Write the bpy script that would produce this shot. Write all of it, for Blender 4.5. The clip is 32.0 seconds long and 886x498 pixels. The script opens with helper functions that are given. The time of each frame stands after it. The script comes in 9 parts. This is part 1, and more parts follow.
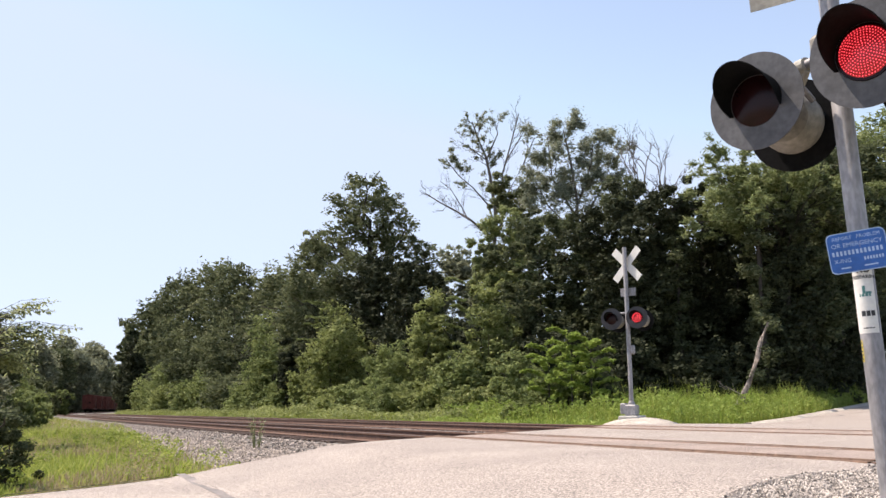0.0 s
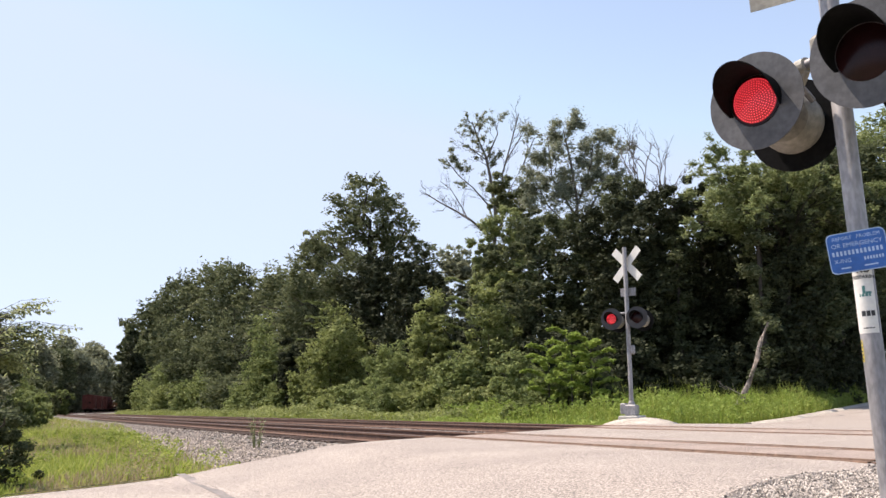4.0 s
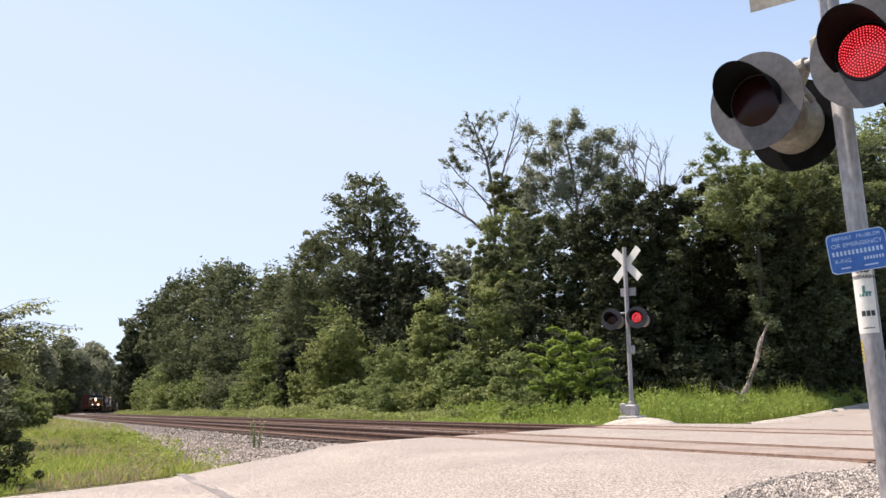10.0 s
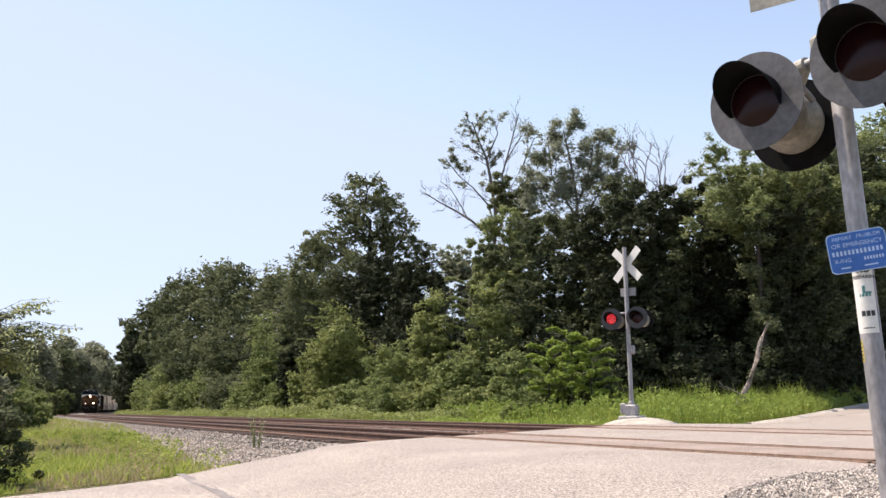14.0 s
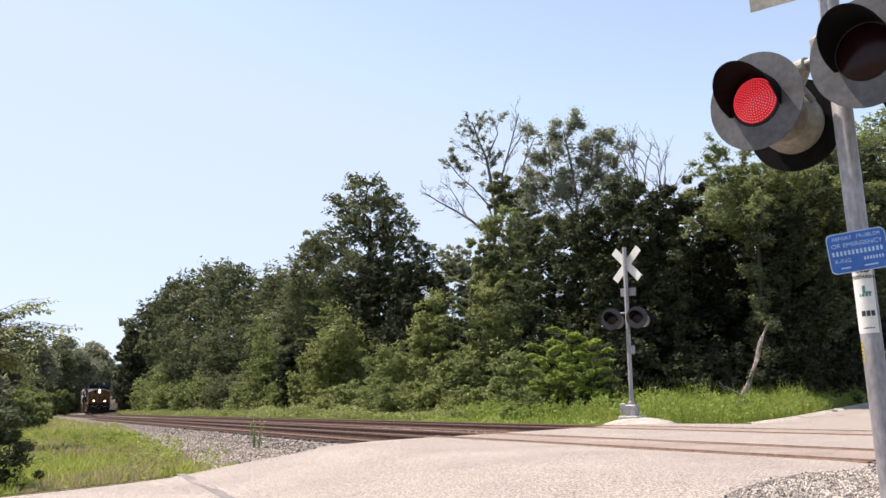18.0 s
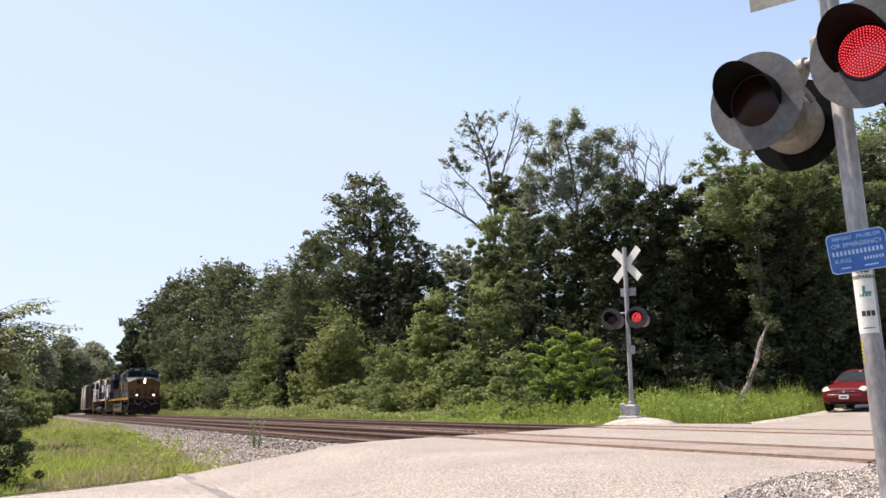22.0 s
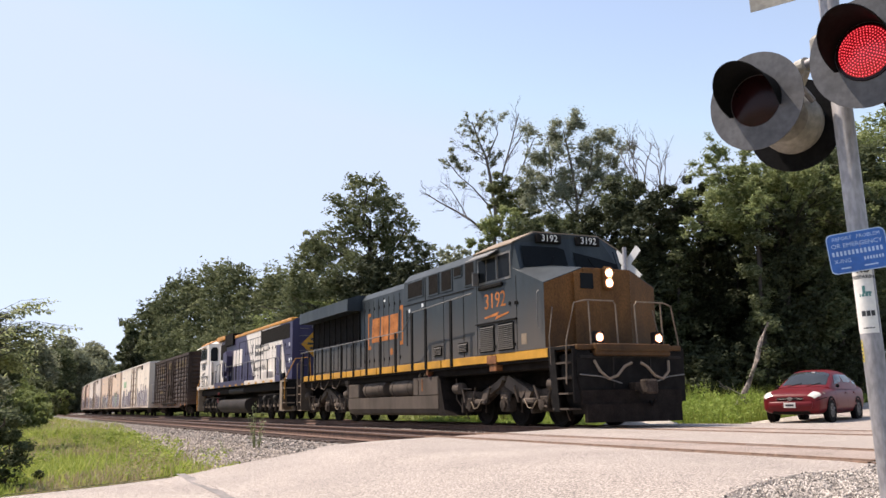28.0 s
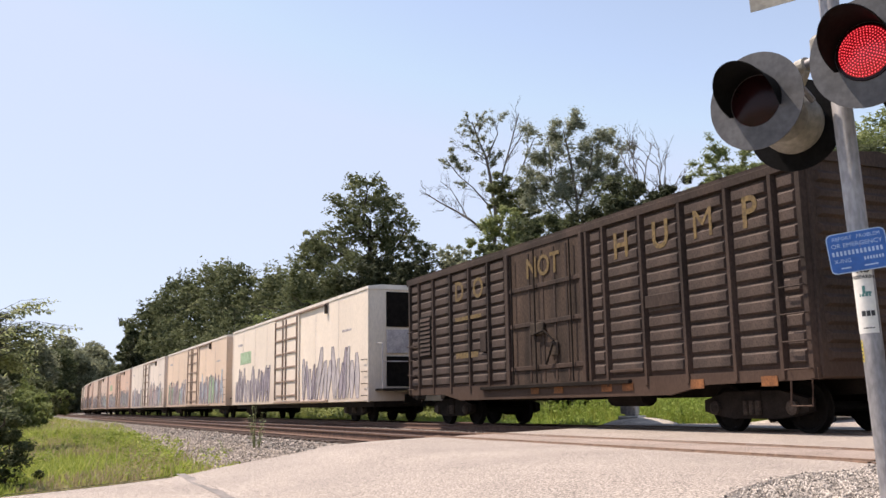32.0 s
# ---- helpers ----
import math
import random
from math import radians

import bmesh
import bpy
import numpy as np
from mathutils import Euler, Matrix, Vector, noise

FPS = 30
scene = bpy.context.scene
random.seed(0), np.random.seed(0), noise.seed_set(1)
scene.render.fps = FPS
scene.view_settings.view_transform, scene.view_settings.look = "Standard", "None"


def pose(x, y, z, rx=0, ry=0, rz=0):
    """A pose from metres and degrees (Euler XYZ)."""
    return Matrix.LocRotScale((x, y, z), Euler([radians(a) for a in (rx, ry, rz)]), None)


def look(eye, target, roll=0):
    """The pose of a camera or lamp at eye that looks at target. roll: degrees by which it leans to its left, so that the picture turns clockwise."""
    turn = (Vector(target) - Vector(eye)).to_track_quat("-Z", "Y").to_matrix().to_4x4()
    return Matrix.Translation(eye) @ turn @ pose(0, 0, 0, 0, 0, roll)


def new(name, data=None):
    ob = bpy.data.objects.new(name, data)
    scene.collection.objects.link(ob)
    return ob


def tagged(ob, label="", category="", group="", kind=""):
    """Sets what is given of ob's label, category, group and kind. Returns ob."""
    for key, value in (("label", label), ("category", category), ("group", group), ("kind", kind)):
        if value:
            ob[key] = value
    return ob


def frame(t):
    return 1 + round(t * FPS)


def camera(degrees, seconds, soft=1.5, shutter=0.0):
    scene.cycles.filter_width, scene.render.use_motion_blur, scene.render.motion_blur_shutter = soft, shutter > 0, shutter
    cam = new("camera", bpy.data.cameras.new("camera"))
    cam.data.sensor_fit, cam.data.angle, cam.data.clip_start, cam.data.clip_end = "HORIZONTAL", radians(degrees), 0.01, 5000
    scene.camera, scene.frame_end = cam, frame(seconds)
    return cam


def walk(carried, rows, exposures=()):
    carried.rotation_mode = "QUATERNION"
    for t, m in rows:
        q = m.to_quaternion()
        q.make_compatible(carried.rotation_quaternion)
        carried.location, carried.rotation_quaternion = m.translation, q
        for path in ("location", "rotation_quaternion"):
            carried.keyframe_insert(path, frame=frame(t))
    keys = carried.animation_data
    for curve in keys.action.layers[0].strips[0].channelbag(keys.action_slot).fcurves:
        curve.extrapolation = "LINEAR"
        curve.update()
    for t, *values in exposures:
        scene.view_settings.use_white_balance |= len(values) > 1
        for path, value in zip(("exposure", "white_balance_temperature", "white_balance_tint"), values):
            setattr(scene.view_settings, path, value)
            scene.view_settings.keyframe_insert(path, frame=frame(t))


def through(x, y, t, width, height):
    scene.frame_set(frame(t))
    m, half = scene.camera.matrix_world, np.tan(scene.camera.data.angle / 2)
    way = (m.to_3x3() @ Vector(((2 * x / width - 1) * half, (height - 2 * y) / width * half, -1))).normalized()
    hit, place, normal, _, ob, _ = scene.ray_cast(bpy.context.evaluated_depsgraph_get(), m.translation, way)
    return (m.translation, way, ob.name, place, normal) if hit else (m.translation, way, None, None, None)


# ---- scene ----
cam = camera(51.468, 32.0, soft=1.5)
EYE = Vector((0.0, 0.0, 0.54))
AIM = EYE + Vector((math.cos(radians(9.646)) * math.cos(radians(154.753)),
                    math.cos(radians(9.646)) * math.sin(radians(154.753)), math.sin(radians(9.646)))) * 20
walk(cam, [(0, look(EYE, AIM, -0.85)), (32, look(EYE, AIM, -0.85))], exposures=[(0, 0.6, 6950, 15.5), (27, 0.6, 6950, 15.5), (30, 0.50, 7010, 16.3), (32, 0.48, 7080, 16.8)])

# ---- world, sun ----
TO_SUN = Vector((-0.39, -0.35, 0.85)).normalized()
world = bpy.data.worlds.new("sky")
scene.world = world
world.use_nodes = True
sky = world.node_tree.nodes.new("ShaderNodeTexSky")
sky.sky_type = "NISHITA"
sky.sun_disc = False
sky.sun_elevation = math.asin(TO_SUN.z)
sky.sun_rotation = math.atan2(TO_SUN.x, TO_SUN.y)
sky.air_density, sky.dust_density, sky.ozone_density = 0.95, 0.3, 1.9
backg = world.node_tree.nodes["Background"]
haze = world.node_tree.nodes.new("ShaderNodeHueSaturation")
haze.inputs["Saturation"].default_value = 0.80
haze.inputs["Hue"].default_value = 0.496
world.node_tree.links.new(sky.outputs[0], haze.inputs["Color"])
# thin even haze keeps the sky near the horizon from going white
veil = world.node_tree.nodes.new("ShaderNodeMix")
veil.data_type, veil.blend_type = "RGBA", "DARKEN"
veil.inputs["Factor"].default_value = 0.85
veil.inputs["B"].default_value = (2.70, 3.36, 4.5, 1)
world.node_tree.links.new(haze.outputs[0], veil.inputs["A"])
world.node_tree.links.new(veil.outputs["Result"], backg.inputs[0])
backg.inputs[1].default_value = 0.165
sun = new("sun", bpy.data.lights.new("sun", "SUN"))
sun.data.energy, sun.data.angle, sun.data.color = 4.6, radians(0.55), (1.0, 0.935, 0.825)
sun.matrix_world = look(TO_SUN * 200, (0, 0, 0))


# ---- materials ----
def mat(name, color, rough=0.7, metal=0.0, var=0.25, scale=3.0, fine=60.0, bump=0.15, tint=None, emit=None, strength=1.0,
        spec=0.5, rand=0.0, stretch=(1, 1, 1), depth=0.01, grain=None, dust=None):
    """Principled material with variation at two scales in the object's metres."""
    m = bpy.data.materials.new(name)
    m.use_nodes = True
    nt = m.node_tree
    b = nt.nodes["Principled BSDF"]
    b.inputs["Roughness"].default_value = rough
    b.inputs["Metallic"].default_value = metal
    b.inputs["Specular IOR Level"].default_value = spec
    co = nt.nodes.new("ShaderNodeTexCoord")
    mp = nt.nodes.new("ShaderNodeMapping")
    mp.inputs["Scale"].default_value = stretch
    nt.links.new(co.outputs["Object"], mp.inputs[0])
    n1 = nt.nodes.new("ShaderNodeTexNoise")
    n1.inputs["Scale"].default_value, n1.inputs["Detail"].default_value = scale, 5
    n2 = nt.nodes.new("ShaderNodeTexNoise")
    n2.inputs["Scale"].default_value, n2.inputs["Detail"].default_value = fine, 3
    nt.links.new(mp.outputs[0], n1.inputs["Vector"])
    nt.links.new(mp.outputs[0], n2.inputs["Vector"])
    c = Vector(color)
    lo = c * (1 - var)
    hi = Vector(tint) if tint else c * (1 + var)
    ramp = nt.nodes.new("ShaderNodeValToRGB")
    ramp.color_ramp.elements[0].position, ramp.color_ramp.elements[1].position = 0.3, 0.72
    ramp.color_ramp.elements[0].color = (*lo, 1)
    ramp.color_ramp.elements[1].color = (*hi, 1)
    nt.links.new(n1.outputs["Fac"], ramp.inputs[0])
    mix = nt.nodes.new("ShaderNodeMix")
    mix.data_type, mix.blend_type = "RGBA", "MULTIPLY"
    mix.inputs["Factor"].default_value = 0.6 * min(1, var * 2) if grain is None else grain
    nt.links.new(ramp.outputs[0], mix.inputs["A"])
    r2 = nt.nodes.new("ShaderNodeValToRGB")
    r2.color_ramp.elements[0].position, r2.color_ramp.elements[1].position = 0.35, 0.65
    r2.color_ramp.elements[0].color = (0.38, 0.38, 0.38, 1)
    r2.color_ramp.elements[1].color = (1.45, 1.45, 1.45, 1)
    nt.links.new(n2.outputs["Fac"], r2.inputs[0])
    nt.links.new(r2.outputs[0], mix.inputs["B"])
    out = mix.outputs["Result"]
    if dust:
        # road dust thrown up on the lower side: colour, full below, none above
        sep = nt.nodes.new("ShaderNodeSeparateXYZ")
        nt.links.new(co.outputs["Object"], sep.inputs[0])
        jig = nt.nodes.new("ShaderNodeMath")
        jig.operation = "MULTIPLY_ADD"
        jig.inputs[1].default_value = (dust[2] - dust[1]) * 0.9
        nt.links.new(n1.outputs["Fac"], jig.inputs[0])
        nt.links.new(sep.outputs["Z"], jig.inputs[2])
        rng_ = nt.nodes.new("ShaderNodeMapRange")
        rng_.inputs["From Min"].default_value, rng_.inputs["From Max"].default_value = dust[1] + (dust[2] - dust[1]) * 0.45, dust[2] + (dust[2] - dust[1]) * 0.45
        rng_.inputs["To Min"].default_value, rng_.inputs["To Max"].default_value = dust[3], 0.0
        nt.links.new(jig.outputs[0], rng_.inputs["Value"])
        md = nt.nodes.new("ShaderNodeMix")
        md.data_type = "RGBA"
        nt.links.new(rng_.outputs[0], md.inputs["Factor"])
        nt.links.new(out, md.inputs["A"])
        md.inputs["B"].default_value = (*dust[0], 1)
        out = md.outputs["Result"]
    if rand:
        info = nt.nodes.new("ShaderNodeNewGeometry")
        mr = nt.nodes.new("ShaderNodeMapRange")
        mr.inputs["To Min"].default_value, mr.inputs["To Max"].default_value = 1 - rand, 1 + rand
        nt.links.new(info.outputs["Random Per Island"], mr.inputs["Value"])
        mm = nt.nodes.new("ShaderNodeMix")
        mm.data_type, mm.blend_type = "RGBA", "MULTIPLY"
        mm.inputs["Factor"].default_value = 1
        nt.links.new(out, mm.inputs["A"])
        nt.links.new(mr.outputs[0], mm.inputs["B"])
        out = mm.outputs["Result"]
    nt.links.new(out, b.inputs["Base Color"])
    if bump:
        bp = nt.nodes.new("ShaderNodeBump")
        bp.inputs["Strength"].default_value, bp.inputs["Distance"].default_value = bump, depth
        nt.links.new(n2.outputs["Fac"], bp.inputs["Height"])
        nt.links.new(bp.outputs[0], b.inputs["Normal"])
    if emit:
        b.inputs["Emission Color"].default_value = (*emit, 1)
        b.inputs["Emission Strength"].default_value = strength
    return m


def leaf_mat(name, color, tint, rough=0.75, through=0.35, scale=0.35):
    """Foliage: diffuse and translucent, varied leaf by leaf and clump by clump."""
    # blue raised in every leaf colour to paint in a bluish haze
    color, tint = ((c[0], c[1], c[2] * 1.14) for c in (color, tint))
    m = bpy.data.materials.new(name)
    m.use_nodes = True
    nt = m.node_tree
    b = nt.nodes["Principled BSDF"]
    co = nt.nodes.new("ShaderNodeTexCoord")
    n1 = nt.nodes.new("ShaderNodeTexNoise")
    n1.inputs["Scale"].default_value, n1.inputs["Detail"].default_value = scale, 3
    nt.links.new(co.outputs["Object"], n1.inputs["Vector"])
    geo = nt.nodes.new("ShaderNodeNewGeometry")
    mx = nt.nodes.new("ShaderNodeMath")
    mx.operation = "MULTIPLY_ADD"
    mx.inputs[1].default_value = 0.5
    nt.links.new(geo.outputs["Random Per Island"], mx.inputs[0])
    sc = nt.nodes.new("ShaderNodeMath")
    sc.operation = "MULTIPLY"
    sc.inputs[1].default_value = 0.55
    nt.links.new(n1.outputs["Fac"], sc.inputs[0])
    nt.links.new(sc.outputs[0], mx.inputs[2])
    ramp = nt.nodes.new("ShaderNodeValToRGB")
    ramp.color_ramp.elements[0].position, ramp.color_ramp.elements[1].position = 0.12, 0.82
    ramp.color_ramp.elements[0].color = (*[c * 0.6 for c in color], 1)
    ramp.color_ramp.elements[1].color = (*tint, 1)
    mid = ramp.color_ramp.elements.new(0.5)
    mid.color = (*color, 1)
    nt.links.new(mx.outputs[0], ramp.inputs[0])
    nt.links.new(ramp.outputs[0], b.inputs["Base Color"])
    b.inputs["Roughness"].default_value = rough
    b.inputs["Specular IOR Level"].default_value = 0.14
    tr = nt.nodes.new("ShaderNodeBsdfTranslucent")
    nt.links.new(ramp.outputs[0], tr.inputs["Color"])
    ms = nt.nodes.new("ShaderNodeMixShader")
    ms.inputs[0].default_value = through
    nt.links.new(b.outputs[0], ms.inputs[1])
    nt.links.new(tr.outputs[0], ms.inputs[2])
    nt.links.new(ms.outputs[0], nt.nodes["Material Output"].inputs["Surface"])
    return m


M = {}
M["grass_soil"] = mat("grass_soil", (0.215, 0.215, 0.065), 0.95, var=0.4, scale=0.7, fine=18, bump=0.6, tint=(0.27, 0.22, 0.10), depth=0.03)
M["ballast"] = mat("ballast_bed", (0.20, 0.18, 0.165), 0.95, var=0.35, scale=1.2, fine=22, bump=1.0, depth=0.05)
M["stone"] = mat("ballast_stone", (0.285, 0.24, 0.21), 0.9, var=0.25, scale=4, fine=40, rand=0.6, bump=0.3)
M["road"] = mat("worn_pavement", (0.385, 0.325, 0.285), 0.85, var=0.12, scale=0.9, fine=55, bump=1.0, depth=0.016, grain=1.0)
M["gauge"] = mat("crossing_panel_asphalt", (0.35, 0.275, 0.235), 0.85, var=0.2, scale=1.3, fine=55, bump=1.0, depth=0.016, grain=0.9)
M["flange"] = mat("rust_stained_asphalt_edge", (0.24, 0.15, 0.105), 0.9, var=0.35, scale=5, fine=40, bump=0.4)
M["panel_seam"] = mat("dull_panel_seam", (0.24, 0.205, 0.19), 0.8, var=0.3, scale=4, fine=40)
M["navy_seam_shadow"] = mat("dark_seam_and_shadow", (0.016, 0.014, 0.03), 0.8, var=0.3, scale=4, fine=40)
M["seam"] = mat("tar_seam", (0.215, 0.185, 0.17), 0.7, var=0.3, scale=4, fine=60)
M["line"] = mat("worn_white_road_paint", (0.80, 0.76, 0.70), 0.8, var=0.2, scale=3, fine=40, bump=0.3, grain=0.2)
M["rail"] = mat("rusty_rail", (0.13, 0.07, 0.05), 0.8, 0.1, var=0.35, scale=6, fine=80, bump=0.2)
M["railhead"] = mat("polished_railhead", (0.20, 0.155, 0.13), 0.42, 0.8, var=0.25, scale=3, fine=50, bump=0.05)
M["tie"] = mat("weathered_tie", (0.075, 0.048, 0.038), 0.95, var=0.35, scale=3, fine=30, bump=0.5, stretch=(6, 1, 6))
M["gravel_pale"] = mat("pale_gravel", (0.20, 0.175, 0.16), 0.95, var=0.25, scale=2, fine=60, bump=1.0, depth=0.02, grain=0.9)
M["pebble"] = mat("mixed_pebbles", (0.37, 0.325, 0.29), 0.9, var=0.2, scale=4, fine=40, rand=0.75, bump=0.2)
M["gravel_white"] = mat("bleached_gravel", (0.50, 0.44, 0.38), 0.95, var=0.25, scale=3, fine=40, bump=1.0, depth=0.02, grain=0.7)
M["concrete"] = mat("concrete", (0.42, 0.40, 0.37), 0.9, var=0.2, scale=3, fine=50, bump=0.3)
M["bark"] = mat("bark", (0.05, 0.04, 0.033), 0.95, var=0.35, scale=3, fine=25, bump=0.8, stretch=(3, 3, 0.6), depth=0.02)
M["dead_bark"] = mat("bare_grey_bark", (0.13, 0.11, 0.095), 0.95, var=0.3, scale=4, fine=25, bump=0.5, stretch=(3, 3, 0.6))
M["snag"] = mat("peeling_dead_wood", (0.27, 0.225, 0.20), 0.95, var=0.6, scale=5, fine=25, bump=0.8, stretch=(3, 3, 0.8), depth=0.02)
M["leaf_oak"] = leaf_mat("leaf_oak", (0.088, 0.106, 0.046), (0.195, 0.212, 0.105), through=0.42)
# very dark leaf colour: the deep shade inside the wood is put into it
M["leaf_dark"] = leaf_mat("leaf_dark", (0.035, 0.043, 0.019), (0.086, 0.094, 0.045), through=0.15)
M["leaf_olive"] = leaf_mat("leaf_olive", (0.128, 0.147, 0.063), (0.25, 0.267, 0.135), through=0.42)
M["leaf_bright"] = leaf_mat("leaf_bright", (0.185, 0.225, 0.07), (0.335, 0.375, 0.145), through=0.42)
M["leaf_yellow"] = leaf_mat("leaf_yellow", (0.235, 0.27, 0.082), (0.40, 0.43, 0.175), through=0.45)
M["leaf_canopy"] = leaf_mat("leaf_canopy", (0.21, 0.25, 0.09), (0.40, 0.43, 0.19), through=0.45)
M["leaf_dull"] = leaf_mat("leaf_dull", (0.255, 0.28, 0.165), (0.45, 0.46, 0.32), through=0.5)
# pale leaf colour with the haze of distance put into it
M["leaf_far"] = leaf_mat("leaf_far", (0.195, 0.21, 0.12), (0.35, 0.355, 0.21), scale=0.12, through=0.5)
M["grass"] = leaf_mat("grass_blade", (0.265, 0.33, 0.058), (0.44, 0.46, 0.12), 0.6, 0.45, 0.5)
M["weed_leaf"] = leaf_mat("weed_leaf", (0.255, 0.345, 0.062), (0.42, 0.49, 0.13), 0.6, 0.45, 0.5)
M["frond"] = leaf_mat("feathery_leaf", (0.25, 0.28, 0.12), (0.42, 0.44, 0.24), 0.6, 0.65, 0.5)
M["grass_dry"] = leaf_mat("dry_grass", (0.34, 0.28, 0.14), (0.48, 0.41, 0.23), 0.7, 0.3, 0.5)


# ---- mesh helpers ----
class Shape:
    """Collects the faces of one mesh."""

    def __init__(self):
        self.v, self.f = [], []

    def add(self, vs, fs):
        o = len(self.v)
        self.v += [tuple(p) for p in vs]
        self.f += [tuple(i + o for i in q) for q in fs]
        return self

    def box(self, x0, x1, y0, y1, z0, z1, c=0.0):
        """A box; c cuts its edges with a chamfer."""
        if c <= 0:
            vs = [(x, y, z) for z in (z0, z1) for y in (y0, y1) for x in (x0, x1)]
            return self.add(vs, [(0, 2, 3, 1), (4, 5, 7, 6), (0, 1, 5, 4), (1, 3, 7, 5), (3, 2, 6, 7), (2, 0, 4, 6)])
        prof = [(y0 + c, z0), (y1 - c, z0), (y1, z0 + c), (y1, z1 - c), (y1 - c, z1), (y0 + c, z1), (y0, z1 - c), (y0, z0 + c)]
        cy, cz = (y0 + y1) / 2, (z0 + z1) / 2
        sy, sz = max(0.05, 1 - 2 * c / (y1 - y0)), max(0.05, 1 - 2 * c / (z1 - z0))
        small = [(cy + (y - cy) * sy, cz + (z - cz) * sz) for y, z in prof]
        rings = [(x0, small), (x0 + c, prof), (x1 - c, prof), (x1, small)]
        vs = [(x, y, z) for x, pr in rings for y, z in pr]
        fs = [tuple(range(7, -1, -1)), tuple(24 + i for i in range(8))]
        for r in range(3):
            fs += [(r * 8 + i, r * 8 + (i + 1) % 8, r * 8 + 8 + (i + 1) % 8, r * 8 + 8 + i) for i in range(8)]
        return self.add(vs, fs)

    def prism(self, prof, a0, a1, axis="x"):
        """A profile (counter-clockwise seen from the + end of the axis) pushed from a0 to a1. Profile pairs: x: (y, z); y: (x, z); z: (x, y)."""
        put = {"x": lambda p, a: (a, p[0], p[1]), "y": lambda p, a: (p[0], a, p[1]), "z": lambda p, a: (p[0], p[1], a)}[axis]
        n = len(prof)
        vs = [put(p, a0) for p in prof] + [put(p, a1) for p in prof]
        fs = [tuple(range(n - 1, -1, -1)), tuple(range(n, 2 * n))] + [(i, (i + 1) % n, n + (i + 1) % n, n + i) for i in range(n)]
        if axis == "y":
            fs = [q[::-1] for q in fs]
        return self.add(vs, fs)

    def lathe(self, prof, at=(0, 0, 0), axis="z", n=16):
        """(radius, along) pairs turned round an axis through at."""
        vs, fs = [], []
        for r, a in prof:
            for i in range(n):
                u, w = r * math.cos(2 * math.pi * i / n), r * math.sin(2 * math.pi * i / n)
                p = {"z": (u, w, a), "x": (a, u, w), "y": (w, a, u)}[axis]
                vs.append((p[0] + at[0], p[1] + at[1], p[2] + at[2]))
        for k in range(len(prof) - 1):
            fs += [(k * n + i, k * n + (i + 1) % n, k * n + n + (i + 1) % n, k * n + n + i) for i in range(n)]
        fs += [tuple(range(n - 1, -1, -1)), tuple((len(prof) - 1) * n + i for i in range(n))]
        return self.add(vs, fs)

    def tube(self, pts, r, n=6, r1=None):
        """A tapering tube through points."""
        pts = [Vector(p) for p in pts]
        r1 = r if r1 is None else r1
        vs, fs = [], []
        for k, p in enumerate(pts):
            d = (pts[min(k + 1, len(pts) - 1)] - pts[max(k - 1, 0)]).normalized()
            a = d.cross(Vector((0, 0, 1)) if abs(d.z) < 0.9 else Vector((1, 0, 0))).normalized()
            b = d.cross(a)
            rr = r + (r1 - r) * k / (len(pts) - 1)
            vs += [p + (a * math.cos(2 * math.pi * i / n) + b * math.sin(2 * math.pi * i / n)) * rr for i in range(n)]
        for k in range(len(pts) - 1):
            fs += [(k * n + i, k * n + n + i, k * n + n + (i + 1) % n, k * n + (i + 1) % n) for i in range(n)]
        fs += [tuple(range(n)), tuple((len(pts) - 1) * n + i for i in range(n - 1, -1, -1))]
        return self.add(vs, fs)

    def turned(self, m):
        self.v = [tuple(m @ Vector(p)) for p in self.v]
        return self

    def mesh(self, name, material, smooth=False):
        me = bpy.data.meshes.new(name)
        me.from_pydata(self.v, [], self.f)
        me.materials.append(material)
        if smooth:
            me.polygons.foreach_set("use_smooth", [True] * len(me.polygons))
            me.set_sharp_from_angle(angle=radians(40))
        me.update()
        return me


def part(name, shape, material, parent=None, label="", smooth=False):
    me = shape if isinstance(shape, bpy.types.Mesh) else shape.mesh(name, material, smooth)
    ob = new(name, me)
    ob.parent = parent
    if label:
        ob["label"] = label
    return ob


def thing(name, m, label, category, group="", kind=""):
    ob = new(name)
    ob.matrix_basis = m
    return tagged(ob, label, category, group, kind)


def lettering(body, size, material, parent, m, name="lettering", label="", depth=0.004, bold=0.0, wide=1.0, align="CENTER"):
    """Words in the built-in font as a mesh; they lie in the pose m, facing its +z, with x along the line."""
    cu = bpy.data.curves.new(name, "FONT")
    cu.body, cu.size, cu.extrude, cu.offset = body, size, depth, bold
    cu.align_x, cu.align_y = align, "CENTER"
    cu.resolution_u = 3
    tmp = bpy.data.objects.new(name, cu)
    scene.collection.objects.link(tmp)
    me = bpy.data.meshes.new_from_object(tmp.evaluated_get(bpy.context.evaluated_depsgraph_get()))
    bpy.data.objects.remove(tmp)
    me.materials.clear()
    me.materials.append(material)
    me.transform(Matrix.Diagonal((wide, 1, 1, 1)))
    me.transform(m)
    ob = part(name, me, material, parent, label)
    return ob


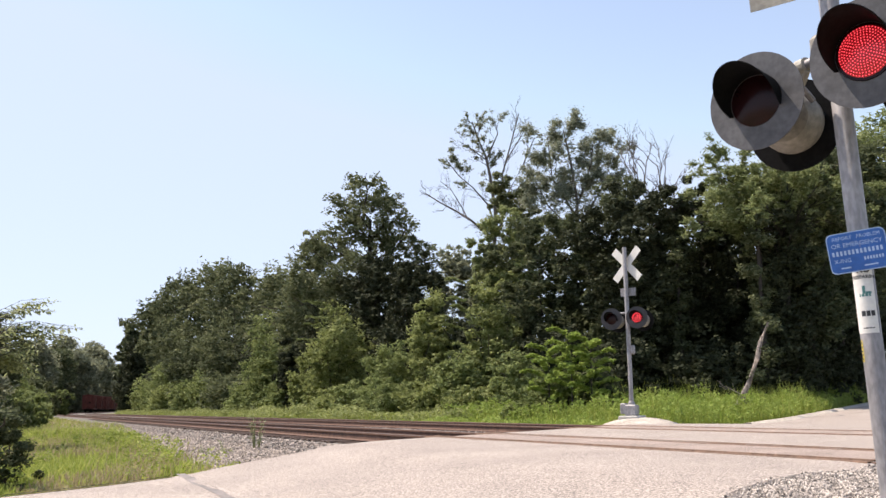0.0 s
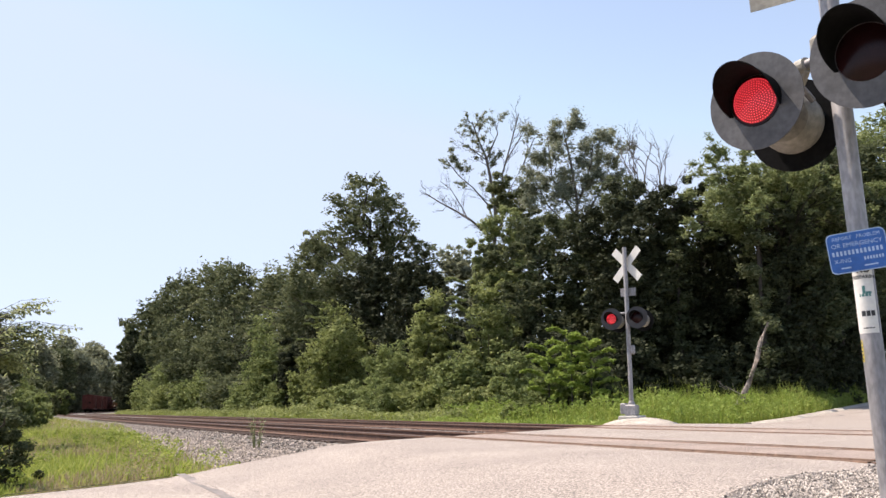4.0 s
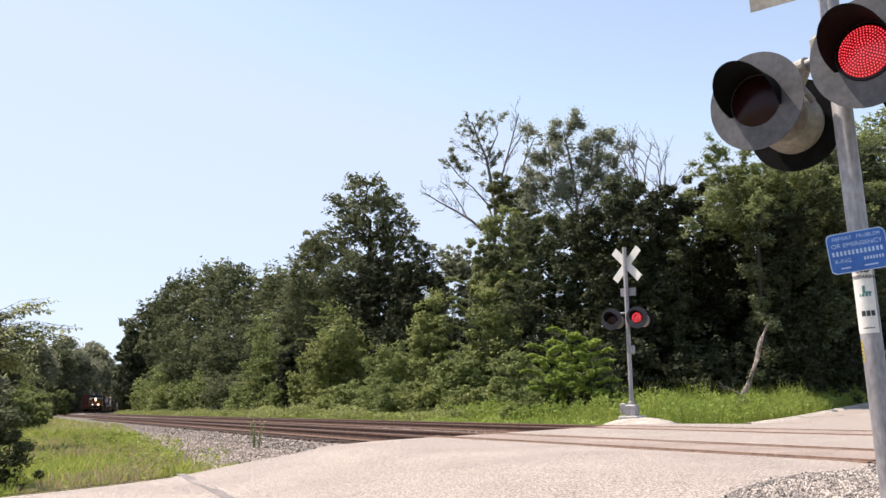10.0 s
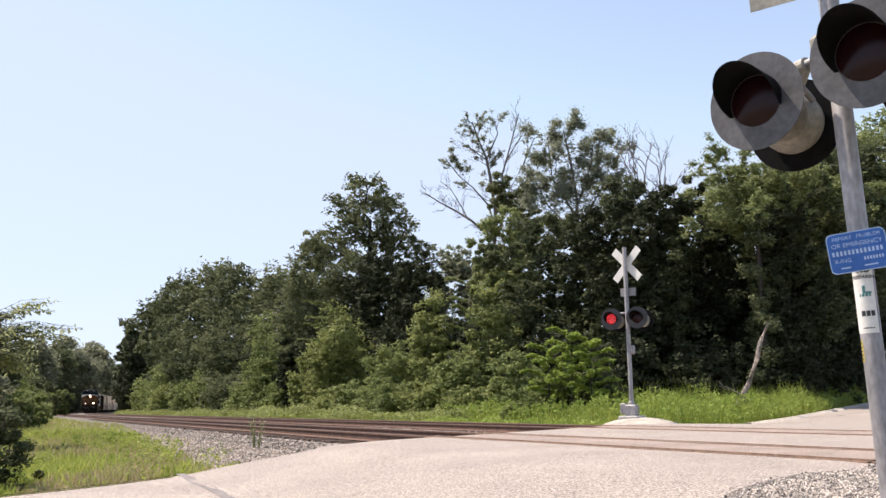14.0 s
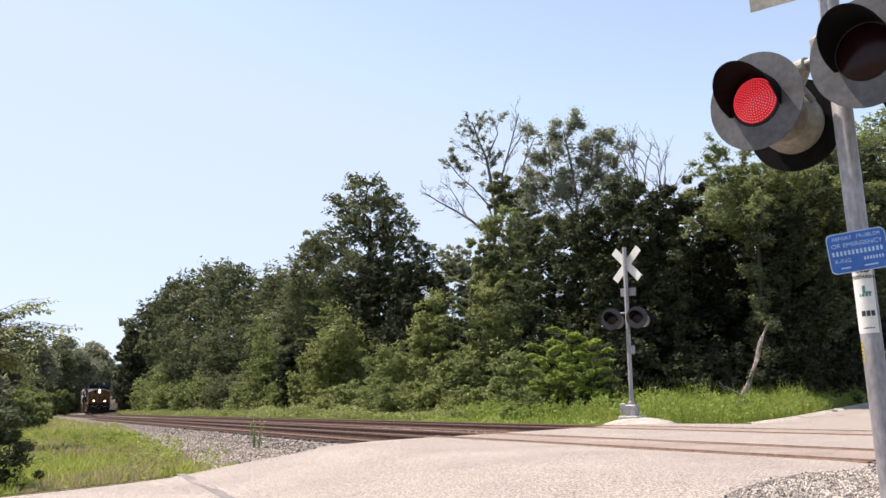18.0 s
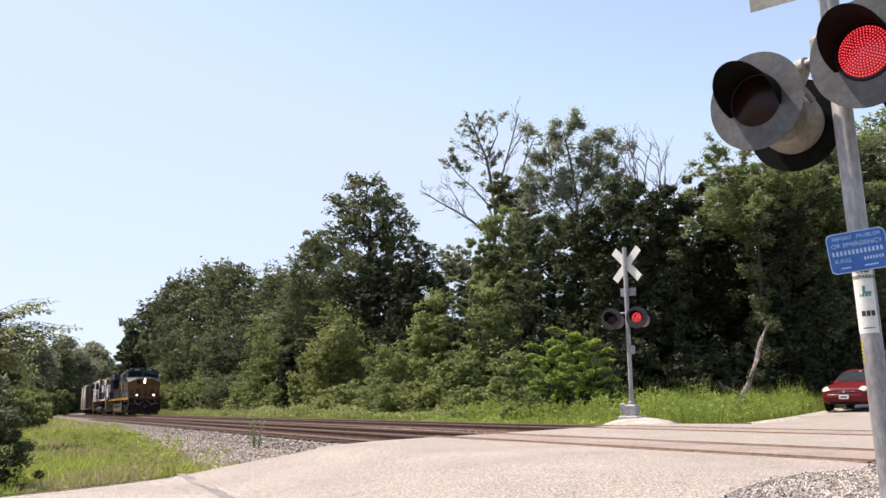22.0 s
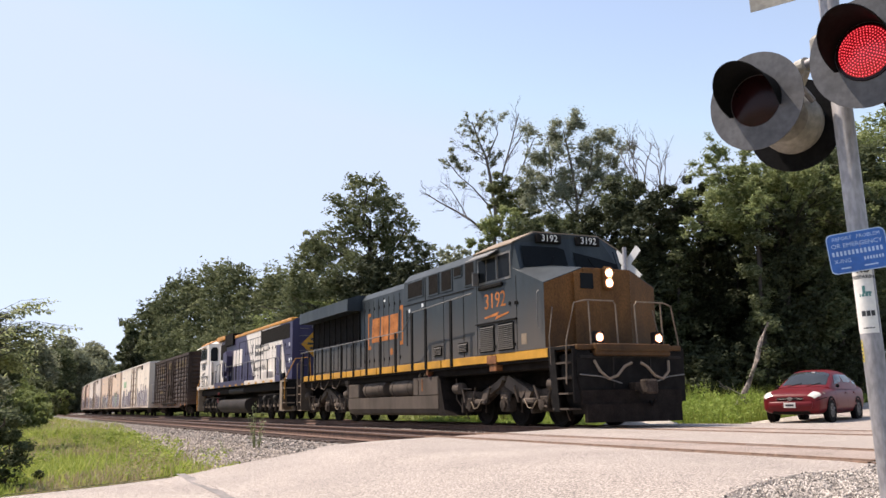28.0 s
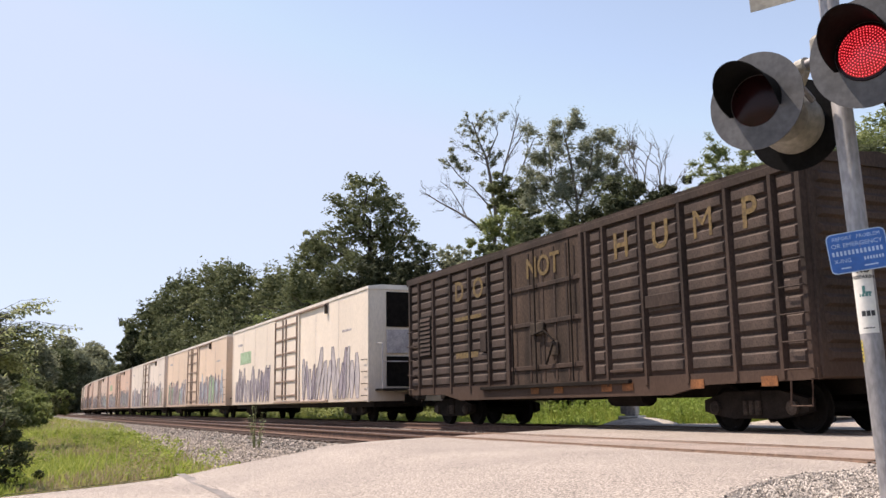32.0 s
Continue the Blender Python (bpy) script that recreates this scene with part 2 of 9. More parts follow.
def fast_mesh(name, verts, quads, material):
    me = bpy.data.meshes.new(name)
    me.vertices.add(len(verts))
    me.vertices.foreach_set("co", np.asarray(verts, np.float32).ravel())
    k = quads.shape[1]
    me.loops.add(quads.size)
    me.loops.foreach_set("vertex_index", quads.astype(np.int32).ravel())
    me.polygons.add(len(quads))
    me.polygons.foreach_set("loop_start", np.arange(0, quads.size, k, dtype=np.int32))
    me.polygons.foreach_set("loop_total", np.full(len(quads), k, np.int32))
    me.materials.append(material)
    me.update(calc_edges=True)
    return me


# ---- the plan: x along the railway, y across it, rail tops at z = 0 ----
FAR_Y, NEAR_Y, BEND, RADIUS = 12.45, 7.60, -125.0, 1014.0


def on_track(a, centre):
    """Place and heading (degrees) on a track at the distance a along the line."""
    if a >= BEND:
        return a, centre, 0.0
    r = RADIUS - (centre - FAR_Y)
    th = (BEND - a) / RADIUS
    return BEND - r * math.sin(th), centre + r * (1 - math.cos(th)), -math.degrees(th)


def ease(a, b, x):
    u = min(1, max(0, (x - a) / (b - a)))
    return u * u * (3 - 2 * u)


def road_z(y):
    return float(np.interp(y, (-9, 0, 1.2, 2.0, 2.74, 3.67, 4.4, 5.3, 14.5, 19, 22, 25, 33, 60, 200), (-0.75, -0.32, -0.30, -0.27, -0.19, -0.11, -0.02, 0.004, 0.004, -0.09, -0.07, 0.04, 0.30, 1.2, 3.6)))


def road_left(y):
    n = float(np.interp(y, (-60, 12.5, 14.5, 18.5, 22, 300), (-9.6, -9.6, -9.9, -7.9, -7.5, -7.5)))
    return (n - 0.51 * y) / 0.86


def road_right(y):
    n = float(np.interp(y, (-60, 2.6, 3.5, 4.0, 4.6, 5.5, 6.2, 15, 20, 300), (-2.5, -2.4, -2.05, -1.93, -1.9, -1.72, -1.45, -1.3, -0.6, -0.6)))
    return (n - 0.51 * y) / 0.86


def ground_z(x, y):
    """Height of the ground sheet under grass, ballast and road."""
    th = max(0.0, (BEND - x)) / RADIUS
    lift = RADIUS * (1 - math.cos(th)) if x < BEND else 0.0
    v = y - min(lift, 140)
    bed = -0.42 * ease(2.6, 5.6, v) * (1 - ease(14.6, 16.5, v)) + (-0.72 + 0.25 * ease(-3, 3, v)) * (1 - ease(2.6, 5.6, v)) + (-0.38) * ease(14.6, 16.5, v)
    if v > 18:
        bed += 0.02 * min(v - 18, 40)
    rl, rr = road_left(y), road_right(y)
    under = road_z(y) - 0.10
    k = ease(rl - 1.6, rl - 0.1, x) * (1 - ease(rr + 0.1, rr + 2.2, x))
    if y < 20:
        k2 = 1 - k
        side = -0.10 if x > rr else bed
        if x > rr and v < 5.6:
            side = -0.10 - 0.62 * (1 - ease(-2.5, 3.2, y + 0.25 * (x + 4)))
        return under * k + side * k2
    return under * k + bed * (1 - k)
# ---- ground sheet ----
def ground():
    xs = np.unique(np.concatenate([np.linspace(-40, 12, 105), np.linspace(-140, -40, 60), np.linspace(-700, -140, 50), np.geomspace(12, 900, 18), -np.geomspace(700, 3000, 6)]))
    ys = np.unique(np.concatenate([np.linspace(-8, 26, 103), np.linspace(26, 120, 30), np.geomspace(120, 3000, 10), -np.geomspace(8, 1500, 14)]))
    vs = [(x, y, ground_z(x, y) + 0.02 * noise.noise((x * 0.6, y * 0.6, 0))) for y in ys for x in xs]
    n = len(xs)
    q = np.array([(j * n + i, j * n + i + 1, j * n + n + i + 1, j * n + n + i) for j in range(len(ys) - 1) for i in range(n - 1)])
    me = fast_mesh("ground", vs, q, M["grass_soil"])
    me.polygons.foreach_set("use_smooth", [True] * len(me.polygons))
    tagged(new("ground", me), "grassy ground along the railway line", "ground", kind="structure")


ground()


def road():
    """Two-lane pavement in strips between the rails, with open flangeways."""
    top = thing("road", pose(0, 0, 0), "worn pale tar-and-chip road rising to the level crossing", "road", kind="structure")
    rails = [NEAR_Y - 0.7525, NEAR_Y + 0.7525, FAR_Y - 0.7525, FAR_Y + 0.7525]
    gaps = [(rails[0] - 0.085, rails[0] + 0.125), (rails[1] - 0.125, rails[1] + 0.085), (rails[2] - 0.085, rails[2] + 0.125), (rails[3] - 0.125, rails[3] + 0.085)]
    cuts = [-9.0] + [c for g in gaps for c in g] + [150.0]
    for k in range(0, len(cuts), 2):
        y0, y1 = cuts[k], cuts[k + 1]
        if k == 0:
            ys = np.concatenate([np.linspace(y0, 0, 10), np.linspace(0.3, y1, 26)])
        elif k == len(cuts) - 2:
            ys = np.concatenate([np.linspace(y0, 33, 34), np.linspace(36, y1, 20)])
        else:
            ys = np.linspace(y0, y1, 6)
        s = Shape()
        w = 24
        for y in ys:
            a, b = road_left(y), road_right(y)
            rough = 0.07 * noise.noise((y * 0.9, 3.1, 0)) + 0.05 * noise.noise((y * 3.0, 7, 0))
            for i in range(w + 1):
                u = i / w
                x = a + rough + (b - a - rough) * u + rough * 0.8 * u
                crown = -0.05 * max(0, (0.5 - u) * 2 - 0.9) * 10 - 0.012 * max(0, (u - 0.5) * 2 - 0.95) * 20
                s.v.append((x, y, road_z(y) + crown + 0.006 * noise.noise((x * 0.8, y * 0.8, 1))))
        m = len(ys)
        o = len(s.v)
        s.v += [(x, y, z - 0.22) for x, y, z in s.v]
        W = w + 1
        for j in range(m - 1):
            for i in range(w):
                s.f.append((j * W + i, j * W + i + 1, j * W + W + i + 1, j * W + W + i))
            s.f += [(j * W, j * W + W, o + j * W + W, o + j * W), (j * W + w, o + j * W + w, o + j * W + W + w, j * W + W + w)]
        for i in range(w):
            s.f += [(i, o + i, o + i + 1, i + 1), ((m - 1) * W + i, (m - 1) * W + i + 1, o + (m - 1) * W + i + 1, o + (m - 1) * W + i)]
        part("pavement" if k in (0, 8) else "crossing_panel", s, M["road"] if k % 4 == 0 else M["gauge"], top, smooth=True)
    for r in rails:
        for d in (-0.115, 0.145) if r in (rails[0], rails[2]) else (-0.145, 0.115):
            y = r + d
            a, b = road_left(y) + 0.05, road_right(y) - 0.1
            s = Shape()
            n = 30
            for i in range(n + 1):
                x = a + (b - a) * i / n
                w = 0.028 + 0.012 * noise.noise((x * 2, y, 0))
                s.v += [(x, y - w, 0.011), (x, y + w, 0.011), (x, y + w, -0.1), (x, y - w, -0.1)]
            for i in range(n):
                s.f += [(4 * i, 4 * i + 4, 4 * i + 5, 4 * i + 1), (4 * i, 4 * i + 3, 4 * i + 7, 4 * i + 4), (4 * i + 1, 4 * i + 5, 4 * i + 6, 4 * i + 2)]
            part("flange_strip", s, M["flange"], top, "rust-stained flangeway edge")
    # tar seam across the approach
    s = Shape()
    for i in range(15):
        u = i / 14
        x, y = -12.2 + 5.2 * u + 0.08 * noise.noise((u * 6, 0, 0)), 2.03 - 0.2 * u + 0.06 * noise.noise((u * 5, 4, 0))
        w = 0.05 + 0.03 * noise.noise((u * 9, 2, 0))
        s.v += [(x, y - w, road_z(y - w) + 0.006), (x + 0.1, y + w, road_z(y + w) + 0.006)]
    s.f = [(2 * i, 2 * i + 2, 2 * i + 3, 2 * i + 1) for i in range(14)]
    part("tar_seam", s, M["seam"], top, "dark tar seam")
    # low bank of bleached gravel along the far edge beyond the crossing
    s = Shape()
    n = 60
    for i in range(n + 1):
        y = 19.3 + 28 * i / n
        a, h = road_left(y), 0.055 * ease(19.3, 22.0, y) - 0.02 * ease(22.0, 25.0, y) + 0.012 * noise.noise((y * 1.7, 5, 2))
        s.v += [(a - 0.35, y, road_z(y) - 0.08), (a - 0.22, y, road_z(y) + h), (a + 0.02, y, road_z(y) + h), (a + 0.2, y, road_z(y) - 0.03)]
    s.f = [(4 * i + j, 4 * i + j + 1, 4 * i + j + 5, 4 * i + j + 4) for i in range(n) for j in range(3)]
    part("gravel_edge", s, M["gravel_white"], top, "bleached gravel road edge", smooth=True)
    # worn white edge line along the left side
    for y0, y1, n in ((-8.8, 1.9, 44),):
        s = Shape()
        for i in range(n + 1):
            y = y0 + (y1 - y0) * i / n
            a, b = road_left(y), road_right(y)
            for d in (0.20, 0.44):
                u = d / (b - a)
                s.v.append((a + d, y, road_z(y) - 0.05 * max(0, (0.5 - u) * 2 - 0.9) * 10 + 0.018))
        s.f = [(2 * i, 2 * i + 1, 2 * i + 3, 2 * i + 2) for i in range(n)]
        part("edge_line", s, M["line"], top, "worn white edge line")


road()

RAIL = [(-0.07, -0.172), (0.07, -0.172), (0.07, -0.16), (0.012, -0.135), (0.009, -0.045), (0.035, -0.036), (0.036, -0.006), (0.028, 0.0),
        (-0.028, 0.0), (-0.036, -0.006), (-0.035, -0.036), (-0.009, -0.045), (-0.012, -0.135), (-0.07, -0.16)]


def railway(name, centre, first, last):
    top = thing(name, pose(0, 0, 0), "railway track with rusty rails on stone ballast", "track", kind="structure")
    stops = [a for a in np.concatenate([np.arange(-520, -125, 8.0), [-125, -60, -20, 0, 20, 60]])]
    bedp = [(-2.9, -0.75), (-1.60, -0.275), (-1.30, -0.232), (-1.0, -0.22), (1.0, -0.22), (1.30, -0.232), (1.60, -0.275), (2.9, -0.75)]
    for side in (-0.7525, 0.7525):
        for lab, mt, keep in (("rail", M["rail"], 0), ("railhead", M["railhead"], 1)):
            s = Shape()
            prof = RAIL if not keep else [(-0.024, -0.001), (0.024, -0.001), (0.022, 0.0025), (-0.022, 0.0025)]
            n = len(prof)
            for a in stops:
                x, y, h = on_track(a, centre)
                c, d = math.cos(radians(h)), math.sin(radians(h))
                s.v += [(x - d * (side + p), y + c * (side + p), z) for p, z in prof]
            for k in range(len(stops) - 1):
                s.f += [(k * n + i, k * n + n + i, k * n + n + (i + 1) % n, k * n + (i + 1) % n) for i in range(n)]
            s.f += [tuple(range(n)), tuple((len(stops) - 1) * n + i for i in range(n - 1, -1, -1))]
            part(lab, s, mt, top)
    bed = Shape()
    n = len(bedp)
    fine = [a for a in np.concatenate([np.arange(-520, -125, 12.0), np.arange(-125, 61, 2.5)])]
    for a in fine:
        x, y, h = on_track(a, centre)
        c, d = math.cos(radians(h)), math.sin(radians(h))
        bed.v += [(x - d * p, y + c * p, z + 0.03 * noise.noise((x, y + p, 5)) - 0.12 * (-17.5 < x < -3)) for p, z in bedp]
    for k in range(len(fine) - 1):
        bed.f += [(k * n + i, k * n + n + i, k * n + n + i + 1, k * n + i + 1) for i in range(n - 1)]
    part("ballast_bed", bed, M["ballast"], top, smooth=True)
    # sleepers
    tie = Shape().box(-0.11, 0.11, -1.3, 1.3, -0.36, -0.178, 0.015).mesh("sleeper", M["tie"])
    for i in range(130):
        a = first - 0.52 * i
        x, y, h = on_track(a, centre)
        ob = part("sleeper", tie, None, top)
        ob.matrix_basis = pose(x, y + 0.07 * math.sin(i * 7.1) * math.cos(i * 1.7), -0.012 * (0.5 + 0.5 * math.sin(i * 4.3)), 0, 0, h + 0.7 * math.sin(i * 3.3))
    for i in range(14):
        x = -2.4 + 0.52 * i
        ob = part("sleeper", tie, None, top)
        ob.matrix_basis = pose(x, centre, 0, 0, 0, 0.5 * math.sin(i))
    return top


railway("track_near", NEAR_Y, -15.6, 0)
railway("track_far", FAR_Y, -18.6, 0)


def stones(name, spots, size, label, material, parent=None):
    """Loose angular stones as one mesh: eight-sided lumps at the given places."""
    rng = np.random.default_rng(len(spots))
    n = len(spots)
    base = np.array([(1, 0, -0.3), (0, 1, -0.3), (-1, 0, -0.3), (0, -1, -0.3), (0, 0, 1)], float)
    s = size * rng.uniform(0.55, 1.35, (n, 1, 1))
    v = base[None] * s * rng.uniform(0.55, 1.2, (n, 5, 1)) * np.array([1, 1, 0.75])
    v += rng.normal(0, 0.16, (n, 5, 3)) * s
    th = rng.uniform(0, 6.28, n)
    c, d = np.cos(th)[:, None], np.sin(th)[:, None]
    v = np.stack([v[:, :, 0] * c - v[:, :, 1] * d, v[:, :, 0] * d + v[:, :, 1] * c, v[:, :, 2]], 2) + np.asarray(spots)[:, None]
    f = np.array([(0, 1, 4), (1, 2, 4), (2, 3, 4), (3, 0, 4), (2, 1, 0), (0, 3, 2)])
    q = (f[None] + (np.arange(n) * 5)[:, None, None]).reshape(-1, 3)
    ob = new(name, fast_mesh(name, v.reshape(-1, 3), q, material))
    return tagged(ob, label, "gravel", kind="stuff")


def shoulder_z(x, y):
    """Loose gravel lying level with the pavement's edge and falling away to the ground."""
    u = x - road_right(y)
    e = ease(0.1, 1.6, u)
    return (road_z(y) - 0.012) * (1 - e) + (ground_z(x, y) + 0.025) * e + 0.012 * noise.noise((x * 2.2, y * 2.2, 6))


def gravel_shoulder():
    s = Shape()
    ys_ = np.concatenate([np.linspace(-8.9, 0.2, 30), np.linspace(0.4, 6.74, 54)])
    n = 26
    for y in ys_:
        for i in range(n + 1):
            x = road_right(y) - 0.02 + (3.4 - 2.4 * (1 - ease(-1.0, 3.0, y)) + 0.3 * noise.noise((y * 0.8, 3, 3))) * (i / n) ** 1.3
            s.v.append((x, y, shoulder_z(x, y)))
    s.f = [(j * (n + 1) + i, j * (n + 1) + i + 1, (j + 1) * (n + 1) + i + 1, (j + 1) * (n + 1) + i) for j in range(len(ys_) - 1) for i in range(n)]
    tagged(part("gravel_shoulder", s, M["gravel_pale"], None, "", True), "pale loose gravel shoulder beside the road", "gravel", kind="structure")


gravel_shoulder()


def ballast_stones():
    rng = np.random.default_rng(5)
    spots = []
    for _ in range(23000):
        x = -15.0 - 55 * rng.random() ** 1.6
        y = rng.uniform(3.2, 6.24)
        if x > road_left(y) - 0.1:
            continue
        bedz = -0.75 + (y - (NEAR_Y - 2.9)) / 1.30 * 0.475
        z = max(min(bedz, -0.25), ground_z(x, y))
        spots.append((x, y, z + rng.uniform(-0.01, 0.02)))
    stones("ballast_stones", spots, 0.044, "grey crushed stone ballast on the track shoulder", M["stone"])
    spots = []
    for _ in range(9000):
        x, y = rng.uniform(-30, -15.5), rng.uniform(8.9, 11.3)
        if x > road_left(y) - 0.1:
            continue
        spots.append((x, y, -0.2 + rng.uniform(-0.02, 0.02)))
    stones("ballast_stones", spots, 0.04, "grey crushed stone ballast between the tracks", M["stone"])
    spots = []
    for _ in range(60000):
        y = rng.uniform(1.3, 6.75)
        r = road_right(y)
        x = r - 0.12 + 3.0 * rng.random()
        if rng.random() > ease(-0.12, 0.28, x - r + 0.12 * noise.noise((x * 3, y * 3, 2))):
            continue
        spots.append((x, y, shoulder_z(x, y) + rng.uniform(-0.004, 0.006)))
    stones("gravel_stones", spots, 0.0135, "grey and white loose gravel beside the crossing signal", M["pebble"])


ballast_stones()


# ---- plants ----
def leaves(centres, spread, size, count, rng, flat=0.5, long=1.0, airy=False):
    """Pointed leaves scattered round clump centres: vertices and faces."""
    n = len(centres)
    pick = rng.integers(0, n, count)
    o = rng.normal(0, 1, (count, 3))
    o /= np.linalg.norm(o, axis=1)[:, None] + 1e-9
    reach = 1.1 * np.abs(rng.normal(0, 1, (count, 1))) if airy else 1.75 * rng.random((count, 1)) ** 0.42
    p = centres[pick] + o * reach * spread[pick][:, None] * np.array([1, 1, 0.72])
    d = rng.normal(0, 1, (count, 3))
    d[:, 2] *= flat
    d /= np.linalg.norm(d, axis=1)[:, None] + 1e-9
    nrm = rng.normal(0, 1, (count, 3)) * 0.42 + o * 0.8 + np.array([-0.12, -0.15, 0.55])
    w = np.cross(d, nrm)
    w /= np.linalg.norm(w, axis=1)[:, None] + 1e-9
    s = size * rng.uniform(0.6, 1.4, (count, 1))
    v = np.stack([p - d * s * long + w * s * 0.5, p + d * s * long, p - d * s * long * 0.7 - w * s * 0.6], 1).reshape(-1, 3)
    return v, np.arange(count * 3).reshape(-1, 3)


def blob_clumps(blobs, per, rng, shell=0.55):
    """Clump centres on the outer shells of ellipsoid blobs (x, y, z, rx, ry, rz)."""
    out, spread = [], []
    for x, y, z, rx, ry, rz in blobs:
        k = max(6, int(0.62 * per * (rx * ry * rz) ** 0.62))
        d = rng.normal(0, 1, (k, 3))
        d /= np.linalg.norm(d, axis=1)[:, None]
        r = shell + (1 - shell) * rng.random(k) ** 0.6
        r *= 1 + 0.16 * rng.normal(0, 1, k)
        out.append(np.array([x, y, z]) + d * r[:, None] * np.array([rx, ry, rz]))
        spread.append(np.full(k, 0.185 * (rx * ry * rz) ** (1 / 3)) * rng.uniform(0.45, 1.35, k))
    return np.concatenate(out), np.concatenate(spread)


def limbs(s, root, tip, r, rng, depth=3, kink=0.16, twigs=3, tips=None):
    """A limb with forks, as tapering tubes."""
    a, b = Vector(root), Vector(tip)
    n = 4
    pts = [a.lerp(b, i / n) + Vector(rng.normal(0, 1, 3)) * (b - a).length * kink * 0.35 * (0 < i < n) for i in range(n + 1)]
    s.tube(pts, r, 5 if r < 0.08 else 8, r * 0.55)
    if tips is not None and depth <= 1:
        tips += [tuple(p) for p in pts[2:]]
    if depth <= 0:
        return
    for _ in range(twigs):
        i = int(rng.integers(2, n + 1))
        d = (b - a) * rng.uniform(0.35, 0.62)
        d = Matrix.Rotation(rng.uniform(0.35, 0.95) * rng.choice((-1, 1)), 3, Vector(rng.normal(0, 1, 3)).normalized()) @ d
        limbs(s, pts[i], pts[i] + d, r * 0.55, rng, depth - 1, kink, twigs, tips)


def tree(name, x, y, top, half, label, mt, blobs=None, leaf=0.16, count=9000, trunk_r=0.2, low=0.18, seed=1, per=26, bark="bark", category="tree",
         group="trees along the line", depth=None):
    """A tapered trunk with limbs under a crown of many leaves in uneven clumps."""
    rng = np.random.default_rng(seed)
    z0 = ground_z(x, y) - 0.05
    h = top - z0
    t = thing(name, pose(x, y, z0), label, category, group)
    if blobs is None:
        blobs = []
        k = 15
        for i in range(k):
            u = (i + 0.5) / k
            w = half * (0.35 + 0.75 * math.sin(math.pi * min(1, 0.22 + 0.78 * (1 - u)) ** 0.9))
            a = i * 2.4 + rng.random()
            rr = half * rng.uniform(0.34, 0.52) * (1.15 - 0.5 * u)
            off = max(0, w - rr) * rng.uniform(0.5, 1)
            blobs.append((math.cos(a) * off, math.sin(a) * off, h * (low + (0.94 - low) * u) - rr * 0.4 * u, rr, rr, rr * rng.uniform(0.7, 1.0)))
        blobs.append((0, 0, h - half * 0.46, half * 0.46, half * 0.46, half * 0.42))
    c, sp = blob_clumps(blobs, per, rng)
    near = x > -52
    v, q = leaves(c, sp, leaf * (0.88 if near else 1.0), int(count * (1.3 if near else 0.95)), rng)
    part("crown", fast_mesh("crown", v, q, mt), mt, t)
    s = Shape()
    pts = [(0.04 * h * 0.3 * rng.normal(), 0.04 * h * 0.3 * rng.normal(), h * u) for u in (0.0, 0.2, 0.4, 0.6, 0.78)]
    pts[0] = (0, 0, -0.15)
    s.tube(pts, trunk_r, 9, trunk_r * 0.3)
    for b in blobs[:14]:
        u = min(0.75, max(0.12, b[2] / h - 0.12))
        root = Vector(pts[0]).lerp(Vector(pts[-1]), u / 0.78)
        limbs(s, root, Vector(b[:3]), trunk_r * 0.32, rng, 1, twigs=2)
    part("trunk", s, M[bark], t, smooth=True)
    return t


def bush(name, x, y, top, half, label, mt, leaf=0.13, count=5000, seed=1, per=30, group="bushes beside the track", category="bush", wide=1.0):
    rng = np.random.default_rng(seed)
    z0 = ground_z(x, y) - 0.05
    h = max(0.5, top - z0)
    t = thing(name, pose(x, y, z0), label, category, group)
    blobs = []
    for i in range(9):
        a = i * 2.4 + rng.random()
        rr = half * rng.uniform(0.35, 0.6)
        rz = min(h * 0.45, rr * 1.1)
        off = (half - rr) * rng.uniform(0.4, 1.1)
        blobs.append((math.cos(a) * off * wide, math.sin(a) * off, rng.uniform(rz * 0.6, max(rz * 0.7, h * 0.75 - rz * 0.3)), rr * wide, rr, rz))
    blobs.append((0, 0, h * 0.62, half * 0.6, half * 0.55, h * 0.38))
    c, sp = blob_clumps(blobs, per, rng, 0.5)
    c[:, 2] = np.maximum(c[:, 2], 0.05)
    v, q = leaves(c, sp, leaf * 0.92, int(count * 1.15), rng)
    part("foliage", fast_mesh("foliage", v, q, mt), mt, t)
    s = Shape()
    for b in blobs[:8]:
        limbs(s, (0.1 * rng.normal(), 0.1 * rng.normal(), -0.1), Vector(b[:3]), 0.035, rng, 1, twigs=2)
    part("woody_stem", s, M["bark"], t)
    return t


